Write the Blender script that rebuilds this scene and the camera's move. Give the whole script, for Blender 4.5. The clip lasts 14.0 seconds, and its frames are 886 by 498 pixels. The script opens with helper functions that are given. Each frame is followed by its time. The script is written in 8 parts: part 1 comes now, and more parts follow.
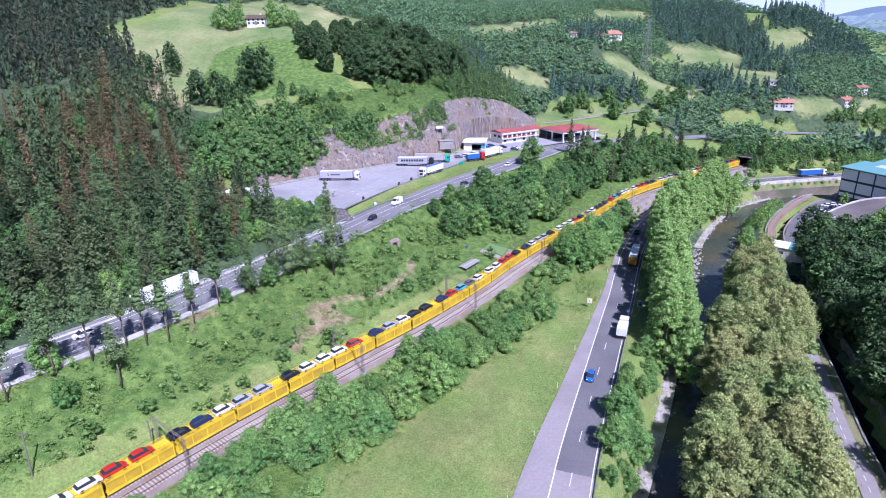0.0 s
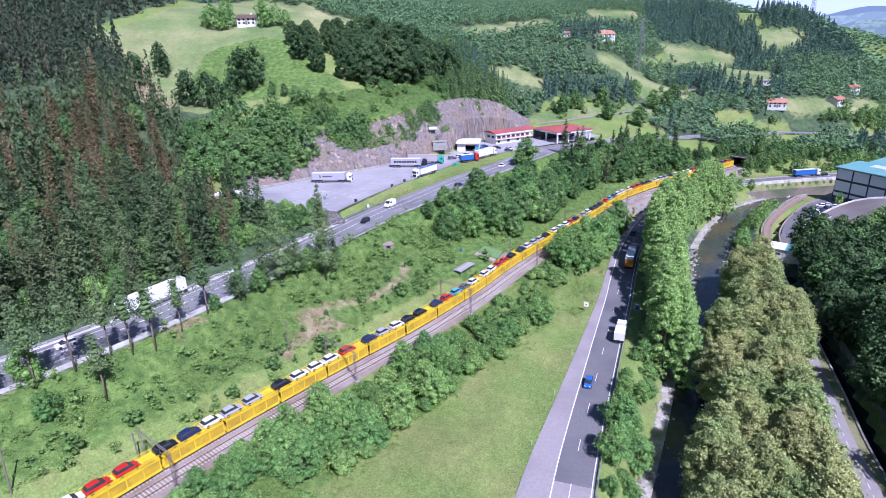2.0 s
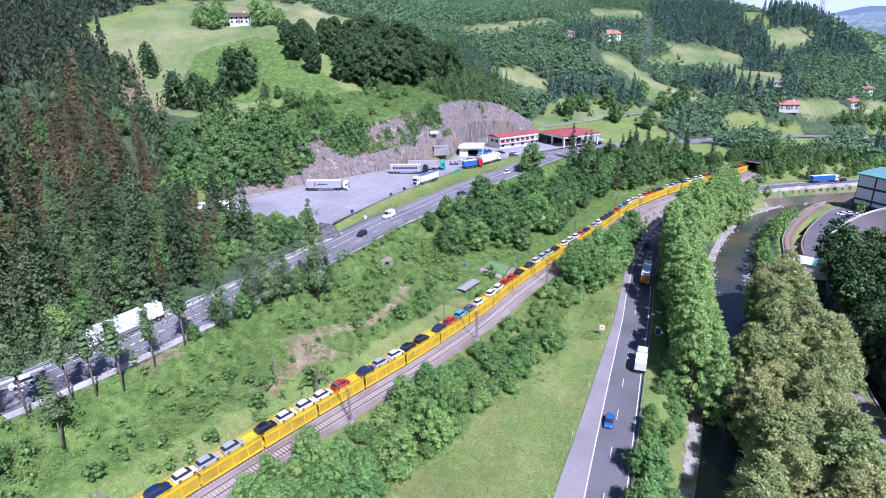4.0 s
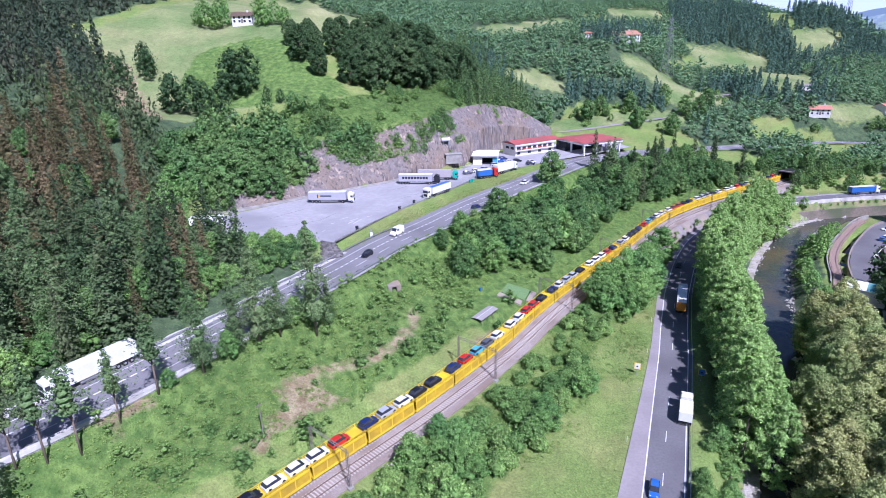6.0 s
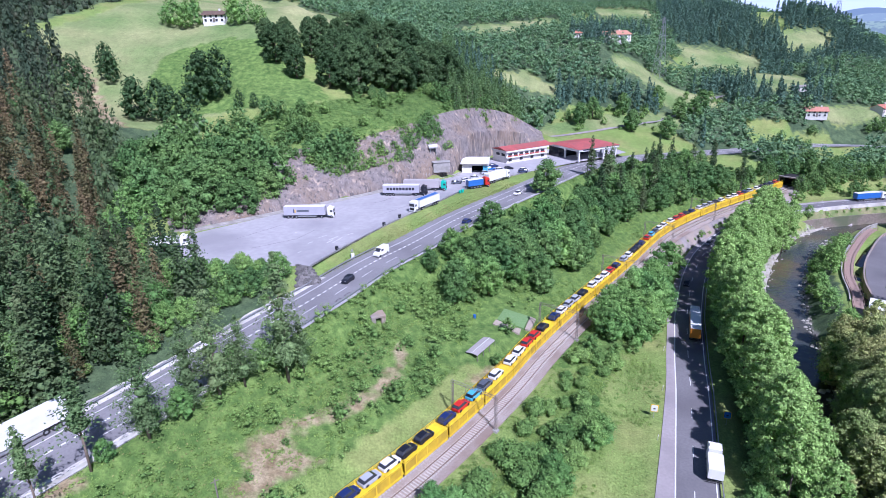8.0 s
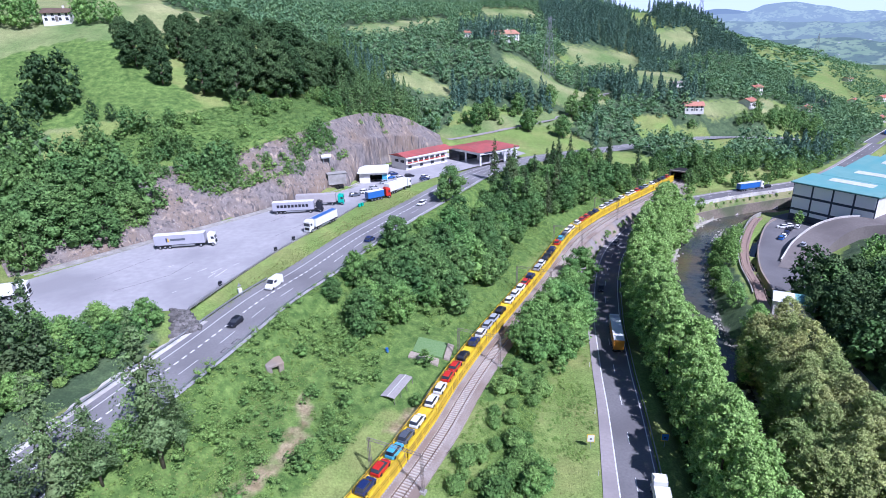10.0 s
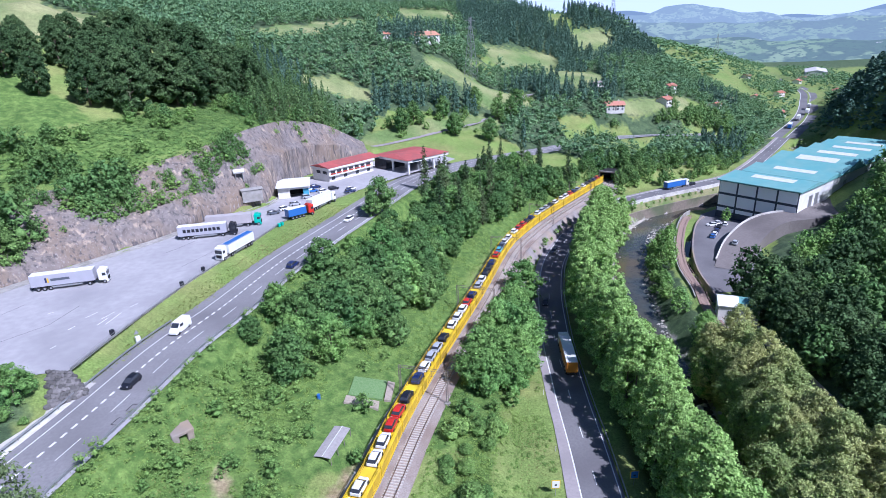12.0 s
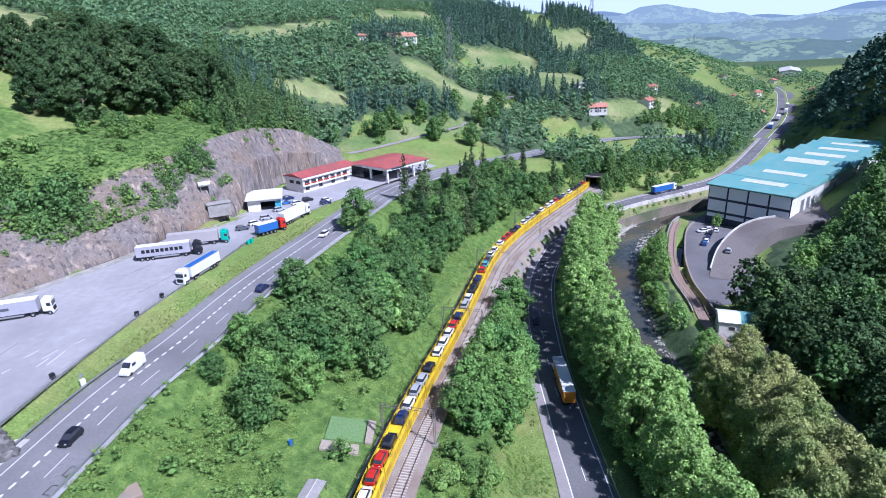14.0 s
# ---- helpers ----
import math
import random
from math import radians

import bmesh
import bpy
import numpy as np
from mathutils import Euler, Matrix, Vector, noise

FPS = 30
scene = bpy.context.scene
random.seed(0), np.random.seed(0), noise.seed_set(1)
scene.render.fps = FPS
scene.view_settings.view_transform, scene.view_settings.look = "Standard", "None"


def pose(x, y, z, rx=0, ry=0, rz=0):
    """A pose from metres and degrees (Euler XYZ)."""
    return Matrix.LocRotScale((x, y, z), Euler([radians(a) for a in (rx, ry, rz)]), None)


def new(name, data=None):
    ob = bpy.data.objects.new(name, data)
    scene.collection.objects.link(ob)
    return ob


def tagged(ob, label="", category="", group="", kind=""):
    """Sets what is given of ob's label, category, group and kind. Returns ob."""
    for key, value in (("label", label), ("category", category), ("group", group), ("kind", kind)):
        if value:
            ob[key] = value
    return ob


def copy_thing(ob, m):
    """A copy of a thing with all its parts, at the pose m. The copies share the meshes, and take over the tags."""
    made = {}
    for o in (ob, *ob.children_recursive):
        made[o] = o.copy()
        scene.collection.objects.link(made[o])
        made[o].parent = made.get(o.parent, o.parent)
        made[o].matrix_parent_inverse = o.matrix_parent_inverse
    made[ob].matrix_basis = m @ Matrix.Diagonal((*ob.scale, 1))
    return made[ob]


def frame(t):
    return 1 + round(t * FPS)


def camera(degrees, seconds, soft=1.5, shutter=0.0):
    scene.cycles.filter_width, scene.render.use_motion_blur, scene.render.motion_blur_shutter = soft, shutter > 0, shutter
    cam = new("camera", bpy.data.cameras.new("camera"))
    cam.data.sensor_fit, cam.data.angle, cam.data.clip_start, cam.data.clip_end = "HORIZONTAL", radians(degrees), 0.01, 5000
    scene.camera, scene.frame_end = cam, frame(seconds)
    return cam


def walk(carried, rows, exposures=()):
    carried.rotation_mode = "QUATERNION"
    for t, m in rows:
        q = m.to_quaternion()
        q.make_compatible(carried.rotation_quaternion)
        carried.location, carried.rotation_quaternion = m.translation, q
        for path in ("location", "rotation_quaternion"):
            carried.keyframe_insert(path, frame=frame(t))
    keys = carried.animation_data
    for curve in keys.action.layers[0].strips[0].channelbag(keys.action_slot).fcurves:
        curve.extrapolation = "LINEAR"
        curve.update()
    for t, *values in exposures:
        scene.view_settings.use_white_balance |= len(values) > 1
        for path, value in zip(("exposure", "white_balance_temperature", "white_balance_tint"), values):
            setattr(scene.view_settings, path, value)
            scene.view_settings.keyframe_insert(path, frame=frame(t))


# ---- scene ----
cam = camera(75.63, 14.0, 0.5)
ROWS = [
    (0.0, 0.00, 0.00, 74.10, 69.93, 1.48, 0.02),
    (0.5, -0.04, -0.02, 74.11, 69.94, 1.47, -0.35),
    (1.0, -0.08, 0.02, 74.11, 69.91, 1.49, -0.55),
    (1.5, -0.16, 1.02, 74.07, 69.91, 1.51, -0.63),
    (2.0, -0.20, 3.06, 74.06, 69.91, 1.51, -0.69),
    (2.5, -0.18, 5.77, 74.07, 69.90, 1.49, -0.89),
    (3.0, -0.33, 9.32, 74.10, 69.87, 1.50, -0.95),
    (5.5, -2.04, 30.44, 73.97, 69.97, 1.39, 0.01),
    (6.0, -2.23, 35.14, 73.90, 70.01, 1.39, 0.22),
    (6.5, -2.57, 39.34, 73.96, 70.02, 1.40, 0.34),
    (7.0, -2.86, 43.96, 73.88, 70.04, 1.41, 0.45),
    (9.5, -3.26, 64.57, 73.96, 69.78, 1.63, -8.80),
    (10.0, -2.92, 68.85, 73.84, 69.73, 1.75, -11.96),
    (10.5, -2.58, 72.74, 73.71, 69.68, 1.85, -14.83),
    (11.0, -2.14, 76.64, 73.64, 69.67, 1.95, -17.12),
    (11.5, -1.62, 80.16, 73.67, 69.64, 2.00, -18.87),
    (12.0, -0.82, 83.80, 73.65, 69.63, 2.06, -19.79),
    (12.5, 0.07, 87.12, 73.61, 69.62, 2.14, -20.52),
    (13.0, 1.10, 90.59, 73.60, 69.65, 2.19, -21.15),
    (13.5, 2.04, 93.43, 73.72, 69.65, 2.21, -21.62),
    (14.0, 2.69, 95.53, 73.77, 69.64, 2.28, -21.99),
]
walk(cam, [(t, pose(x, y, z, rx, ry, rz)) for t, x, y, z, rx, ry, rz in ROWS], [(0.0, 0.38, 5140, 36), (6.5, 0.38, 5140, 34), (11.0, 0.37, 5130, 27), (14.0, 0.35, 5130, 25)])

# ---- light ----
SUN_TO = Vector((0.42, -0.88, 1.12)).normalized()
world = bpy.data.worlds.new("sky")
scene.world = world
world.use_nodes = True
_nt = world.node_tree
_sky = _nt.nodes.new("ShaderNodeTexSky")
_sky.sky_type = "NISHITA"
_sky.sun_disc = False
_sky.sun_elevation = math.asin(SUN_TO.z)
_sky.sun_rotation = math.atan2(SUN_TO.x, SUN_TO.y)
_sky.air_density, _sky.dust_density = 1.3, 0.6
_sky.ozone_density = 3.0
_nt.links.new(_sky.outputs[0], _nt.nodes["Background"].inputs[0])
_nt.nodes["Background"].inputs[1].default_value = 0.05
sun = new("sun", bpy.data.lights.new("sun", "SUN"))
sun.data.energy, sun.data.angle, sun.data.color = 5.0, radians(0.55), (1.0, 0.95, 0.87)
sun.rotation_euler = SUN_TO.to_track_quat("Z", "Y").to_euler()

# ---- materials ----
def mat(name, c1, c2=None, rough=0.8, scale=1.0, metal=0.0, bump=0.0, bump_scale=8.0, c3=None, big=0.08, island=0.0, obj=0.0, transl=0.0, spec=0.3, relief_depth=0.15):
    """A surface whose colour wanders between c1 and c2 (grain at scale per metre) and towards c3 in large patches."""
    m = bpy.data.materials.new(name)
    m.use_nodes = True
    nt = m.node_tree
    n, ln = nt.nodes, nt.links
    b = n["Principled BSDF"]
    b.inputs["Roughness"].default_value, b.inputs["Metallic"].default_value = rough, metal
    b.inputs["Specular IOR Level"].default_value = spec
    geo = n.new("ShaderNodeNewGeometry")
    pos = geo.outputs["Position"]

    def noise_tex(s, detail=4.0):
        t = n.new("ShaderNodeTexNoise")
        t.inputs["Scale"].default_value, t.inputs["Detail"].default_value = s, detail
        ln.new(pos, t.inputs["Vector"])
        return t.outputs["Fac"]

    def mixed(fac, a, c):
        x = n.new("ShaderNodeMix")
        x.data_type = "RGBA"
        ln.new(fac, x.inputs[0])
        for sock, v in ((x.inputs[6], a), (x.inputs[7], c)):
            if isinstance(v, tuple):
                sock.default_value = (*v, 1)
            else:
                ln.new(v, sock)
        return x.outputs[2]

    def ramp(fac, lo, hi):
        r = n.new("ShaderNodeMapRange")
        r.inputs["From Min"].default_value, r.inputs["From Max"].default_value = lo, hi
        ln.new(fac, r.inputs["Value"])
        return r.outputs[0]

    col = mixed(ramp(noise_tex(scale), 0.3, 0.7), c1, c2 or tuple(v * 0.8 for v in c1))
    if c3:
        col = mixed(ramp(noise_tex(big, 3.0), 0.42, 0.68), col, c3)
    if island or obj:
        hsv = n.new("ShaderNodeHueSaturation")
        ln.new(col, hsv.inputs["Color"])
        src = geo.outputs["Random Per Island"] if island else None
        val = n.new("ShaderNodeMath")
        val.operation = "MULTIPLY_ADD"
        if island:
            ln.new(src, val.inputs[0])
        val.inputs[1].default_value, val.inputs[2].default_value = island, 1.0 - island / 2
        out = val.outputs[0]
        if obj:
            oi = n.new("ShaderNodeObjectInfo")
            v2 = n.new("ShaderNodeMath")
            v2.operation = "MULTIPLY_ADD"
            ln.new(oi.outputs["Random"], v2.inputs[0])
            v2.inputs[1].default_value, v2.inputs[2].default_value = obj, 1.0 - obj / 2
            v3 = n.new("ShaderNodeMath")
            v3.operation = "MULTIPLY"
            ln.new(out, v3.inputs[0])
            ln.new(v2.outputs[0], v3.inputs[1])
            out = v3.outputs[0]
            hu = n.new("ShaderNodeMath")
            hu.operation = "MULTIPLY_ADD"
            ln.new(oi.outputs["Random"], hu.inputs[0])
            hu.inputs[1].default_value, hu.inputs[2].default_value = -0.05 * obj, 0.5 + 0.025 * obj
            ln.new(hu.outputs[0], hsv.inputs["Hue"])
        ln.new(out, hsv.inputs["Value"])
        col = hsv.outputs[0]
    ln.new(col, b.inputs["Base Color"])
    if bump:
        bp = n.new("ShaderNodeBump")
        bp.inputs["Strength"].default_value, bp.inputs["Distance"].default_value = min(bump, 1.0), relief_depth
        ln.new(noise_tex(bump_scale), bp.inputs["Height"])
        ln.new(bp.outputs[0], b.inputs["Normal"])
    if transl:
        tr = n.new("ShaderNodeBsdfTranslucent")
        ln.new(col, tr.inputs["Color"])
        mx = n.new("ShaderNodeMixShader")
        mx.inputs[0].default_value = transl
        ln.new(b.outputs[0], mx.inputs[1])
        ln.new(tr.outputs[0], mx.inputs[2])
        ln.new(mx.outputs[0], n["Material Output"].inputs["Surface"])
    return m


def ground_material():
    """Meadow, scrub and bare earth, by the cover values laid down on the sheet."""
    m = mat("meadow", (0.135, 0.205, 0.048), (0.220, 0.308, 0.078), 0.95, 2.6, 0, 1.0, 3.5, (0.240, 0.268, 0.086), 0.07)
    nt = m.node_tree
    n, ln = nt.nodes, nt.links
    b = n["Principled BSDF"]
    col = b.inputs["Base Color"].links[0].from_socket
    geo = n.new("ShaderNodeNewGeometry")
    # the wood colours are dark to stand in for shade under the trees
    for name, ca, cb, s in (("pasture", (0.140, 0.215, 0.066), (0.300, 0.310, 0.138), 0.03), ("wood", (0.050, 0.085, 0.040), (0.09, 0.135, 0.06), 0.25),
                            ("scrub", (0.078, 0.150, 0.031), (0.150, 0.232, 0.054), 0.5), ("earth", (0.235, 0.180, 0.095), (0.330, 0.275, 0.165), 0.5), ("rock", (0.23, 0.21, 0.20), (0.33, 0.30, 0.28), 0.35)):
        at = n.new("ShaderNodeAttribute")
        at.attribute_name = name
        tex = n.new("ShaderNodeTexNoise")
        tex.inputs["Scale"].default_value, tex.inputs["Detail"].default_value = s, 6
        ln.new(geo.outputs["Position"], tex.inputs["Vector"])
        rg = n.new("ShaderNodeMapRange")
        rg.inputs["From Min"].default_value, rg.inputs["From Max"].default_value = 0.35, 0.65
        ln.new(tex.outputs["Fac"], rg.inputs["Value"])
        two = n.new("ShaderNodeMix")
        two.data_type = "RGBA"
        ln.new(rg.outputs[0], two.inputs[0])
        two.inputs[6].default_value, two.inputs[7].default_value = (*ca, 1), (*cb, 1)
        edge = n.new("ShaderNodeTexNoise")
        edge.inputs["Scale"].default_value, edge.inputs["Detail"].default_value = 0.35, 5
        ln.new(geo.outputs["Position"], edge.inputs["Vector"])
        ad = n.new("ShaderNodeMath")
        ad.operation = "MULTIPLY_ADD"
        ln.new(edge.outputs["Fac"], ad.inputs[0])
        ad.inputs[1].default_value = 0.9
        ln.new(at.outputs["Fac"], ad.inputs[2])
        th = n.new("ShaderNodeMapRange")
        th.inputs["From Min"].default_value, th.inputs["From Max"].default_value = 0.75, 1.05
        ln.new(ad.outputs[0], th.inputs["Value"])
        mx = n.new("ShaderNodeMix")
        mx.data_type = "RGBA"
        ln.new(th.outputs[0], mx.inputs[0])
        ln.new(col, mx.inputs[6])
        ln.new(two.outputs[2], mx.inputs[7])
        col = mx.outputs[2]
    for s, lo, hi in ((0.09, 0.86, 1.14), (0.5, 0.84, 1.16), (2.4, 0.70, 1.30)):
        tex = n.new("ShaderNodeTexNoise")
        tex.inputs["Scale"].default_value, tex.inputs["Detail"].default_value, tex.inputs["Roughness"].default_value = s, 7, 0.65
        ln.new(geo.outputs["Position"], tex.inputs["Vector"])
        rg = n.new("ShaderNodeMapRange")
        rg.inputs["From Min"].default_value, rg.inputs["From Max"].default_value = 0.3, 0.7
        rg.inputs["To Min"].default_value, rg.inputs["To Max"].default_value = lo, hi
        ln.new(tex.outputs["Fac"], rg.inputs["Value"])
        hv = n.new("ShaderNodeHueSaturation")
        ln.new(col, hv.inputs["Color"])
        ln.new(rg.outputs[0], hv.inputs["Value"])
        col = hv.outputs[0]
    ln.new(col, b.inputs["Base Color"])
    return m


M_GROUND = ground_material()
M_ASPHALT = mat("asphalt", (0.165, 0.16, 0.165), (0.205, 0.20, 0.203), 0.9, 2.0, 0, 0.2, 20, (0.13, 0.125, 0.13), 0.06)
M_ASPHALT_GREY = mat("grey_asphalt", (0.215, 0.21, 0.215), (0.265, 0.26, 0.262), 0.9, 2.0, 0, 0.2, 20, (0.18, 0.175, 0.18), 0.06)
M_ASPHALT_OLD = mat("worn_asphalt", (0.315, 0.283, 0.278), (0.375, 0.338, 0.330), 0.9, 1.5, 0, 0.2, 20, (0.265, 0.242, 0.238), 0.08)
M_LOT = mat("yard_asphalt", (0.36, 0.35, 0.36), (0.43, 0.42, 0.425), 0.9, 0.6, 0, 0.2, 20, (0.29, 0.285, 0.295), 0.045)
M_LINE = mat("road_paint", (0.78, 0.78, 0.76), (0.55, 0.55, 0.54), 0.7, 3)
M_BALLAST = mat("ballast", (0.33, 0.280, 0.245), (0.45, 0.40, 0.36), 0.95, 3.5, 0, 1.0, 9, (0.27, 0.205, 0.165), 0.12)
M_SLEEPER = mat("concrete_sleeper", (0.54, 0.50, 0.45), (0.43, 0.40, 0.36), 0.9, 3)
M_RAIL = mat("rail_steel", (0.22, 0.15, 0.11), (0.32, 0.26, 0.22), 0.5, 4, 0.6)
M_CONCRETE = mat("concrete", (0.42, 0.40, 0.37), (0.32, 0.31, 0.29), 0.9, 0.8, 0, 0.3, 6, (0.26, 0.25, 0.22), 0.3)
M_PARAPET = mat("pale_concrete", (0.68, 0.66, 0.62), (0.56, 0.54, 0.50), 0.9, 0.8, 0, 0.3, 6, (0.44, 0.42, 0.38), 0.2)
M_MASONRY = mat("weathered_masonry", (0.27, 0.23, 0.18), (0.18, 0.155, 0.125), 0.95, 1.2, 0, 0.8, 2.5, (0.12, 0.14, 0.08), 0.12)
M_STEEL = mat("galvanised_steel", (0.50, 0.51, 0.52), (0.40, 0.41, 0.42), 0.45, 3, 0.7)
M_WHITE = mat("white_paint", (0.78, 0.78, 0.76), (0.70, 0.70, 0.68), 0.5, 0.5)
M_WALL = mat("white_render", (0.76, 0.74, 0.70), (0.66, 0.64, 0.60), 0.85, 0.6, 0, 0.1, 10)
M_TILE = mat("red_roof_tiles", (0.42, 0.17, 0.11), (0.30, 0.11, 0.08), 0.85, 1.2, 0, 0.3, 5, (0.46, 0.22, 0.15), 0.3)
M_REDROOF = mat("red_sheet_roof", (0.46, 0.12, 0.11), (0.38, 0.10, 0.09), 0.6, 0.4, 0, 0.1, 4, (0.33, 0.11, 0.10), 0.2)
M_GLASS = mat("dark_glass", (0.03, 0.035, 0.045), (0.05, 0.055, 0.065), 0.08, 0.5, 0.0, spec=0.6)
M_DARK = mat("dark_opening", (0.02, 0.02, 0.022), (0.03, 0.03, 0.03), 0.8, 0.5)
M_YELLOW = mat("yellow_wagon_paint", (0.86, 0.62, 0.015), (0.80, 0.56, 0.015), 0.45, 1.2, 0.0, 0, 1, (0.62, 0.42, 0.03), 0.25)
M_TEAL = mat("teal_roof_sheet", (0.17, 0.36, 0.34), (0.20, 0.40, 0.38), 0.5, 0.3, 0, 0.15, 3, (0.13, 0.36, 0.36), 0.12)
M_RAMP = mat("brown_asphalt", (0.175, 0.155, 0.145), (0.215, 0.195, 0.182), 0.9, 1.5, 0, 0.2, 20, (0.14, 0.125, 0.118), 0.08)
M_SKYLIGHT = mat("skylight_sheet", (0.66, 0.68, 0.64), (0.56, 0.58, 0.54), 0.4, 0.6)
M_CLAD = mat("pale_cladding", (0.60, 0.63, 0.66), (0.52, 0.55, 0.58), 0.5, 0.4)
M_FRAME = mat("dark_blue_frame", (0.05, 0.07, 0.11), (0.04, 0.05, 0.08), 0.5, 1)
M_WATER = mat("river_water", (0.040, 0.050, 0.048), (0.062, 0.072, 0.066), 0.12, 0.5, 0, 0.5, 0.9, (0.105, 0.085, 0.048), 0.05, spec=0.5)
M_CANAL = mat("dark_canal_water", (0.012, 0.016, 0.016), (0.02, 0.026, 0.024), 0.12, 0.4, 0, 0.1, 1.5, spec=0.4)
M_VERGE = mat("dry_verge_grass", (0.20, 0.21, 0.09), (0.30, 0.27, 0.15), 0.95, 2.5, 0, 0.8, 5, (0.13, 0.19, 0.06), 0.2)
M_GRAVEL = mat("pale_river_gravel", (0.56, 0.52, 0.46), (0.34, 0.31, 0.27), 0.95, 2.2, 0, 1.0, 4, (0.24, 0.25, 0.14), 0.25)
M_PEBBLE = mat("river_stones", (0.40, 0.38, 0.33), (0.26, 0.245, 0.21), 0.9, 2, 0, 0.3, 4, island=0.5)
M_ROCK = mat("grey_rock", (0.21, 0.19, 0.185), (0.30, 0.275, 0.26), 0.95, 0.5, 0, 1.0, 1.2, (0.34, 0.27, 0.20), 0.09)
M_TRUNK = mat("bark", (0.13, 0.10, 0.075), (0.20, 0.16, 0.12), 0.95, 3, 0, 0.5, 8)
M_TYRE = mat("tyre_rubber", (0.025, 0.025, 0.027), (0.04, 0.04, 0.04), 0.9, 5)
M_WOODPOLE = mat("weathered_wood", (0.24, 0.21, 0.18), (0.17, 0.15, 0.13), 0.9, 4)


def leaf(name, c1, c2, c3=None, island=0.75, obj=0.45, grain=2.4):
    """Foliage: sprays of leaves, each a little lighter or darker than the next, over a slow drift of colour. The c1-c2
    grain also paints in shade between the leaf clumps.
    """
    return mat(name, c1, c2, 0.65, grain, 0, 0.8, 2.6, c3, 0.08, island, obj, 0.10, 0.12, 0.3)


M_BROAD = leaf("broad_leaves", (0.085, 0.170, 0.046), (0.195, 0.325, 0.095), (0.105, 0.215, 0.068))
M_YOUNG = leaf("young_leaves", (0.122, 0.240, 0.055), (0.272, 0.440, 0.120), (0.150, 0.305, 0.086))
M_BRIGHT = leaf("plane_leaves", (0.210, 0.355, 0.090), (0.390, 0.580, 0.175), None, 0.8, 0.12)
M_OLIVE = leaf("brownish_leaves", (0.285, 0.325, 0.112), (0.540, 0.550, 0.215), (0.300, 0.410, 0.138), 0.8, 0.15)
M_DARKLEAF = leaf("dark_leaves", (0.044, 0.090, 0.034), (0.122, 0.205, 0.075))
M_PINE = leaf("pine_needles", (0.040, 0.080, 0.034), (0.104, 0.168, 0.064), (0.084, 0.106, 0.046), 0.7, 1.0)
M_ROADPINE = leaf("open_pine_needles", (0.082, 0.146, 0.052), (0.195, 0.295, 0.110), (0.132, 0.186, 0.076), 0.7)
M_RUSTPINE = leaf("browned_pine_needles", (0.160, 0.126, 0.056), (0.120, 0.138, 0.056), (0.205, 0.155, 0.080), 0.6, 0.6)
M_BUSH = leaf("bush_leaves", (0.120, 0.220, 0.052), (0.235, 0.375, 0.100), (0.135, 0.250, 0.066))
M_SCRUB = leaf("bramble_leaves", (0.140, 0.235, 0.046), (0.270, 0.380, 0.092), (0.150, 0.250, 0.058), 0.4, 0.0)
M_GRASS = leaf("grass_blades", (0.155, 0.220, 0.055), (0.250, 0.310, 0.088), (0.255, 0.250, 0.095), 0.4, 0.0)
# far woods: the distance's blue haze is mixed into these two leaf colours
M_FAR = leaf("hazed_wood_leaves", (0.120, 0.225, 0.098), (0.220, 0.350, 0.150), (0.130, 0.245, 0.125), 0.5, 0.0, 0.45)
M_FARCON = leaf("hazed_conifer_needles", (0.080, 0.155, 0.105), (0.145, 0.245, 0.160), (0.090, 0.170, 0.125), 0.5, 0.0, 0.45)
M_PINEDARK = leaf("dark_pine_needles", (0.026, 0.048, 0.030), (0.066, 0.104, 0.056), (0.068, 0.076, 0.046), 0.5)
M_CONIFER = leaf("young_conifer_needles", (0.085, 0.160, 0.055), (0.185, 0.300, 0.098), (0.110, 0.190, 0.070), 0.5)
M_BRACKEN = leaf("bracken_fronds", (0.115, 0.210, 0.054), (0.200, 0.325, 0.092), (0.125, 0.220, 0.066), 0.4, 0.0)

# ---- mesh helpers ----
rng = np.random.default_rng(7)


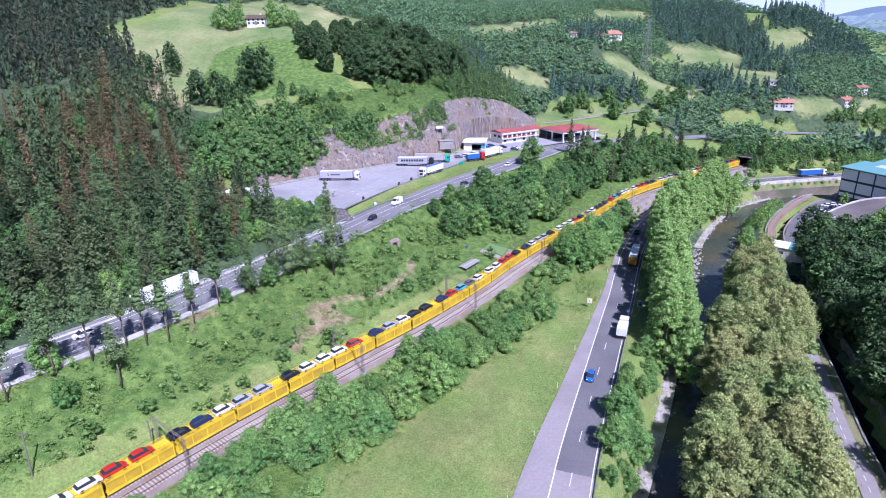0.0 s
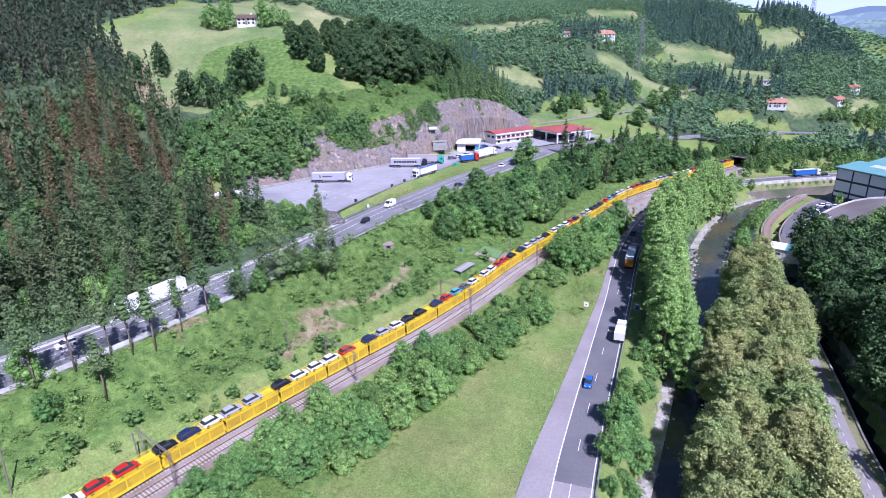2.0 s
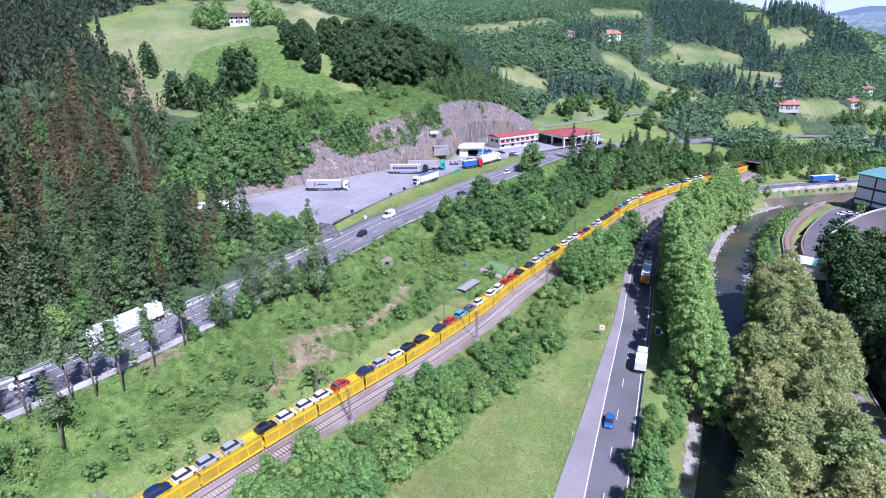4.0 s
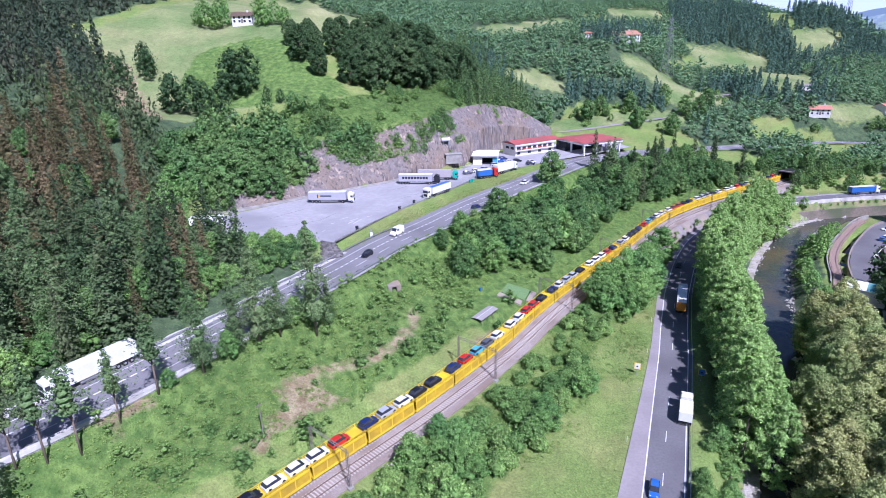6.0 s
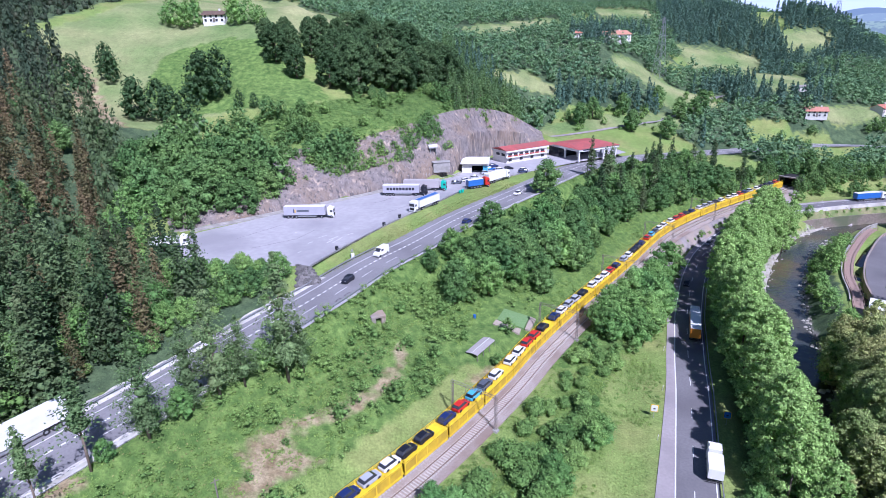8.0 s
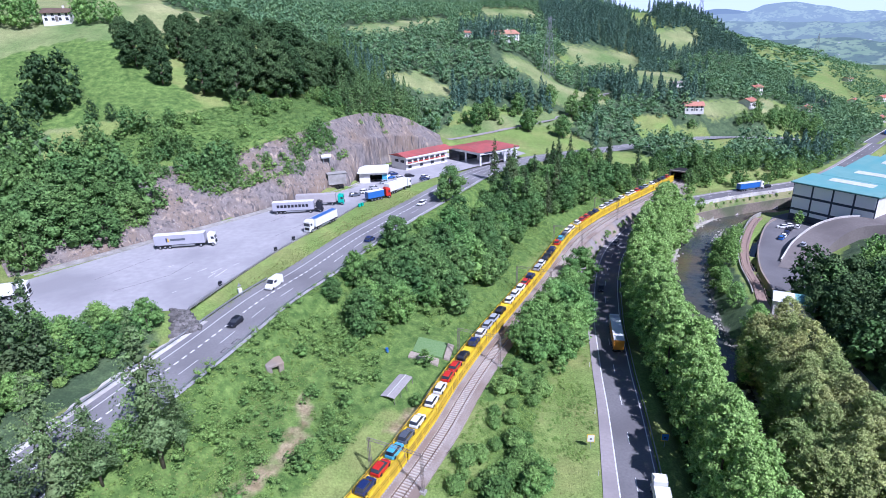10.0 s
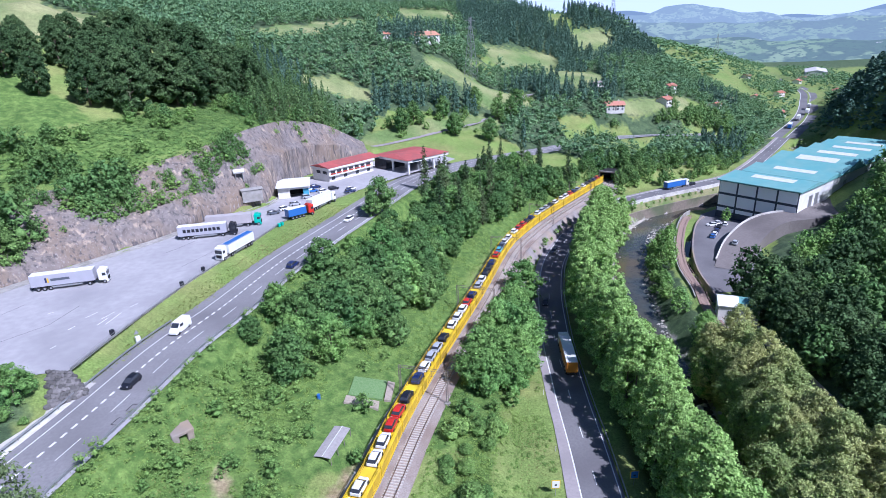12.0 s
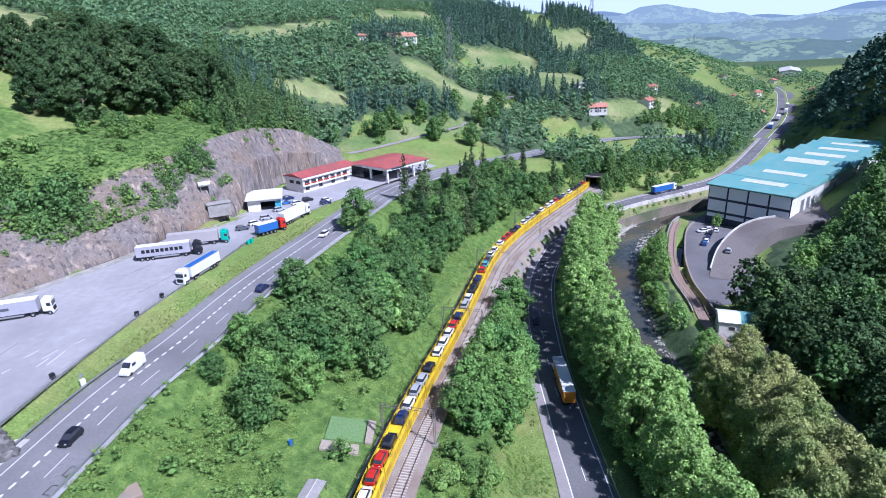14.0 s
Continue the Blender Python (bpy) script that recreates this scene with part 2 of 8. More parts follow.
class Geo:
    """Collects corners and faces of one mesh; every face remembers its material."""

    def __init__(self):
        self.v, self.f, self.m = [], [], []

    def add(self, verts, faces, mi=0):
        o = len(self.v)
        self.v.extend([tuple(map(float, p)) for p in verts])
        self.f.extend([tuple(i + o for i in f) for f in faces])
        self.m.extend([mi] * len(faces))
        return self

    def box(self, x0, y0, z0, x1, y1, z1, mi=0, taper=0.0, m=None):
        t = taper
        p = [(x0, y0, z0), (x1, y0, z0), (x1, y1, z0), (x0, y1, z0), (x0 + t, y0 + t, z1), (x1 - t, y0 + t, z1), (x1 - t, y1 - t, z1), (x0 + t, y1 - t, z1)]
        if m is not None:
            p = [m @ Vector(q) for q in p]
        return self.add(p, [(3, 2, 1, 0), (4, 5, 6, 7), (0, 1, 5, 4), (1, 2, 6, 5), (2, 3, 7, 6), (3, 0, 4, 7)], mi)

    def rounded_box(self, x0, y0, z0, x1, y1, z1, b=0.05, mi=0):
        """A box whose upright and upper edges are cut off by b."""
        ring = lambda a, z: [(x0 + a, y0 + b, z), (x0 + b, y0 + a, z), (x1 - b, y0 + a, z), (x1 - a, y0 + b, z), (x1 - a, y1 - b, z), (x1 - b, y1 - a, z), (x0 + b, y1 - a, z), (x0 + a, y1 - b, z)]
        p = ring(0, z0) + ring(0, z1 - b) + ring(b * 0.8, z1)
        f = [tuple(range(7, -1, -1)), tuple(range(16, 24))]
        for k in (0, 8):
            f += [(k + i, k + (i + 1) % 8, k + 8 + (i + 1) % 8, k + 8 + i) for i in range(8)]
        return self.add(p, f, mi)

    def tube(self, a, b, r0, r1=None, n=6, mi=0, caps=True):
        a, b = Vector(a), Vector(b)
        r1 = r0 if r1 is None else r1
        d = (b - a).normalized()
        u = d.orthogonal().normalized()
        w = d.cross(u)
        p = []
        for c, r in ((a, r0), (b, r1)):
            p += [c + r * (math.cos(2 * math.pi * i / n) * u + math.sin(2 * math.pi * i / n) * w) for i in range(n)]
        f = [(i, (i + 1) % n, n + (i + 1) % n, n + i) for i in range(n)]
        if caps:
            f += [tuple(range(n - 1, -1, -1)), tuple(range(n, 2 * n))]
        return self.add(p, f, mi)

    def prism(self, profile, y0, y1, mi=0, m=None):
        """A profile in x, z (counter-clockwise seen from -y) drawn out along y."""
        n = len(profile)
        p = [(x, y0, z) for x, z in profile] + [(x, y1, z) for x, z in profile]
        if m is not None:
            p = [m @ Vector(q) for q in p]
        f = [tuple(range(n)), tuple(range(2 * n - 1, n - 1, -1))] + [(i, n + i, n + (i + 1) % n, (i + 1) % n) for i in range(n)]
        return self.add(p, f, mi)

    def mesh(self, name, mats, smooth=False):
        me = bpy.data.meshes.new(name)
        me.from_pydata(self.v, [], self.f)
        for q in (mats if isinstance(mats, (list, tuple)) else [mats]):
            me.materials.append(q)
        me.polygons.foreach_set("material_index", self.m)
        if smooth:
            me.polygons.foreach_set("use_smooth", [True] * len(self.f))
        me.update()
        return me


def fast_mesh(name, verts, faces, material, smooth=False):
    """A mesh from arrays of corners (n, 3) and equal-sided faces (m, k)."""
    me = bpy.data.meshes.new(name)
    verts, faces = np.asarray(verts, np.float32), np.asarray(faces, np.int32)
    k = faces.shape[1]
    me.vertices.add(len(verts))
    me.vertices.foreach_set("co", verts.ravel())
    me.loops.add(faces.size)
    me.loops.foreach_set("vertex_index", faces.ravel())
    me.polygons.add(len(faces))
    me.polygons.foreach_set("loop_start", np.arange(0, faces.size, k, dtype=np.int32))
    me.polygons.foreach_set("use_smooth", np.full(len(faces), smooth))
    me.materials.append(material)
    me.update(calc_edges=True)
    me.validate()
    return me


def part(name, data, parent, label="", m=None):
    ob = new(name, data)
    ob.parent = parent
    if m is not None:
        ob.matrix_local = m
    return tagged(ob, label)


def thing(name, label, category, m=None, data=None, group="", kind=""):
    ob = new(name, data)
    if data is None:
        ob.empty_display_size = 0.2
    if m is not None:
        ob.matrix_world = m
    return tagged(ob, label, category, group, kind)


def curve(points, step=2.0):
    """The smooth line through points (rows of x, y, z...), at even steps."""
    p = np.array(points, float)
    q = np.vstack([2 * p[0] - p[1], p, 2 * p[-1] - p[-2]])
    out = []
    for i in range(1, len(q) - 2):
        n = max(2, int(np.linalg.norm(q[i + 1] - q[i]) / 0.5))
        t = np.linspace(0, 1, n, endpoint=False)[:, None]
        a, b, c, d = q[i - 1], q[i], q[i + 1], q[i + 2]
        out.append(0.5 * (2 * b + (c - a) * t + (2 * a - 5 * b + 4 * c - d) * t**2 + (3 * b - a - 3 * c + d) * t**3))
    out = np.vstack(out + [p[-1:]])
    s = np.r_[0, np.cumsum(np.linalg.norm(np.diff(out[:, :2], axis=0), axis=1))]
    k = np.linspace(0, s[-1], max(2, int(s[-1] / step)))
    return np.stack([np.interp(k, s, out[:, j]) for j in range(out.shape[1])], 1)


def sideways(line):
    """The unit vector to the right of a line at each of its points."""
    d = np.gradient(line[:, :2], axis=0)
    d /= np.linalg.norm(d, axis=1, keepdims=True)
    return np.stack([d[:, 1], -d[:, 0]], 1)


def shifted(line, off, dz=0.0):
    out = line.copy()
    out[:, :2] += sideways(line) * np.reshape(off, (-1, 1))
    out[:, 2] += dz
    return out


def strip(name, line, a, b, z, material, depth=0.0):
    """A ribbon along line from a to b metres to its right, z above it; with depth it has sides."""
    l, r = shifted(line, a, z), shifted(line, b, z)
    n = len(line)
    rows = [l, r] if not depth else [shifted(line, a, z - depth), l, r, shifted(line, b, z - depth)]
    v = np.concatenate(rows)
    f = [(k * n + i, (k + 1) * n + i, (k + 1) * n + i + 1, k * n + i + 1) for k in range(len(rows) - 1) for i in range(n - 1)]
    return fast_mesh(name, v, f, material)


def dashes(name, line, off, width, dash, gap, z, material):
    s = np.r_[0, np.cumsum(np.linalg.norm(np.diff(line[:, :2], axis=0), axis=1))]
    L = shifted(line, off, z)
    sd = sideways(line)
    v, f, at = [], [], 0.0
    while at + dash < s[-1]:
        ks = np.linspace(at, at + dash, 3)
        for k in ks:
            c = np.array([np.interp(k, s, L[:, j]) for j in range(3)])
            w = np.array([np.interp(k, s, sd[:, j]) for j in range(2)])
            v += [(c[0] - w[0] * width / 2, c[1] - w[1] * width / 2, c[2]), (c[0] + w[0] * width / 2, c[1] + w[1] * width / 2, c[2])]
        o = len(v) - 6
        f += [(o, o + 1, o + 3, o + 2), (o + 2, o + 3, o + 5, o + 4)]
        at += dash + gap
    return fast_mesh(name, v, f, material)


def near_line(x, y, line):
    """Distance from points to a line's samples, and the z there."""
    d2 = np.full(x.shape, 1e12)
    zz = np.zeros(x.shape)
    for px, py, pz in line[:, :3]:
        q = (x - px) ** 2 + (y - py) ** 2
        k = q < d2
        d2[k], zz[k] = q[k], pz
    return np.sqrt(d2), zz


def inside(x, y, poly):
    """Which points lie in a polygon of (x, y) corners."""
    out = np.zeros(np.shape(x), bool)
    n = len(poly)
    for i in range(n):
        (x0, y0), (x1, y1) = poly[i][:2], poly[(i + 1) % n][:2]
        c = (y0 > y) != (y1 > y)
        with np.errstate(divide="ignore", invalid="ignore"):
            c &= x < (x1 - x0) * (y - y0) / (y1 - y0) + x0
        out ^= c
    return out


def smooth01(a, b, v):
    t = np.clip((v - a) / (b - a), 0, 1)
    return t * t * (3 - 2 * t)


# ---- the lie of the land: lines of the valley, with heights ----
ROAD = [(-25, -50, 0), (-8, 0, 0), (5, 38, 0), (18, 73, 0), (25, 92, 0), (38, 124, 0), (45, 141, 0), (52, 158, 0), (57, 171, 0), (61.5, 182, 0), (66, 193, 0), (71.5, 204.5, 0),
        (78, 217.5, 0), (84, 228, 0), (91, 239, 0), (98, 248, 0), (106, 256.5, 0), (115, 266, 0), (129, 279, 0), (150, 291.5, 0), (168, 297, 0), (188, 300.5, 0), (215, 304, 0), (238, 309, 0),
        (264, 322, 0), (314, 354, -1), (362, 386, -2)]
ROAD_FAR = [(362, 386, -2), (468, 457, -4), (580, 545, -6), (700, 650, -8), (850, 830, -10), (1050, 1020, -12)]
RAIL = [(-150, -60, 4.4), (-112, -1, 4.4), (-72, 53, 4.3), (-47.5, 86, 4.2), (-26, 111.5, 4.1), (-6, 134, 4), (9.7, 154.2, 4), (20.2, 170, 3.9), (29.6, 183, 3.9), (36.5, 192, 3.8), (58.5, 220, 3.7),
        (80.6, 249.2, 3.6), (96.7, 265.3, 3.5), (110, 276.5, 3.4), (122, 285.5, 3.4), (140, 298.5, 3.3), (160, 313, 3.2), (170.5, 320.6, 3.2)]
HIGH_ROAD = [(-150, 10, 18.5), (-110, 60, 18.3), (-85, 92, 18.2), (-69, 112, 18), (-58, 129, 18), (-48, 146, 18), (-40, 161, 18), (-31, 177, 18), (-21, 196, 18), (-10, 212, 18), (3.5, 233, 18.2), (16, 249, 18.5),
             (30, 265.5, 19), (44, 281.5, 19.8), (60, 300, 20), (85, 322, 18.5), (120, 345, 15.5), (160, 368, 12), (200, 388, 9.5), (235, 401, 8), (268, 405, 6), (310, 400, 3)]
RIVER = [(-11, -52, -8), (5, 2, -8), (18, 40, -8), (38, 78, -8), (54, 108, -8), (67, 134, -8), (81, 161, -8), (93.5, 187, -8), (107, 215, -8), (122.5, 239.5, -8), (141, 262.5, -8), (155, 274.5, -8), (177, 287, -8), (193, 291, -8), (225, 294, -8),
         (262, 304, -8), (320, 340, -9), (370, 372, -9)]
CYCLE = [(62, 55, -2.5), (73, 79, -2.5), (79, 96, -2.5), (85, 111, -2.5), (93, 132, -2.5), (104, 162, -2.5), (117, 195, -2.5), (126, 210, -2.6), (136, 228, -2.8), (153, 249, -3), (178, 272, -3), (200, 276, -3)]
LOT = [(-35.5, 189.5), (-29, 203), (-17, 225), (-2, 248), (10, 267), (24, 281), (38, 293), (52, 303), (78, 320), (92, 330), (88, 346), (62, 346), (40, 338), (22, 324), (14, 304), (5, 286), (-14, 274), (-30, 259),
       (-55, 240), (-80, 218), (-82, 200), (-68, 187), (-56, 187.5), (-49.5, 189), (-43, 190.6), (-38.5, 190)]
LOT_Z = 20.4
YARD = [(130, 208.5), (141.5, 227), (156, 247), (170, 260.5), (186, 274), (250, 292), (330, 322), (352, 318), (338, 284), (300, 276), (262, 266), (224, 257), (203, 250), (180, 235.5), (160, 219), (147, 204)]
YARD_Z = -4.0
CLIFF_FOOT = [(-84, 221, 20.4), (-56, 243, 20.4), (-31, 262, 20.4), (-15, 277, 20.4), (3, 289, 20.4), (13, 307, 20.4), (22, 328, 20.4), (40, 342, 20.5), (56, 352, 21)]
CLIFF_TOP = [(-98, 240, 29), (-70, 262, 36), (-42, 278, 37), (-22, 290, 40), (-6, 302, 43), (6, 318, 44), (18, 336, 43), (36, 352, 38), (55, 362, 27)]
LANE = [(44, 384, 28), (48, 372, 25), (60, 366, 23.5), (80, 372, 24), (105, 384, 25), (135, 400, 26), (165, 425, 30), (195, 455, 33), (205, 462, 33)]
RELIEF_LEFT = [(-125, 60, 22), (-112, 120, 22), (-120, 160, 28), (-112, 195, 32), (-98, 225, 27), (-200, 60, 60), (-175, 140, 52), (-158, 200, 50), (-140, 245, 52), (-125, 270, 50), (-300, 80, 110), (-270, 200, 100), (-230, 300, 88),
               (-60, 120, 13), (-30, 150, 11), (-10, 190, 11), (15, 225, 11), (45, 262, 11), (-80, 70, 13), (90, 300, 9)]
RELIEF_HILL = [(-147, 290, 52), (-122, 290, 48), (-80, 290, 50), (-57, 292, 53), (-27, 330, 54), (4, 348, 52), (-130, 325, 68), (-80, 330, 72), (-45, 345, 66), (-183, 335, 83), (-155, 368, 92), (-110, 376, 89),
               (-75, 388, 95), (-30, 420, 76), (10, 420, 62), (40, 425, 54), (-100, 450, 90), (0, 520, 88), (-150, 560, 132), (-250, 480, 125), (60, 480, 66)]
RELIEF_FAR = [(123, 484, 68), (147, 512, 70), (157, 475, 46), (190, 480, 33), (150, 445, 42), (100, 440, 44), (196, 700, 106), (326, 700, 96), (250, 620, 78), (212, 560, 58), (275, 560, 47), (380, 640, 92), (412, 635, 70),
              (440, 620, 40), (0, 640, 100), (110, 620, 92), (242, 420, 25), (284, 420, 24), (258, 465, 37), (340, 480, 28), (400, 520, 22), (180, 340, 12), (190, 350, 13), (165, 345, 16), (120, 320, 11), (230, 350, 4)]
RELIEF_RIGHT = [(130, 150, 0), (160, 150, 8), (200, 150, 26), (180, 190, 4), (215, 205, 12), (160, 100, 14), (120, 70, 6), (200, 80, 48), (300, 120, 100), (270, 220, 50), (340, 260, 50), (400, 300, 64), (450, 340, 85), (372, 330, 24), (390, 336, 42), (410, 372, 24),
                (500, 400, 40), (560, 430, 70), (100, 20, 6), (200, 0, 50), (330, 20, 110), (450, 200, 120)]

road = curve(ROAD)
road_far = curve(ROAD_FAR, 6)
rail = curve(RAIL, 1.5)
high_road = curve(HIGH_ROAD)
river = curve(RIVER)
cycle = curve(CYCLE)
lane = curve(LANE)
foot = curve(CLIFF_FOOT, 1.5)
top = curve(CLIFF_TOP, 1.5)


def relief():
    """The sheet of ground: a smooth surface through the valley's lines, far hills, and beds cut for the ways and the river."""
    known = np.array(RELIEF_LEFT + RELIEF_HILL + RELIEF_FAR + RELIEF_RIGHT + [p for p in CLIFF_TOP] + [(x, y, LOT_Z) for x, y in LOT[::2]] + [(x, y, YARD_Z) for x, y in YARD[::3]])
    known = np.vstack([known] + [ln[::9] for ln in (road, rail, high_road, river, cycle, lane)] + [road_far[::4]])
    key = np.round(known[:, :2] / 4)
    _, first = np.unique(key, axis=0, return_index=True)
    known = known[np.sort(first)]
    d = np.linalg.norm(known[:, None, :2] - known[None, :, :2], axis=2)
    n = len(known)
    A = np.zeros((n + 1, n + 1))
    A[:n, :n] = d + np.eye(n) * -1.5
    A[:n, n] = A[n, :n] = 1
    w = np.linalg.solve(A, np.r_[known[:, 2], 0])

    def axis(lo, a, b, hi, fine):
        core = np.arange(a, b + 0.1, fine)
        def grow(start, end, sgn):
            out, s, p = [], fine, start
            while (end - p) * sgn > 0:
                s *= 1.14
                p += sgn * s
                out.append(p)
            return out
        return np.array(sorted(grow(a, lo, -1) + list(core) + grow(b, hi, 1)))

    gx, gy = axis(-2600, -150, 250, 4300, 3.0), axis(-600, 60, 360, 4300, 3.0)
    X, Y = np.meshgrid(gx, gy)
    x, y = X.ravel(), Y.ravel()
    z = np.full(x.shape, w[n])
    for i in range(n):
        z += w[i] * np.hypot(x - known[i, 0], y - known[i, 1])
    # far hills on both sides of the valley that runs off to the right
    along = (x - 314) * 0.725 + (y - 356) * 0.688
    off = (x - 314) * -0.688 + (y - 356) * 0.725
    wob = np.array([noise.noise(Vector((px / 520, py / 520, 3.1))) + 0.5 * noise.noise(Vector((px / 190, py / 190, 1.7))) for px, py in zip(x, y)])
    side = np.abs(off + 90 * np.sin(along / 420))
    far = -8 + 150 * (1 - np.exp(-np.clip(side - 60, 0, None) / 330)) * (1 + 0.45 * wob) * (1 - 0.92 * np.where(off > 0, smooth01(700, 1900, along), smooth01(400, 900, along)))
    k = smooth01(480, 900, np.hypot(x - 170, y - 330))
    z = z * (1 - k) + far * k
    rough = np.array([noise.noise(Vector((px / 23, py / 23, 0))) for px, py in zip(x, y)])
    z += rough * 1.1 * (1 - k)
    cover = {}

    def bed(line, half, skirt, drop=0.12):
        nonlocal z
        dd, zz = near_line(x, y, line)
        t = 1 - smooth01(half, half + skirt, dd)
        z = z * (1 - t) + (zz - drop) * t
        return dd

    def flat(poly, level, skirt):
        nonlocal z
        ring = curve([(px, py, level) for px, py in poly + poly[:1]], 2)
        dd, _ = near_line(x, y, ring)
        dd[inside(x, y, poly)] = 0
        t = 1 - smooth01(1.5, skirt, dd)
        z = z * (1 - t) + (level - 0.12) * t
        return dd

    band = [(p[0], p[1]) for p in CLIFF_FOOT] + [(p[0], p[1]) for p in CLIFF_TOP[::-1]]
    dl, zl = near_line(x, y, foot)
    du, zu = near_line(x, y, top)
    t = dl / (dl + du + 1e-6)
    k2 = inside(x, y, band)
    z[k2] = (zl + (zu - zl) * t**1.25)[k2] - 1.2
    d_lane = bed(lane, 3, 4)
    d_lot = flat(LOT, LOT_Z, 7)
    d_high = bed(shifted(high_road, 1.5), 8.5, 5)
    d_rail = bed(rail, 6.2, 5)
    d_cyc = bed(cycle, 3.5, 5)
    d_yard = flat(YARD, YARD_Z, 7)
    bed(shifted(cycle[cycle[:, 1] < 186], 6.6, -3.6), 2.0, 1.6)
    bed(shifted(cycle[(cycle[:, 1] > 192) & (cycle[:, 1] < 258)], 3.0, -3.6), 1.2, 1.3)
    d_road = bed(shifted(road, -2), 9, 5)
    bed(road_far, 12, 30)
    dr, zr = near_line(x, y, river)
    t = 1 - smooth01(5.6, 10.5, dr)
    t[d_road < 8] = 0
    z = z * (1 - t) + (zr - 1.0) * t
    verts = np.stack([x, y, z], 1)
    nx, ny = len(gx), len(gy)
    ii, jj = np.meshgrid(np.arange(nx - 1), np.arange(ny - 1))
    a = (jj * nx + ii).ravel()
    faces = np.stack([a, a + 1, a + nx + 1, a + nx], 1)
    return gx, gy, z.reshape(ny, nx), verts, faces, {"road": d_road, "rail": d_rail, "high": d_high, "river": dr, "lot": d_lot, "cycle": d_cyc, "yard": d_yard, "far": k, "wob": wob}


GX, GY, GZ, g_verts, g_faces, g_dist = relief()


def ground(x, y):
    """The height of the ground at points."""
    x, y = np.asarray(x, float), np.asarray(y, float)
    i = np.clip(np.searchsorted(GX, x) - 1, 0, len(GX) - 2)
    j = np.clip(np.searchsorted(GY, y) - 1, 0, len(GY) - 2)
    u, v = (x - GX[i]) / (GX[i + 1] - GX[i]), (y - GY[j]) / (GY[j + 1] - GY[j])
    return (GZ[j, i] * (1 - u) + GZ[j, i + 1] * u) * (1 - v) + (GZ[j + 1, i] * (1 - u) + GZ[j + 1, i + 1] * u) * v


# ---- ground cover: where pasture, wood floor with painted shade, bare earth and rock lie ----
PASTURES = [
    [(-183, 333), (-161, 318), (-150, 299), (-136, 270), (-112, 272), (-98, 282), (-78, 288), (-56, 291), (-50, 302), (-58, 310), (-72, 320), (-80, 345), (-62, 362), (-40, 392), (-30, 430), (-60, 468), (-100, 492), (-135, 474), (-155, 423), (-164, 371), (-172, 350)],
    [(116, 480), (148, 485), (172, 462), (200, 452), (186, 436), (160, 424), (144, 425), (138, 455)],
    [(215, 580), (253, 590), (285, 568), (258, 532), (206, 530)],
    [(240, 528), (295, 520), (275, 480), (250, 458), (232, 478)],
    [(60, 370), (112, 384), (150, 398), (150, 411), (105, 398), (60, 382)],
    [(36, 426), (60, 442), (80, 424), (60, 416)],
    [(240, 426), (262, 434), (298, 438), (302, 428), (270, 420), (250, 418)],
    [(165, 672), (222, 680), (210, 640), (160, 632)],
    [(18, 520), (60, 560), (114, 620), (116, 575), (70, 532), (24, 500)],
    [(318, 612), (358, 615), (360, 592), (312, 570)],
    [(310, 448), (342, 462), (330, 425), (294, 410)],
]
SCRUBLAND = [(-120, 40), (-90, 60), (-72, 100), (-50, 132), (-28, 172), (0, 218), (30, 256), (60, 290), (90, 312), (150, 322), (140, 305), (90, 266), (56, 230), (60, 218), (44, 176), (26, 148), (8, 116), (-20, 84), (-60, 40)]
EARTHS = [[(-13, 168), (-9, 166), (-11, 158), (-14, 150), (-20, 143), (-30, 136), (-34, 134), (-30, 140), (-20, 148), (-15, 158)], [(2, 158), (6, 156), (12, 163), (9, 166)], [(298, 584), (332, 581), (324, 568), (298, 570)], [(-38, 134), (-30, 136), (-23, 133), (-27, 128), (-31, 124), (-36, 115), (-39, 117), (-36, 126)], [(-165, 322), (-150, 316), (-132, 290), (-116, 270), (-128, 270), (-150, 294)], [(-64, 112), (-56, 110), (-52, 118), (-62, 120)],
          [(-30, 110), (-24, 108), (-22, 116), (-28, 118)]]
gx_, gy_ = g_verts[:, 0], g_verts[:, 1]


def cover_of(polys, soft):
    best = np.zeros(len(gx_), np.float32)
    for poly in polys:
        ring = curve([(px, py, 0) for px, py in poly + poly[:1]], soft)
        dd, _ = near_line(gx_, gy_, ring)
        s = np.where(inside(gx_, gy_, poly), dd, -dd)
        best = np.maximum(best, smooth01(-soft, soft, s))
    return best


me = fast_mesh("ground", g_verts, g_faces, M_GROUND, True)
# dark floor below the woods, so that gaps between trees read as shade
_wood_shade = smooth01(9, 16, g_dist["road"]) * smooth01(0.2, 0.6, g_dist["far"] * (0.5 + g_dist["wob"]))
_wood_shade = np.maximum(_wood_shade, (gx_ < -92) & (gy_ < 285))
_wood_shade = np.maximum(_wood_shade, (gx_ > 95) & (gy_ < 240) & (g_dist["cycle"] > 4) & (g_dist["yard"] > 4))
FAR_WOOD = [(-60, 395), (20, 400), (10, 350), (60, 372), (130, 402), (165, 330), (260, 330), (330, 370), (420, 430), (520, 560), (480, 720), (200, 800), (-260, 760), (-260, 420), (-120, 424)]
_k = inside(gx_, gy_, FAR_WOOD)
_f = np.zeros(len(gx_))
_f[_k] = [1.0 if noise.noise(Vector((a / 60, b / 60, 9))) > -0.34 else 0.0 for a, b in zip(gx_[_k], gy_[_k])]
_wood_shade = np.maximum(_wood_shade, _f)
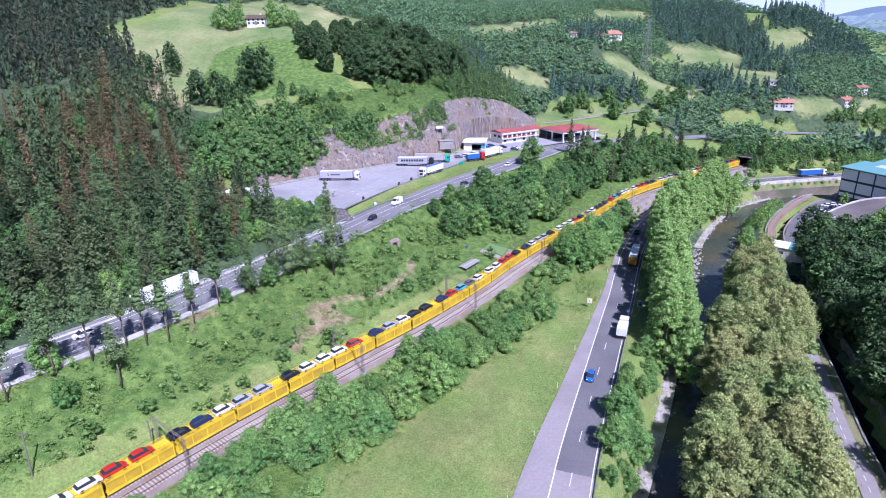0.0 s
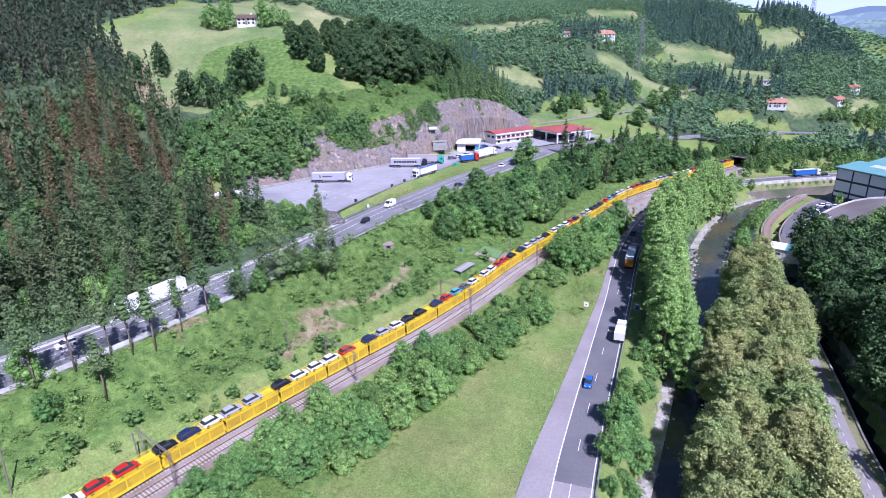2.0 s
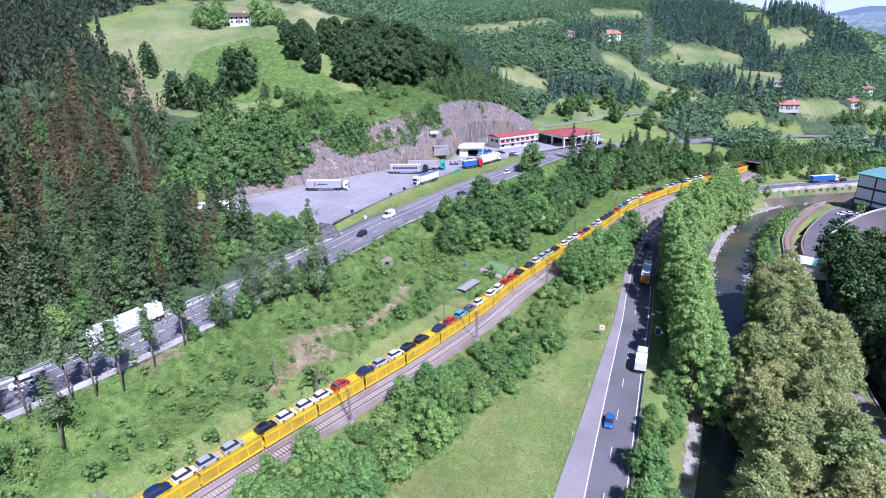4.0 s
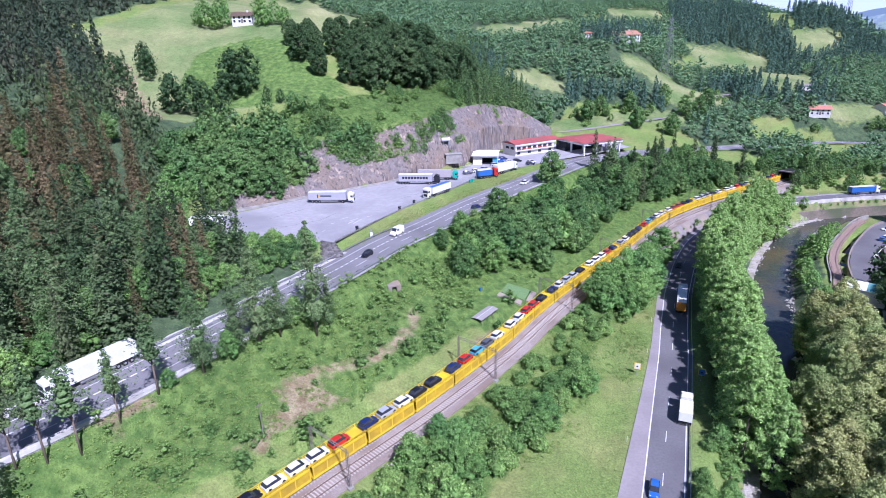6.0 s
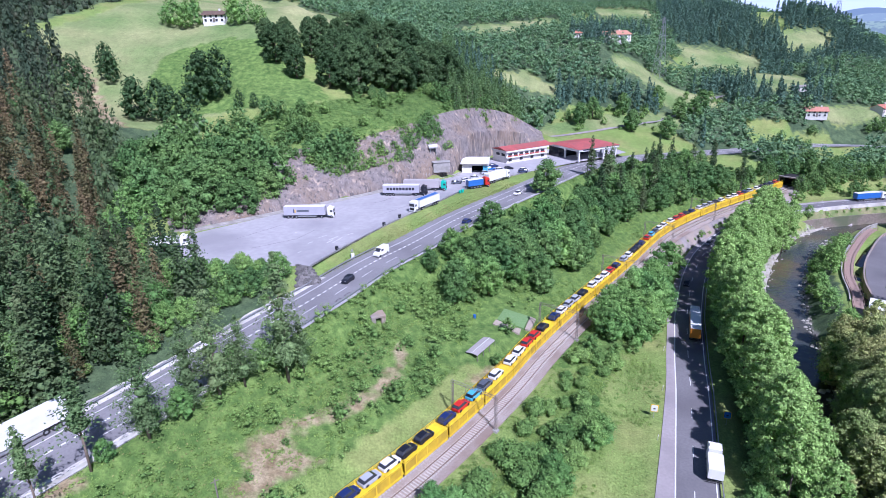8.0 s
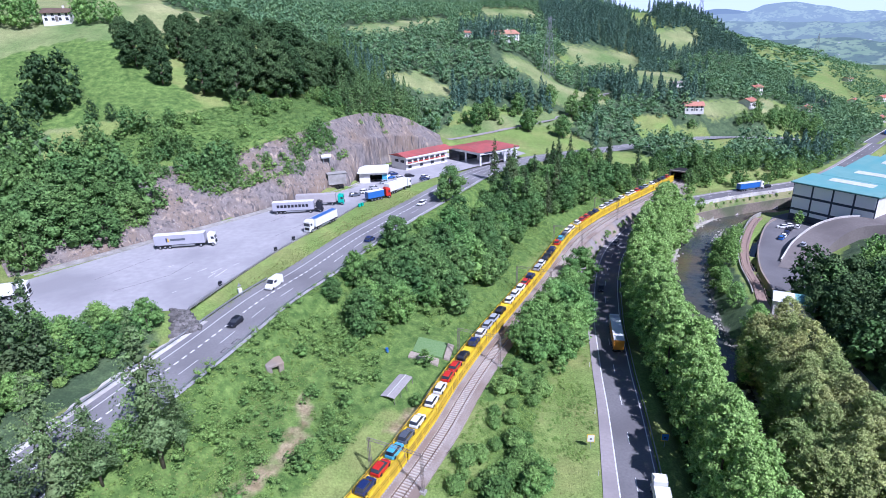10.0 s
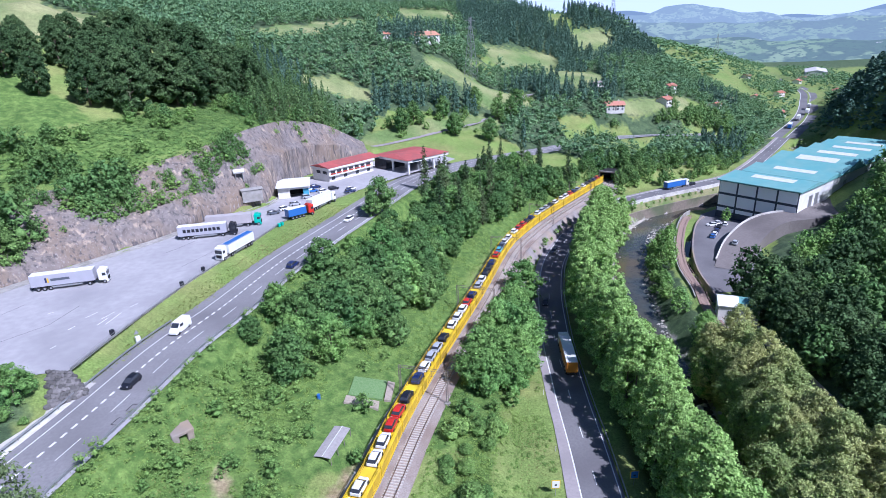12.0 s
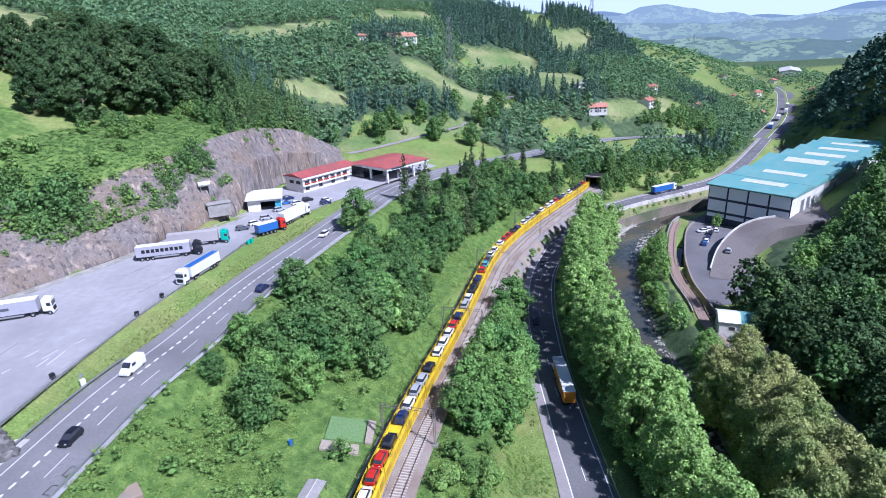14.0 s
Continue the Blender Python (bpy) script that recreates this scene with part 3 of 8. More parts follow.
BRACKEN = [[(-104, 246), (-72, 262), (-44, 278), (-22, 291), (-6, 303), (6, 320), (18, 338), (36, 354), (52, 364), (44, 380), (20, 366), (2, 346), (-26, 318), (-42, 304), (-50, 294), (-72, 282), (-88, 272)]]
FLANK = [[(-126, 302), (-98, 284), (-78, 289), (-56, 290), (-46, 302), (-52, 312), (-66, 322), (-80, 342), (-100, 346), (-124, 332)]]
_past = cover_of(PASTURES, 5.0)
_wood_shade = np.maximum(_wood_shade, cover_of([[(-170, 0), (-116, 60), (-76, 112), (-56, 146), (-40, 177), (-40, 187), (-70, 185), (-92, 200), (-110, 240), (-132, 262), (-180, 240)], [(-330, -30), (-175, 60), (-180, 180), (-165, 262), (-134, 268), (-156, 300), (-168, 320), (-192, 336), (-182, 352), (-174, 374), (-166, 425), (-144, 482), (-340, 580), (-360, 300)]], 3.0))
_wood_shade = _wood_shade * (1 - _past)
_past = np.maximum(_past, smooth01(0.1, 0.5, g_dist["far"]) * smooth01(0.1, 0.4, g_dist["wob"]) * 0.7)
for nm, val in (("pasture", _past), ("wood", _wood_shade * 0.8), ("scrub", np.maximum(cover_of([SCRUBLAND], 3.0) * 0.72 * np.where(gy_ < 164, smooth01(9, 13, g_dist["rail"]), 1.0), cover_of(BRACKEN + FLANK, 3.0) * 0.8)), ("earth", cover_of(EARTHS, 2.5) * 0.66), ("rock", (1 - smooth01(5.5, 9.0, g_dist["river"])) * 0.7)):
    at = me.attributes.new(nm, "FLOAT", "POINT")
    at.data.foreach_set("value", np.asarray(val, np.float32))
tagged(new("ground", me), "grassy valley ground with meadows, scrub and bare earth", "ground", "", "structure")

# ---- roads ----
def way(name, meshes, label, category):
    ob = tagged(new(name, meshes[0]), label, category, "", "structure")
    for nm, mesh in meshes[1:]:
        part(nm, mesh, ob)
    return ob


# the paved shoulder widens towards the south
SHOULDER = -3.3 - np.interp(road[:, 1], [60, 80, 107, 138, 165], [6.2, 5.6, 4.0, 2.7, 1.9])
way("road", [strip("road", road, -3.3, 4.0, 0.03, M_ASPHALT),
                 ("worn_section", strip("worn_section", road[road[:, 1] < 84], -3.3, 4.0, 0.038, M_ASPHALT_OLD)),
                 ("shoulder", strip("shoulder", road, SHOULDER, -3.3, 0.02, M_ASPHALT_OLD)),
                 ("edge_line", strip("edge_line", road, -3.4, -3.15, 0.05, M_LINE)),
                 ("edge_line", strip("edge_line", road, 3.3, 3.5, 0.05, M_LINE)),
                 ("centre_line", dashes("centre_line", road, -0.2, 0.16, 3.5, 9.0, 0.05, M_LINE))], "dark asphalt valley road with white lines and a pale hard shoulder", "road")
way("road", [strip("road", road_far, 1.0, 8.5, 0.12, M_ASPHALT), ("carriageway", strip("carriageway", road_far, -8.5, -1.0, 0.12, M_ASPHALT)), ("edge_line", strip("edge_line", road_far, 1.2, 1.7, 0.2, M_LINE)), ("edge_line", strip("edge_line", road_far, -8.3, -7.8, 0.2, M_LINE))], "grey highway running away along the valley", "road")
way("road", [strip("road", high_road, -3.6, 7.2, 0.03, M_ASPHALT_GREY),
             ("shoulder", strip("shoulder", high_road, -6.4, -3.6, 0.035, M_ASPHALT_GREY)), ("verge_kerb", strip("verge_kerb", high_road, 7.2, 8.3, 0.18, M_LOT)),
             ("edge_line", strip("edge_line", high_road, -3.58, -3.38, 0.05, M_LINE)),
             ("edge_line", strip("edge_line", high_road, 6.7, 6.9, 0.05, M_LINE)),
             ("lane_dashes", dashes("lane_dashes", high_road, 0.0, 0.42, 1.25, 0.95, 0.05, M_LINE)),
             ("centre_line", dashes("centre_line", high_road, 3.3, 0.16, 5.0, 6.5, 0.05, M_LINE))], "three-lane asphalt hill road with white dashed lines", "road")
way("road", [strip("road", lane, -2.2, 2.2, 0.06, M_ASPHALT_OLD)], "narrow pale lane climbing past the cliff", "road")
ride = cycle[cycle[:, 1] < 192]
way("pavement", [strip("pavement", ride, -1.6, 1.6, 0.05, M_ASPHALT_OLD), ("centre_line", dashes("centre_line", ride, 0, 0.12, 1.5, 1.5, 0.07, M_LINE))], "grey riverside cycle path with dashed line", "cycle path")


def slab(name, poly, z, material, label, category):
    bm = bmesh.new()
    f = bm.faces.new([bm.verts.new((x, y, z)) for x, y in poly])
    if f.normal.z < 0:
        f.normal_flip()
    bmesh.ops.triangulate(bm, faces=bm.faces[:])
    bmesh.ops.recalc_face_normals(bm, faces=bm.faces[:])
    mesh = bpy.data.meshes.new(name)
    bm.to_mesh(mesh)
    bm.free()
    mesh.materials.append(material)
    return tagged(new(name, mesh), label, category, "", "structure")


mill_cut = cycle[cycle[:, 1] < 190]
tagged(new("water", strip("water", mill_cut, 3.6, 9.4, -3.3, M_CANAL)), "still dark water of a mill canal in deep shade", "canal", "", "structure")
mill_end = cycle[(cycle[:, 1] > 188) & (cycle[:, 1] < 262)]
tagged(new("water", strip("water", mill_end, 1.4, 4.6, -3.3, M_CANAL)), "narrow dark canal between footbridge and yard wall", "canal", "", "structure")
for o_, w_ in ((3.3, 0.4), (9.2, 0.5)):
    tagged(new("canal_wall", strip("canal_wall", mill_cut, o_, o_ + w_, 0.32, M_CONCRETE, 4.4)), "weathered concrete wall of the mill canal", "wall", "", "structure")
tagged(new("verge", strip("verge", mill_cut, 1.6, 3.3, 0.06, M_VERGE, 0.3)), "narrow strip of dry grass beside the cycle path", "verge", "", "structure")
tagged(new("gravel_bank", strip("gravel_bank", shifted(river[(river[:, 1] > 20) & (river[:, 1] < 150)], 0, 0.12), -9.5, -4.6, 0.1, M_GRAVEL, 0.5)), "pale gravel bank at the river's edge", "river bank", "", "structure")
tagged(new("gravel_bank", strip("gravel_bank", shifted(river[(river[:, 1] > 214) & (river[:, 1] < 291) & (river[:, 0] < 190)], 0, 0.12), -8.2, -5.0, 0.1, M_GRAVEL, 0.5)), "pale gravel bank on the inside of the river bend", "river bank", "", "structure")
slab("pavement", LOT, LOT_Z + 0.03, M_LOT, "wide pale grey asphalt lorry park below the rock face", "lorry park")
slab("pavement", YARD, YARD_Z + 0.03, M_ASPHALT, "grey asphalt factory yard above the river", "yard")
tagged(new("water", strip("water", river, -6.4, 6.4, 0, M_WATER)), "shallow brown-green river between stony banks", "river", "", "structure")

# ---- railway ----
bal = strip("ballast", rail, -4.6, 4.8, 0.12, M_BALLAST, 0.5)
railway = tagged(new("railway", bal), "double-track railway on grey-brown ballast", "railway", "", "structure")
CONC_TROUGH = strip("cable_trough", rail, -6.0, -5.5, 0.18, M_CONCRETE, 0.3)
part("cable_trough", CONC_TROUGH, railway)
for off in (-1.85, 1.85):
    for g in (-0.87, 0.87):
        part("running_rail", strip("running_rail", rail, off + g - 0.05, off + g + 0.05, 0.44, M_RAIL, 0.16), railway)


# ---- rock face above the lorry park ----
def rock_material():
    m = mat("streaked_rock", (0.170, 0.150, 0.140), (0.255, 0.226, 0.208), 0.95, 0.5, 0, 0.8, 1.6, (0.235, 0.180, 0.132), 0.07, relief_depth=0.4)
    nt = m.node_tree
    n, ln = nt.nodes, nt.links
    b = n["Principled BSDF"]
    col = b.inputs["Base Color"].links[0].from_socket
    geo = n.new("ShaderNodeNewGeometry")
    for s, cc, lo, hi in (((0.55, 0.55, 0.05), (0.42, 0.34, 0.26), 0.57, 0.70), ((1.0, 1.0, 0.07), (0.105, 0.096, 0.095), 0.52, 0.66), ((2.4, 2.4, 0.10), (0.32, 0.29, 0.27), 0.58, 0.70)):
        mp = n.new("ShaderNodeMapping")
        mp.inputs["Scale"].default_value = s
        ln.new(geo.outputs["Position"], mp.inputs["Vector"])
        tx = n.new("ShaderNodeTexNoise")
        tx.inputs["Scale"].default_value, tx.inputs["Detail"].default_value = 1.0, 5
        ln.new(mp.outputs[0], tx.inputs["Vector"])
        r = n.new("ShaderNodeMapRange")
        r.inputs["From Min"].default_value, r.inputs["From Max"].default_value = lo, hi
        ln.new(tx.outputs["Fac"], r.inputs["Value"])
        mx = n.new("ShaderNodeMix")
        mx.data_type = "RGBA"
        ln.new(r.outputs[0], mx.inputs[0])
        ln.new(col, mx.inputs[6])
        mx.inputs[7].default_value = (*cc, 1)
        col = mx.outputs[2]
    ln.new(col, b.inputs["Base Color"])
    return m


M_CLIFF = rock_material()
nu, nv = 170, 34
fs, ts = np.linspace(0, len(foot) - 1, nu), np.linspace(0, len(top) - 1, nu)
FO = np.stack([np.interp(fs, np.arange(len(foot)), foot[:, j]) for j in range(3)], 1)
TO = np.stack([np.interp(ts, np.arange(len(top)), top[:, j]) for j in range(3)], 1)


def cliff_point(i, v):
    """A place on the rock face: i along it, v from foot (0) to top (1)."""
    f, t = FO[i], TO[i]
    right = smooth01(90, 115, i)
    ledge = 0.55 if right > 0.5 else 0.5
    h = (v ** 1.5) * (1 - right) + right * (0.18 * min(v, ledge) / ledge + 0.22 * smooth01(ledge, ledge + 0.08, v) + 0.6 * max(0, v - ledge - 0.06) / (1 - ledge - 0.06))
    p = f + (t - f) * np.array([h, h, v])
    k = noise.noise(Vector((p[0] / 7, p[1] / 7, p[2] / 9))) * 1.7 + noise.noise(Vector((p[0] / 2.4, p[1] / 2.4, p[2] / 5))) * 0.7
    k += 0.5 * noise.noise(Vector((p[0] / 1.1, p[1] / 1.1, p[2] / 4)))
    k *= min(1, 6 * v) * (1 - 0.45 * right)
    out = np.array([0.55, -0.83, 0.1])
    return p + out * (k + 0.4)


cv = np.array([cliff_point(i, j / (nv - 1)) for j in range(nv) for i in range(nu)])
cf = [(j * nu + i, j * nu + i + 1, (j + 1) * nu + i + 1, (j + 1) * nu + i) for j in range(nv - 1) for i in range(nu - 1)]
tagged(new("rock_face", fast_mesh("rock_face", cv, cf, M_CLIFF)), "steep grey and brown quarried rock face with streaks", "rock face", "", "structure")
apron = FO[4:104].copy()
apron[:, 2] = LOT_Z
tagged(new("kerb", strip("kerb", apron, 0.6, 3.1, 0.12, M_CONCRETE, 0.4)), "pale concrete kerb along the foot of the rock face", "kerb", "", "structure")
kerb = shifted(curve([(p[0], p[1], 20.4) for p in CLIFF_FOOT[:6]], 2), 1.2)
tagged(new("kerb", strip("kerb", kerb, -0.25, 0.35, 0.5, M_CONCRETE, 0.6)), "low pale concrete kerb wall below the rock", "kerb", "", "structure")

# ---- walls along road, railway and river ----
sub = rail[(rail[:, 1] > 214) & (rail[:, 1] < 318)]
n_ = len(sub)
lo = shifted(sub, 8.4)
lo[:, 2] = 0.2
v = np.concatenate([shifted(sub, 5.0, 0.1), shifted(sub, 5.5, 0.1), lo])
wallm = fast_mesh("retaining_wall", v, [(k * n_ + i, (k + 1) * n_ + i, (k + 1) * n_ + i + 1, k * n_ + i + 1) for k in range(2) for i in range(n_ - 1)], M_ROCK)
tagged(new("retaining_wall", wallm), "weathered sloping concrete wall between railway and road", "wall", "", "structure")


def bank_wall(line, z0, z1, thick, material, label, name="river_wall"):
    n = len(line)
    a, b = line.copy(), shifted(line, thick)
    rows = []
    for src, zz in ((a, z0), (a, z1), (b, z1), (b, z0)):
        q = src.copy()
        q[:, 2] = zz
        rows.append(q)
    f = [(k * n + i, (k + 1) * n + i, (k + 1) * n + i + 1, k * n + i + 1) for k in range(3) for i in range(n - 1)]
    return tagged(new(name, fast_mesh(name, np.concatenate(rows), f, material)), label, "wall", "", "structure")


far_bank = shifted(road[(road[:, 0] > 150) & (road[:, 0] < 262)], 5.2)
bank_wall(far_bank, -1.5, 0.8, 0.4, M_PARAPET, "pale parapet between road and river")
bank_wall(shifted(far_bank, 2.2), -8.6, -3.4, 0.6, M_MASONRY, "long weathered masonry river wall below the road")
n_ = len(far_bank)
v = np.concatenate([shifted(far_bank, 0.3, -0.7), shifted(far_bank, 1.2, -1.8), shifted(far_bank, 2.3, -3.5)])
tagged(new("bank", fast_mesh("bank", v, [(k * n_ + i, (k + 1) * n_ + i, (k + 1) * n_ + i + 1, k * n_ + i + 1) for k in range(2) for i in range(n_ - 1)], M_VERGE)), "sloping grassy ledge above the river wall", "bank", "", "structure")
cyc_part = cycle[(cycle[:, 1] > 204) & (cycle[:, 1] < 274)]
bank_wall(shifted(cyc_part, -2.2), -8.5, -2.0, 0.35, M_CONCRETE, "grey concrete wall between river and cycle path")
bank_wall(shifted(cyc_part, 4.3), -6.4, -3.2, 0.5, M_ROCK, "dark stone wall between cycle path and yard")
deck = cycle[(cycle[:, 1] > 188) & (cycle[:, 1] < 272)]
foot_bridge = thing("footbridge", "narrow rusty steel footbridge on the cycle path", "bridge")
M_RUST = mat("rusty_steel", (0.27, 0.18, 0.14), (0.36, 0.27, 0.22), 0.8, 2)
part("deck", strip("deck", deck, -1.35, 1.35, 0.16, M_RUST, 0.3), foot_bridge)
for o in (-1.3, 1.3):
    part("railing", strip("railing", deck, o - 0.04, o + 0.04, 1.2, M_RUST, 0.12), foot_bridge)
    for i in range(0, len(deck), 2):
        p = shifted(deck, o)[i]
        part("post", Geo().box(-0.04, -0.04, 0, 0.04, 0.04, 1.1).mesh("post", M_RUST), foot_bridge, "", Matrix.Translation((p[0], p[1], p[2] + 0.1)))


# ---- posts and crash barriers ----
def guard_rail(line, off, label, step=2):
    g = thing("guard_rail", label, "crash barrier")
    part("beam", strip("beam", line, off - 0.04, off + 0.10, 0.78, M_STEEL, 0.32), g)
    pm = Geo().box(-0.05, -0.06, -0.4, 0.05, 0.06, 0.72).mesh("post", M_STEEL)
    q = shifted(line, off + 0.14)
    for p in q[::step]:
        part("post", pm, g, "", Matrix.Translation(p))
    return g


guard_rail(road[(road[:, 1] > 20) & (road[:, 1] < 292)], 4.25, "galvanised crash barrier beside the lower road")
guard_rail(high_road[(high_road[:, 1] > 150) & (high_road[:, 1] < 236)], 7.5, "galvanised crash barrier on the valley side of the hill road")
tagged(new("parapet", strip("parapet", high_road[(high_road[:, 1] > 72) & (high_road[:, 1] < 150)], 7.7, 8.1, 0.85, M_PARAPET, 1.4)), "pale concrete parapet on the valley side of the hill road", "wall", "", "structure")
guard_rail(high_road[(high_road[:, 1] > 95) & (high_road[:, 1] < 205)], -6.2, "galvanised crash barrier below the bank")
hb = high_road[(high_road[:, 1] > 40) & (high_road[:, 1] < 150)]
bank_wall(shifted(hb, 7.3), 17.2, 18.9, 0.35, M_PARAPET, "pale concrete parapet beside the hill road", "parapet")
tagged(new("gutter", strip("gutter", high_road[(high_road[:, 1] > 60) & (high_road[:, 1] < 186)], -8.2, -5.2, 0.07, M_PARAPET, 0.2)), "pale concrete gutter along the hill road", "gutter", "", "structure")
pm = Geo().tube((0, 0, -0.3), (0, 0, 1.0), 0.06, 0.05, 6).tube((0, 0, 1.0), (0, 0, 1.15), 0.07, 0.03, 6).mesh("delineator", M_WHITE)
q = shifted(road, SHOULDER - 0.6)
for p in q[np.arange(20, len(q) - 60, 9)]:
    thing("marker_post", "slim white marker post at the road edge", "marker post", Matrix.Translation(p), pm, "road marker posts")

# fence along the lorry park
fence = thing("fence", "low wire fence on posts along the lorry park", "fence")
fl = curve([(x, y, LOT_Z) for x, y in LOT[:7]], 2.5)
fpm = Geo().tube((0, 0, -0.3), (0, 0, 1.0), 0.05, 0.05, 6).mesh("post", M_STEEL)
for p in shifted(fl, 0.3):
    part("post", fpm, fence, "", Matrix.Translation(p))
for hz_ in (0.45, 0.95):
    part("wire", strip("wire", fl, 0.27, 0.33, hz_, M_STEEL, 0.05), fence)
tagged(new("kerb", strip("kerb", fl, -0.25, 0.1, 0.2, M_CONCRETE, 0.3)), "pale concrete kerb at the edge of the lorry park", "kerb", "", "structure")


# ---- vehicles ----
def paint(name, c, rough=0.3):
    return mat(name, c, tuple(v * 0.92 for v in c), rough, 0.8, 0.0, spec=0.5)


PAINTS = {"white": paint("white_car_paint", (0.80, 0.80, 0.79)), "black": paint("black_car_paint", (0.015, 0.017, 0.025)), "silver": paint("silver_car_paint", (0.42, 0.44, 0.47)), "navy": paint("navy_car_paint", (0.02, 0.035, 0.12)),
          "red": paint("red_car_paint", (0.55, 0.03, 0.02)), "grey": paint("grey_car_paint", (0.10, 0.115, 0.14)), "cyan": paint("light_blue_car_paint", (0.10, 0.42, 0.58)), "blue": paint("blue_car_paint", (0.04, 0.15, 0.45)),
          "green": paint("green_paint", (0.02, 0.45, 0.33)), "orange": paint("orange_paint", (0.70, 0.27, 0.03)), "yellow": paint("yellow_paint", (0.75, 0.50, 0.02)), "beige": paint("grey_tarpaulin", (0.45, 0.42, 0.42), 0.7), "cream": paint("pale_grey_tarpaulin", (0.42, 0.42, 0.47), 0.6)}
wheel_me = Geo().tube((0, -0.1, 0), (0, 0.1, 0), 0.32, 0.32, 12).mesh("wheel", M_TYRE)


def loft(sections, mi=0, g=None):
    """Skins cross-sections (x, z low, z high, half width low, half width high) one after the other."""
    g = g or Geo()
    v, f = [], []
    for x, a, b, wl, wh in sections:
        v += [(x, -wl, a), (x, wl, a), (x, wl * 1.0, a + (b - a) * 0.55), (x, wh, b), (x, -wh, b), (x, -wl * 1.0, a + (b - a) * 0.55)]
    n = len(sections)
    for i in range(n - 1):
        o = 6 * i
        f += [(o + k, o + (k + 1) % 6, o + 6 + (k + 1) % 6, o + 6 + k) for k in range(6)]
    f += [(5, 4, 3, 2, 1, 0), tuple(6 * (n - 1) + k for k in range(6))]
    return g.add(v, [tuple(reversed(q)) for q in f], mi)


CAR_BODY = {"hatch": [(-2.0, 0.35, 0.85, 0.78, 0.72), (-1.85, 0.25, 0.95, 0.86, 0.80), (-0.9, 0.22, 0.96, 0.88, 0.82), (0.8, 0.22, 0.93, 0.88, 0.82), (1.7, 0.25, 0.78, 0.85, 0.76), (2.0, 0.32, 0.62, 0.74, 0.66)]}
CAR_TOP = [(-1.92, 0.92, 1.0, 0.74, 0.70), (-1.55, 0.92, 1.42, 0.78, 0.62), (-0.4, 0.92, 1.50, 0.79, 0.63), (0.25, 0.92, 1.45, 0.79, 0.62), (1.05, 0.90, 0.96, 0.76, 0.72)]
body_me, top_me = {}, loft(CAR_TOP).mesh("window_band", M_GLASS)
for cname, cm in PAINTS.items():
    body_me[cname] = loft(CAR_BODY["hatch"]).mesh("body", cm)
roof_me = {c: loft([(-1.58, 1.40, 1.46, 0.64, 0.60), (-0.4, 1.47, 1.54, 0.65, 0.60), (0.28, 1.42, 1.48, 0.64, 0.60)]).mesh("roof", m_) for c, m_ in PAINTS.items()}
lamp_me = Geo().rounded_box(-0.06, -0.16, -0.07, 0.06, 0.16, 0.07, 0.03).mesh("headlight", M_WHITE)
CARS = {}


def car(colour, m, label, group=""):
    if colour in CARS:
        src = CARS[colour]
        ob = copy_thing(src, m)
        ob["label"] = label
        if group:
            ob["group"] = group
        return ob
    ob = thing("car", label, "car", None, None, group)
    part("body", body_me[colour], ob)
    part("window_band", top_me, ob, "dark tinted car windows")
    part("roof", roof_me[colour], ob)
    for x in (-1.25, 1.28):
        for y in (-0.80, 0.80):
            part("wheel", wheel_me, ob, "", Matrix.Translation((x, y, 0.32)))
    for y in (-0.55, 0.55):
        part("headlight", lamp_me, ob, "", Matrix.Translation((1.86, y, 0.66)))
    ob.matrix_world = m
    CARS[colour] = ob
    return ob


def ground_pose(x, y, z, heading):
    """heading: degrees from +x, anticlockwise."""
    return pose(x, y, z, 0, 0, heading)


big_wheel = Geo().tube((0, -0.15, 0), (0, 0.15, 0), 0.5, 0.5, 14).mesh("wheel", M_TYRE)
big_hub = Geo().tube((0, -0.16, 0), (0, 0.16, 0), 0.26, 0.26, 8).mesh("hub", M_STEEL)


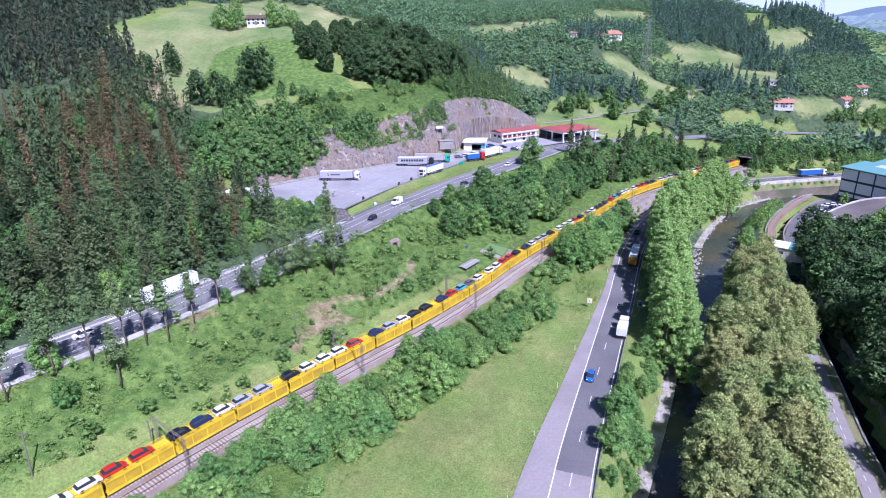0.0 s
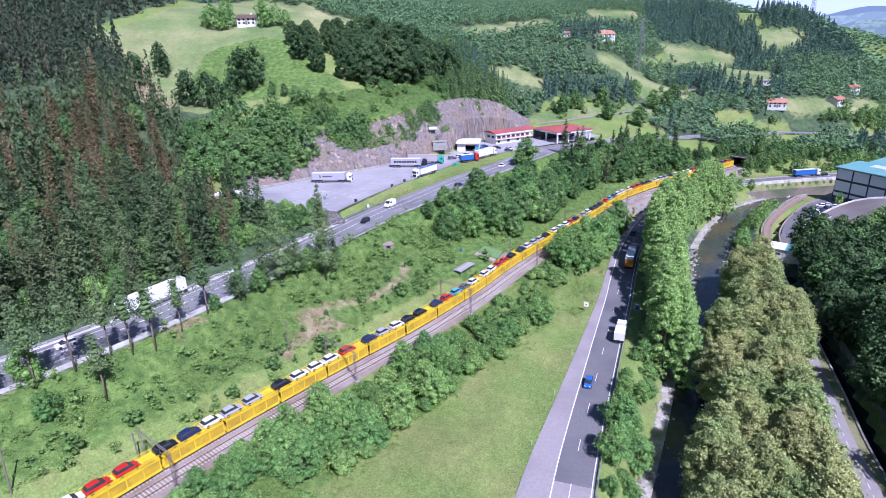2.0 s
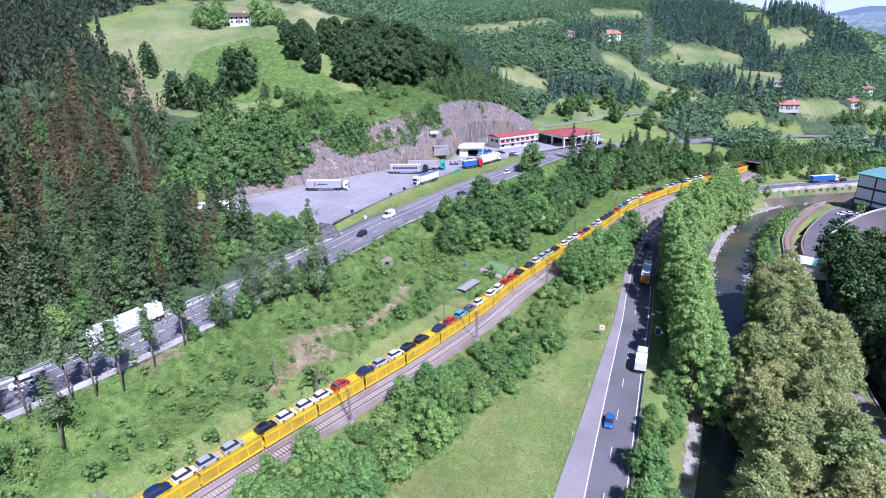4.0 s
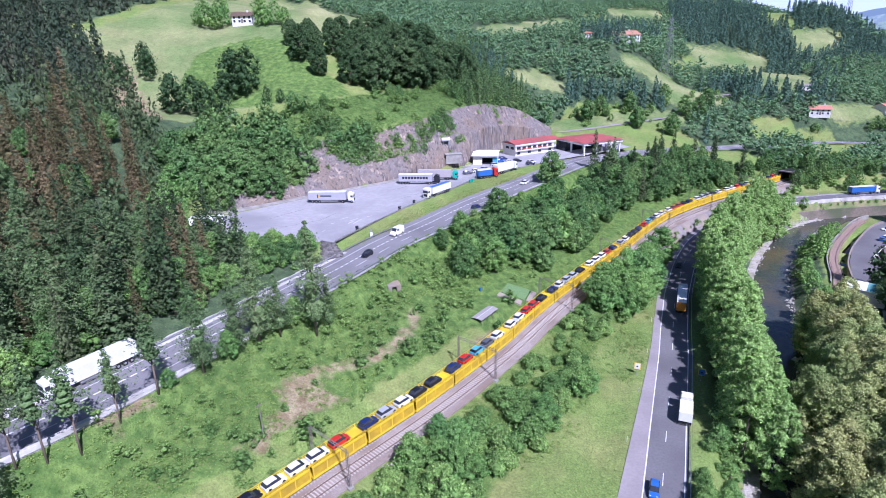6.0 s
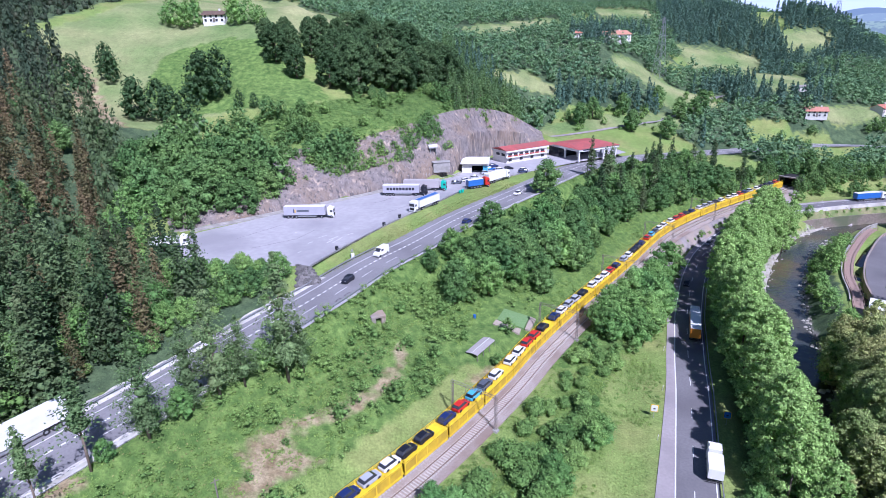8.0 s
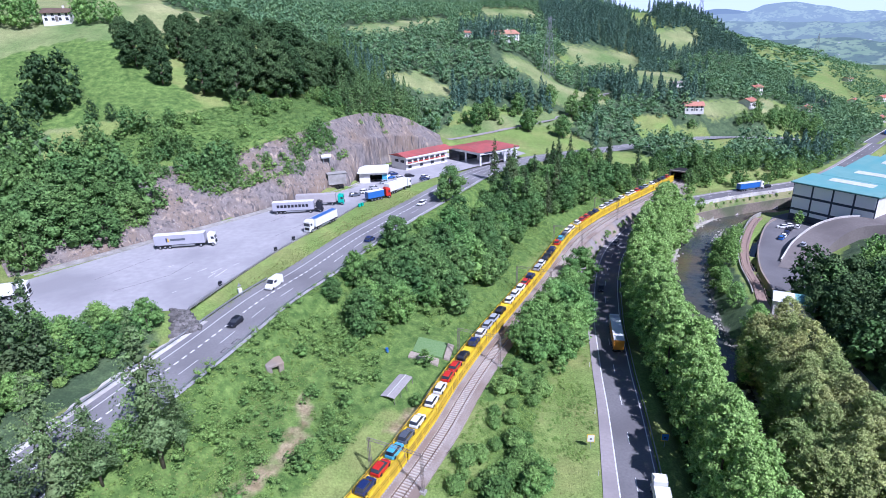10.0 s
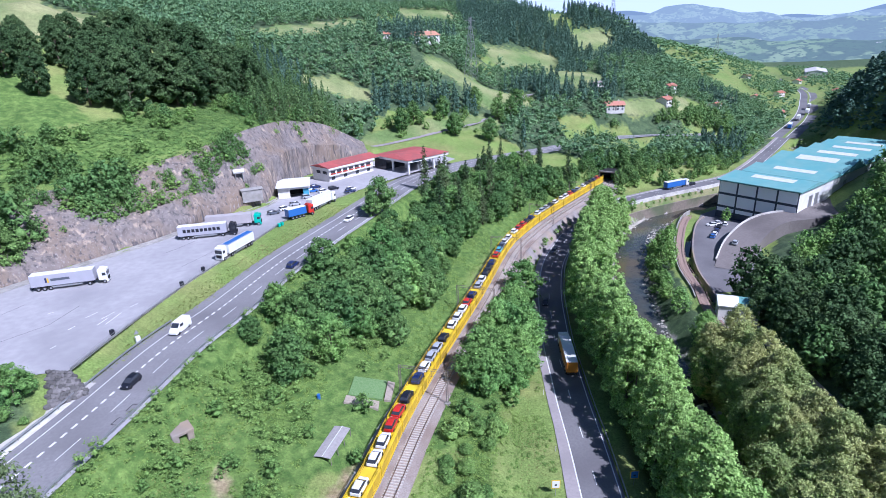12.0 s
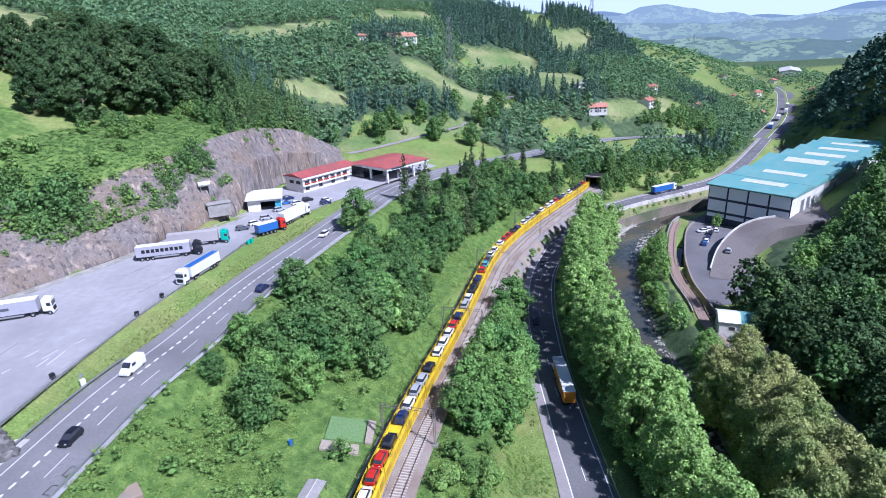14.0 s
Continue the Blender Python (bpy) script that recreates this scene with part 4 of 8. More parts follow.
def lorry(x, y, z, heading, cab_c, box_c, roof_c, label, length=13.6, height=4.0, signs=(), group="", stripe=None):
    """A tractor with its trailer; the cab faces +x of the heading."""
    ob = thing("lorry", label, "lorry", None, None, group)
    L = length
    g = Geo().rounded_box(L / 2 + 0.75, -1.22, 0.95, L / 2 + 2.75, 1.22, 3.55, 0.16)
    g.box(L / 2 + 1.0, -1.1, 3.5, L / 2 + 2.0, 1.1, 3.85, 0, 0.12)
    g.rounded_box(L / 2 + 2.3, -1.22, 0.35, L / 2 + 2.85, 1.22, 1.05, 0.08)
    part("cab", g.mesh("cab", PAINTS[cab_c]), ob)
    part("windscreen", Geo().box(L / 2 + 2.70, -1.05, 2.0, L / 2 + 2.785, 1.05, 2.95).mesh("windscreen", M_GLASS), ob)
    for s in (-1, 1):
        part("side_window", Geo().box(L / 2 + 1.75, s * 1.2 - 0.04, 2.05, L / 2 + 2.55, s * 1.2 + 0.04, 2.8).mesh("side_window", M_GLASS), ob)
    part("grille", Geo().box(L / 2 + 2.76, -0.8, 0.75, L / 2 + 2.88, 0.8, 1.6).mesh("grille", M_DARK), ob)
    part("trailer_body", Geo().rounded_box(-L / 2, -1.27, 1.15, L / 2, 1.27, height - 0.05, 0.05).mesh("trailer_body", PAINTS[box_c]), ob)
    part("trailer_roof", Geo().rounded_box(-L / 2 + 0.02, -1.28, height - 0.05, L / 2 - 0.02, 1.28, height + 0.03, 0.03).mesh("trailer_roof", PAINTS[roof_c]), ob)
    part("chassis", Geo().box(-L / 2 + 0.2, -0.45, 0.8, L / 2 + 2.5, 0.45, 1.15).box(-L / 2, -1.2, 0.55, -L / 2 + 0.12, 1.2, 0.75).mesh("chassis", M_DARK), ob)
    part("side_guard", Geo().box(-L / 2 + 4.2, -1.22, 0.55, L / 2 - 2.8, -1.17, 0.95).box(-L / 2 + 4.2, 1.17, 0.55, L / 2 - 2.8, 1.22, 0.95).mesh("side_guard", M_STEEL), ob)
    for wx in (-L / 2 + 1.4, -L / 2 + 2.7, -L / 2 + 4.0, L / 2 - 1.2, L / 2 + 2.05):
        for wy in (-1.1, 1.1):
            w = part("wheel", big_wheel, ob, "", Matrix.Translation((wx, wy, 0.5)))
            part("hub", big_hub, w)
    if stripe:
        part("roof_panel", Geo().box(-L / 2 + 0.1, -0.75, height + 0.034, L / 2 - 0.1, 1.0, height + 0.05).mesh("roof_panel", PAINTS[stripe]), ob, "blue roof tarpaulin")
    for sx0, sx1, sz0, sz1, sc, side in signs:
        part("side_mark", Geo().box(sx0, side * 1.285 - 0.01, sz0, sx1, side * 1.285 + 0.01, sz1).mesh("side_mark", PAINTS[sc]), ob)
    ob.matrix_world = ground_pose(x, y, z, heading)
    return ob


marks = [(-5.3 + i * 1.18, -5.3 + i * 1.18 + 0.86, 2.15, 3.1, "black", -1) for i in range(9)]
lorry(-45.6, 234, LOT_Z + 0.04, -4, "white", "cream", "white", "white articulated lorry with pale grey trailer", signs=[(-3.6, -3.2, 2.0, 3.2, "navy", -1), (-3.15, -2.8, 2.0, 3.1, "yellow", -1), (-2.4, 1.6, 2.3, 2.9, "grey", -1)], group="parked lorries")
lorry(-15.2, 259.6, LOT_Z + 0.04, -7, "black", "cream", "white", "black-cabbed lorry with white trailer and dark lettering bars", signs=marks, group="parked lorries")
lorry(-7.8, 266.6, LOT_Z + 0.04, -8, "green", "beige", "beige", "turquoise-cabbed lorry with worn grey tarpaulin trailer", group="parked lorries")
lorry(-5.6, 243.0, LOT_Z + 0.04, 234, "white", "white", "cream", "white lorry with blue-topped trailer", 11.5, 3.6, stripe="blue", group="parked lorries")
lorry(12.6, 267.2, LOT_Z + 0.04, 24, "red", "blue", "white", "red-cabbed lorry with small blue box", 6.5, 3.5, group="parked lorries")
lorry(21.5, 276.8, LOT_Z + 0.04, 46, "white", "white", "white", "plain white lorry parked near the service station", 11.0, 4.0, group="parked lorries")
lorry(-80, 207, LOT_Z + 0.04, 8, "white", "white", "white", "white box lorry under the trees", 7.5, 3.4, group="parked lorries")
lorry(-66.8, 125.5, 18.06, 238, "white", "white", "white", "white articulated lorry standing beside the hill road", 13.6, 4.0, group="lorries on the hill road")
lorry(64.5, 185.5, 0.05, 67, "white", "orange", "white", "white-roofed lorry with orange rear doors in road shade", 12.0, 3.8, group="lorries on the lower road")
lorry(196, 303.3, 0.05, 7, "white", "blue", "white", "lorry with blue tarpaulin on the far bend", 12.0, 3.8, group="lorries on the lower road")
lorry(45.0, 133, 0.05, 67, "white", "white", "white", "small white box lorry on the lower road", 4.6, 3.2, group="lorries on the lower road")


def van(x, y, z, heading, colour, label):
    ob = thing("van", label, "van")
    part("body", loft([(-2.7, 0.35, 2.2, 0.95, 0.88), (-2.6, 0.28, 2.35, 0.98, 0.90), (0.9, 0.28, 2.35, 0.98, 0.88), (1.7, 0.3, 1.4, 0.97, 0.85), (2.5, 0.35, 1.05, 0.9, 0.8), (2.65, 0.4, 0.8, 0.85, 0.75)]).mesh("body", PAINTS[colour]), ob)
    part("windscreen", Geo().prism([(0.95, 2.2), (1.02, 2.22), (1.72, 1.44), (1.66, 1.40)], -0.8, 0.8).mesh("windscreen", M_GLASS), ob)
    for s in (-1, 1):
        part("side_window", Geo().box(0.1, s * 0.94 - 0.05, 1.45, 1.1, s * 0.94 + 0.05, 2.0).mesh("side_window", M_GLASS), ob)
    for wx in (-1.7, 1.7):
        for wy in (-0.88, 0.88):
            part("wheel", wheel_me, ob, "", Matrix.Translation((wx, wy, 0.32)))
    ob.matrix_world = ground_pose(x, y, z, heading)
    return ob


van(-52, 181.5, LOT_Z + 0.04, 205, "white", "white panel van at the lorry park's edge")
van(-18.5, 203, 18.06, 240, "white", "white panel van driving on the hill road")
for x_, y_, h_, c_ in ((6, 275, 10, "grey"), (10, 278.5, 20, "white"), (19, 291, 15, "silver"), (24, 305, 10, "navy"), (35, 291.5, 10, "navy"), (26, 296, 12, "white"), (30, 299, 14, "black"), (22, 299, 8, "blue"),
                       (38, 321.5, 118, "grey"), (41, 321, 118, "silver"), (44, 322, 118, "red"), (47, 323.5, 118, "navy"), (36, 295, 30, "white"), (34, 318.5, 118, "white"), (14, 283, 5, "silver")):
    car(c_, ground_pose(x_, y_, LOT_Z + 0.04, h_), f"{c_} car parked at the service station", "parked cars")
for x_, y_, h_, c_ in ((178.4, 259.8, 160, "white"), (181.6, 260.4, 160, "white"), (168.2, 248.4, 38, "blue"), (171, 250.3, 38, "white"), (174.6, 253, 38, "navy"), (179, 256.4, 38, "black"), (184, 258, 38, "white")):
    car(c_, ground_pose(x_, y_, YARD_Z + 0.04, h_), f"{c_} car parked in the factory yard", "parked cars")


def along(line, y0, off):
    i = int(np.argmin(np.abs(line[:, 1] - y0)))
    p = shifted(line, off)[i]
    d = line[min(i + 1, len(line) - 1)] - line[max(i - 1, 0)]
    return p, math.degrees(math.atan2(d[1], d[0]))


for ln_, y0, off, flip, c_ in ((road, 113, -1.5, 180, "blue"), (road, 214, -1.5, 180, "black"), (road, 250, -1.5, 180, "grey"), (high_road, 186, 1.6, 180, "black"), (high_road, 232, 5.0, 0, "navy"), (high_road, 141, 5.0, 0, "silver"), (high_road, 262, 1.6, 180, "white"), (high_road, 104, -1.8, 180, "white"), (road, 303, -1.5, 180, "black")):
    p, hd = along(ln_, y0, off)
    car(c_, ground_pose(p[0], p[1], p[2] + 0.06, hd + flip), f"{c_} car driving on the asphalt road", "cars on the roads")

# ---- car train ----
M_YMESH = mat("yellow_mesh_panel", (0.64, 0.43, 0.02), (0.54, 0.36, 0.02), 0.6, 1.5, 0.0, 0, 1, (0.42, 0.28, 0.03), 0.3)
WL = 12.0


def wagon_model():
    w = thing("car_carrier_wagon", "yellow double-deck car carrier wagon loaded with cars", "railway wagon", None, None, "car train")
    part("lower_deck", Geo().box(-WL / 2 + 0.1, -1.4, 0.55, WL / 2 - 0.1, 1.4, 0.75).mesh("lower_deck", M_YELLOW), w)
    part("upper_deck", Geo().box(-WL / 2 + 0.1, -1.4, 2.85, WL / 2 - 0.1, 1.4, 2.97).mesh("upper_deck", M_YELLOW), w)
    for s in (-1, 1):
        y = s * 1.45
        g = Geo().box(-WL / 2 + 0.1, y - 0.07, 0.5, WL / 2 - 0.1, y + 0.07, 1.0).box(-WL / 2 + 0.1, y - 0.07, 2.7, WL / 2 - 0.1, y + 0.07, 3.05)
        part("side_sill", g.mesh("side_sill", M_YELLOW), w)
        part("side_mesh", Geo().box(-WL / 2 + 0.15, y - 0.02, 1.0, WL / 2 - 0.15, y + 0.02, 2.7).mesh("side_mesh", M_YMESH), w, "darker yellow mesh panel")
        pm_ = Geo().box(-0.09, -0.1, 0.95, 0.09, 0.1, 3.0).mesh("side_post", M_YELLOW)
        for i in range(5):
            part("side_post", pm_, w, "", Matrix.Translation((-WL / 2 + 0.25 + i * (WL - 0.5) / 4, y, 0)))
        part("handrail", Geo().box(-WL / 2 + 0.1, y - 0.04, 3.62, WL / 2 - 0.1, y + 0.04, 3.72).box(-WL / 2 + 0.1, y - 0.03, 3.3, WL / 2 - 0.1, y + 0.03, 3.36).mesh("handrail", M_YELLOW), w)
        rp = Geo().box(-0.05, -0.05, 3.0, 0.05, 0.05, 3.66).mesh("rail_post", M_YELLOW)
        for i in range(4):
            part("rail_post", rp, w, "", Matrix.Translation((-WL / 2 + 0.25 + i * (WL - 0.5) / 3, y, 0)))
    for x in (-WL / 2 + 1.2, WL / 2 - 1.2):
        ws = part("wheelset", Geo().tube((x, -0.95, 0.42), (x, -0.8, 0.42), 0.42, 0.42, 12).tube((x, 0.8, 0.42), (x, 0.95, 0.42), 0.42, 0.42, 12).tube((x, -0.9, 0.42), (x, 0.9, 0.42), 0.08, 0.08, 6).mesh("wheelset", M_DARK), w)
    part("coupler", Geo().box(WL / 2 - 0.1, -0.15, 0.7, WL / 2 + 0.15, 0.15, 0.95).mesh("coupler", M_DARK), w)
    return w


track1 = shifted(rail, -1.85, 0.46)
s1 = np.r_[0, np.cumsum(np.linalg.norm(np.diff(track1[:, :2], axis=0), axis=1))]


def on_track(d):
    p = [np.interp(d, s1, track1[:, j]) for j in range(3)]
    a = [np.interp(d + 3, s1, track1[:, j]) - np.interp(d - 3, s1, track1[:, j]) for j in range(2)]
    return p, math.degrees(math.atan2(a[1], a[0]))


wagon = wagon_model()
order = ["white", "white", "red", "navy", "silver", "white", "black", "black", "navy", "red", "cyan", "grey", "white", "white", "white", "red", "red", "black", "navy", "white", "silver", "silver", "black", "white"]
d_, n_w, n_c = 96.0, 0, 0
while d_ < s1[-1] - 3:
    p, hd = on_track(d_)
    m = pose(*p, 0, 0, hd)
    if n_w == 0:
        wagon.matrix_world = m
        base_m = m
    else:
        keep = wagon.matrix_basis.copy()
        wagon.matrix_basis = Matrix.Identity(4)
        copy_thing(wagon, m)
        wagon.matrix_basis = keep
    spots = (-4.5, 0.0, 4.5) if n_w % 2 else (-3.6, 1.0)
    for q in spots:
        c_ = order[n_c % len(order)]
        n_c += 1
        car(c_, m @ pose(q, 0, 2.98, 0, 0, 0), f"new {c_} car on the wagon's upper deck", "cars on the train")
    n_w += 1
    d_ += WL + 0.25

# ---- overhead line portals ----
M_MAST = mat("rusty_mast_steel", (0.22, 0.18, 0.15), (0.30, 0.27, 0.25), 0.7, 2, 0.3)


def portal_model():
    ob = thing("catenary_portal", "grey lattice steel portal over both railway tracks", "overhead line mast", None, None, "overhead line portals")
    for s in (-1, 1):
        g = Geo()
        for dx in (-0.18, 0.18):
            for dy in (-0.18, 0.18):
                g.box(dx - 0.03, s * 5.0 + dy - 0.03, -0.5, dx + 0.03, s * 5.0 + dy + 0.03, 7.6)
        for k in range(10):
            z0 = 0.2 + k * 0.73
            a = 0.18 if k % 2 else -0.18
            for dy in (-0.18, 0.18):
                g.tube((-a, s * 5.0 + dy, z0), (a, s * 5.0 + dy, z0 + 0.73), 0.025, 0.025, 4)
        part("mast", g.mesh("mast", M_MAST), ob)
        part("foundation", Geo().box(-0.5, s * 5.0 - 0.5, -0.8, 0.5, s * 5.0 + 0.5, 0.25).mesh("foundation", M_CONCRETE), ob)
    g = Geo().box(-0.05, -5.0, 7.1, 0.05, 5.0, 7.16).box(-0.05, -5.0, 7.65, 0.05, 5.0, 7.71)
    for k in range(16):
        y0 = -5 + k * 0.625
        g.tube((0, y0, 7.15 if k % 2 else 7.7), (0, y0 + 0.625, 7.7 if k % 2 else 7.15), 0.03, 0.03, 4)
    part("beam", g.mesh("beam", M_MAST), ob)
    for y in (-1.85, 1.85):
        part("bracket", Geo().tube((0, y, 7.1), (0.0, y, 5.9), 0.04, 0.04, 5).tube((0, y - 0.6, 6.0), (0, y + 0.3, 5.9), 0.03, 0.03, 5).mesh("bracket", M_MAST), ob)
    return ob


portal = portal_model()
cs = np.r_[0, np.cumsum(np.linalg.norm(np.diff(rail[:, :2], axis=0), axis=1))]
i0 = float(np.interp(145.5, rail[:, 1], cs))
first = True
for k in range(-3, 6):
    d = i0 + k * 41.0
    if d < 20 or d > cs[-1] - 20:
        continue
    p = [np.interp(d, cs, rail[:, j]) for j in range(3)]
    a = [np.interp(d + 3, cs, rail[:, j]) - np.interp(d - 3, cs, rail[:, j]) for j in range(2)]
    m = pose(p[0], p[1], p[2] + 0.1, 0, 0, math.degrees(math.atan2(a[1], a[0])))
    if first:
        portal.matrix_world = m
        first = False
    else:
        keep = portal.matrix_basis.copy()
        portal.matrix_basis = Matrix.Identity(4)
        copy_thing(portal, m)
        portal.matrix_basis = keep
for off in (-1.85, 1.85):
    tagged(new("contact_wire", strip("contact_wire", rail, off - 0.012, off + 0.012, 5.95, M_DARK, 0.02)), "thin overhead contact wire above a track", "overhead wire")

# ---- trees and scrub ----
def leaf_tris(p, nrm, size):
    """Leaf sprays: crooked three-cornered blades at p that lie across nrm."""
    n = len(p)
    nrm = nrm / (np.linalg.norm(nrm, axis=1, keepdims=True) + 1e-9)
    u = np.cross(nrm, rng.normal(size=(n, 3)))
    u /= np.linalg.norm(u, axis=1, keepdims=True) + 1e-9
    w = np.cross(nrm, u)
    s = np.reshape(size, (-1, 1)) * rng.uniform(0.55, 1.3, (n, 1)) * 0.62
    tip = rng.uniform(-0.3, 0.3, (3, n, 1)) * s
    v = np.stack([p - u * s * 0.9 - w * s * 0.5 + nrm * tip[0], p + u * s * rng.uniform(0.6, 1.0, (n, 1)) - w * s * 0.5 + nrm * tip[1], p + w * s + nrm * tip[2]], 1).reshape(-1, 3)
    return v, np.arange(3 * n).reshape(-1, 3)


def sphere_dirs(n):
    d = rng.normal(size=(n, 3))
    return d / np.linalg.norm(d, axis=1, keepdims=True)


def ball(sub):
    """A unit icosahedron, halved once where sub is 1."""
    t = (1 + math.sqrt(5)) / 2
    v = [Vector(q).normalized() for q in ((-1, t, 0), (1, t, 0), (-1, -t, 0), (1, -t, 0), (0, -1, t), (0, 1, t), (0, -1, -t), (0, 1, -t), (t, 0, -1), (t, 0, 1), (-t, 0, -1), (-t, 0, 1))]
    f = [(0, 11, 5), (0, 5, 1), (0, 1, 7), (0, 7, 10), (0, 10, 11), (1, 5, 9), (5, 11, 4), (11, 10, 2), (10, 7, 6), (7, 1, 8), (3, 9, 4), (3, 4, 2), (3, 2, 6), (3, 6, 8), (3, 8, 9), (4, 9, 5), (2, 4, 11), (6, 2, 10), (8, 6, 7), (9, 8, 1)]
    if sub:
        mid, g = {}, []
        def m(i, j):
            k = (min(i, j), max(i, j))
            if k not in mid:
                mid[k] = len(v)
                v.append(((v[i] + v[j]) / 2).normalized())
            return mid[k]
        for i, j, k in f:
            x, y, z = m(i, j), m(j, k), m(k, i)
            g += [(i, x, z), (j, y, x), (k, z, y), (x, y, z)]
        f = g
    return np.array([tuple(q) for q in v]), np.array(f)


OCTA = (np.array([(1, 0, 0), (0, 1, 0), (-1, 0, 0), (0, -1, 0), (0, 0, 1), (0, 0, -1)], float), np.array([(0, 1, 4), (1, 2, 4), (2, 3, 4), (3, 0, 4), (1, 0, 5), (2, 1, 5), (3, 2, 5), (0, 3, 5)]))
BALLS = (ball(0), ball(1), OCTA)


def crown_arrays(h, r, n, base, lobes, size, sub=1, squat=0.9, fuzz=0.0, core=0.78):
    """A leafy crown: uneven leaf masses, thick with loose leaf clumps that break their outline."""
    ch = h * (1 - base)
    V, F, o = [], [], 0
    bv, bf = BALLS[sub]
    per = max(3, n // lobes)
    for i in range(lobes):
        t = (i + rng.uniform(0.2, 0.8)) / lobes
        env = math.sin(math.pi * min(1, max(0.0, 0.18 + 0.78 * t))) ** 0.7
        ang = i * 2.4 + rng.uniform(-0.5, 0.5)
        lr = r * rng.uniform(0.6, 1.25) * (0.6 + 0.4 * env) * min(0.56, 1.75 / math.sqrt(lobes))
        off = max(0.0, r * env - lr * 0.8) * rng.uniform(0.3, 1.0) ** 0.5
        c = np.array((off * math.cos(ang), off * math.sin(ang), h * base + lr * 0.6 + (ch - lr * 1.5) * t))
        v = bv * lr * core * rng.uniform(0.72, 1.12, (len(bv), 1)) * (1, 1, squat) + c
        V.append(v)
        F.append(bf + o)
        o += len(v)
        d = sphere_dirs(per)
        d[:, 2] = np.where(d[:, 2] < -0.25, -d[:, 2], d[:, 2])
        q = d * lr * rng.uniform(0.70 - 0.3 * fuzz, 1.22 + 0.55 * fuzz, (per, 1)) * (1, 1, squat) + c
        v, f = leaf_tris(q, d + rng.normal(size=(per, 3)) * (0.42 + 0.5 * fuzz) + (0, 0, 0.25), size)
        V.append(v)
        F.append(f + o)
        o += len(v)
    return np.vstack(V), np.vstack(F)


def broad_crown(name, h, r, n, size, material, base=0.2, lobes=9, sub=0, fuzz=0.0, core=0.78):
    v, f = crown_arrays(h, r, n, base, lobes, size, sub, 0.9, fuzz, core)
    return fast_mesh(name, v, f, material, True)


def trunk_mesh(h, rad, limbs=4, reach=2.0, material=None):
    g = Geo()
    g.tube((0, 0, -0.6), (0.1, 0, h * 0.45), rad, rad * 0.7, 7)
    g.tube((0.1, 0, h * 0.45), (0, 0.1, h * 0.85), rad * 0.7, rad * 0.25, 6)
    for i in range(limbs):
        a = i * 2.4
        z = h * (0.3 + 0.4 * i / max(1, limbs))
        g.tube((0.05, 0, z), (reach * math.cos(a), reach * math.sin(a), z + h * 0.18), rad * 0.35, rad * 0.12, 5)
    return g.mesh("trunk", material or M_TRUNK, True)


def pine_points(h, r, n, base=0.3, droop=0.15, ragged=0.3):
    """Tufts along the boughs of a conifer, whorl over whorl, with gaps."""
    pts, nr = [], []
    whorls = max(6, int(h * 1.05))
    per = max(6, n // whorls)
    for i in range(whorls):
        t = i / (whorls - 1)
        z = h * (base + (1 - base) * t)
        rr = r * (1 - t) ** 0.75 * rng.uniform(1 - ragged, 1 + ragged * 0.5) + 0.25
        boughs = 5 if t < 0.7 else 4
        k = max(3, int(per * (0.35 + 1.3 * (1 - t)) / boughs))
        for b in range(boughs):
            if rng.uniform() < ragged * 0.4:
                continue
            a = b * 2 * math.pi / boughs + i * 0.9 + rng.uniform(-0.3, 0.3)
            s = rng.uniform(0.18, 1.0, k) ** 0.8
            q = np.stack([np.cos(a) * rr * s, np.sin(a) * rr * s, z - droop * rr * s + 0.0 * s], 1)
            q += rng.normal(size=(k, 3)) * (0.10 * rr + 0.12)
            pts.append(q)
            nr.append(np.tile((math.cos(a) * 0.5, math.sin(a) * 0.5, 0.8), (k, 1)) + rng.normal(size=(k, 3)) * 0.5)
    return np.vstack(pts), np.vstack(nr)


def pine_arrays(h, r, n, base, ragged, size, boughs=3, whorls=0.5):
    """A conifer's crown: an uneven inner cone of leaf masses with needle tufts on its boughs."""
    V, F, o = [], [], 0
    bv, bf = BALLS[0]
    m = max(4, int(h * whorls))
    for i in range(m):
        t = i / (m - 1)
        rr = (0.62 if boughs > 1 else 0.42) * r * (1 - t) ** 0.85 + 0.12
        for k in range(boughs if t < 0.75 else 1):
            a = k * 2.1 + i * 1.3
            off, wide = (0.55, 1.0) if boughs > 1 else (0.2, 1.35)
            c = np.array((math.cos(a) * rr * off, math.sin(a) * rr * off, h * (base + (1 - base) * t) - 0.1 * rr))
            v = bv * (rr * wide * rng.uniform(0.55, 0.85), rr * wide * rng.uniform(0.55, 0.85), (0.3 * rr + 0.35) * 0.5 / whorls) * rng.uniform(0.7, 1.2, (12, 1)) + c
            V.append(v)
            F.append(bf + o)
            o += 12
    p, nr = pine_points(h, r, n, base, 0.15, ragged)
    v, f = leaf_tris(p, nr, size)
    V.append(v)
    F.append(f + o)
    return np.vstack(V), np.vstack(F)


def pine_crown(name, h, r, n, size, material, base=0.3, ragged=0.3, boughs=3):
    v, f = pine_arrays(h, r, n, base, ragged, size, boughs)
    return fast_mesh(name, v, f, material, True)


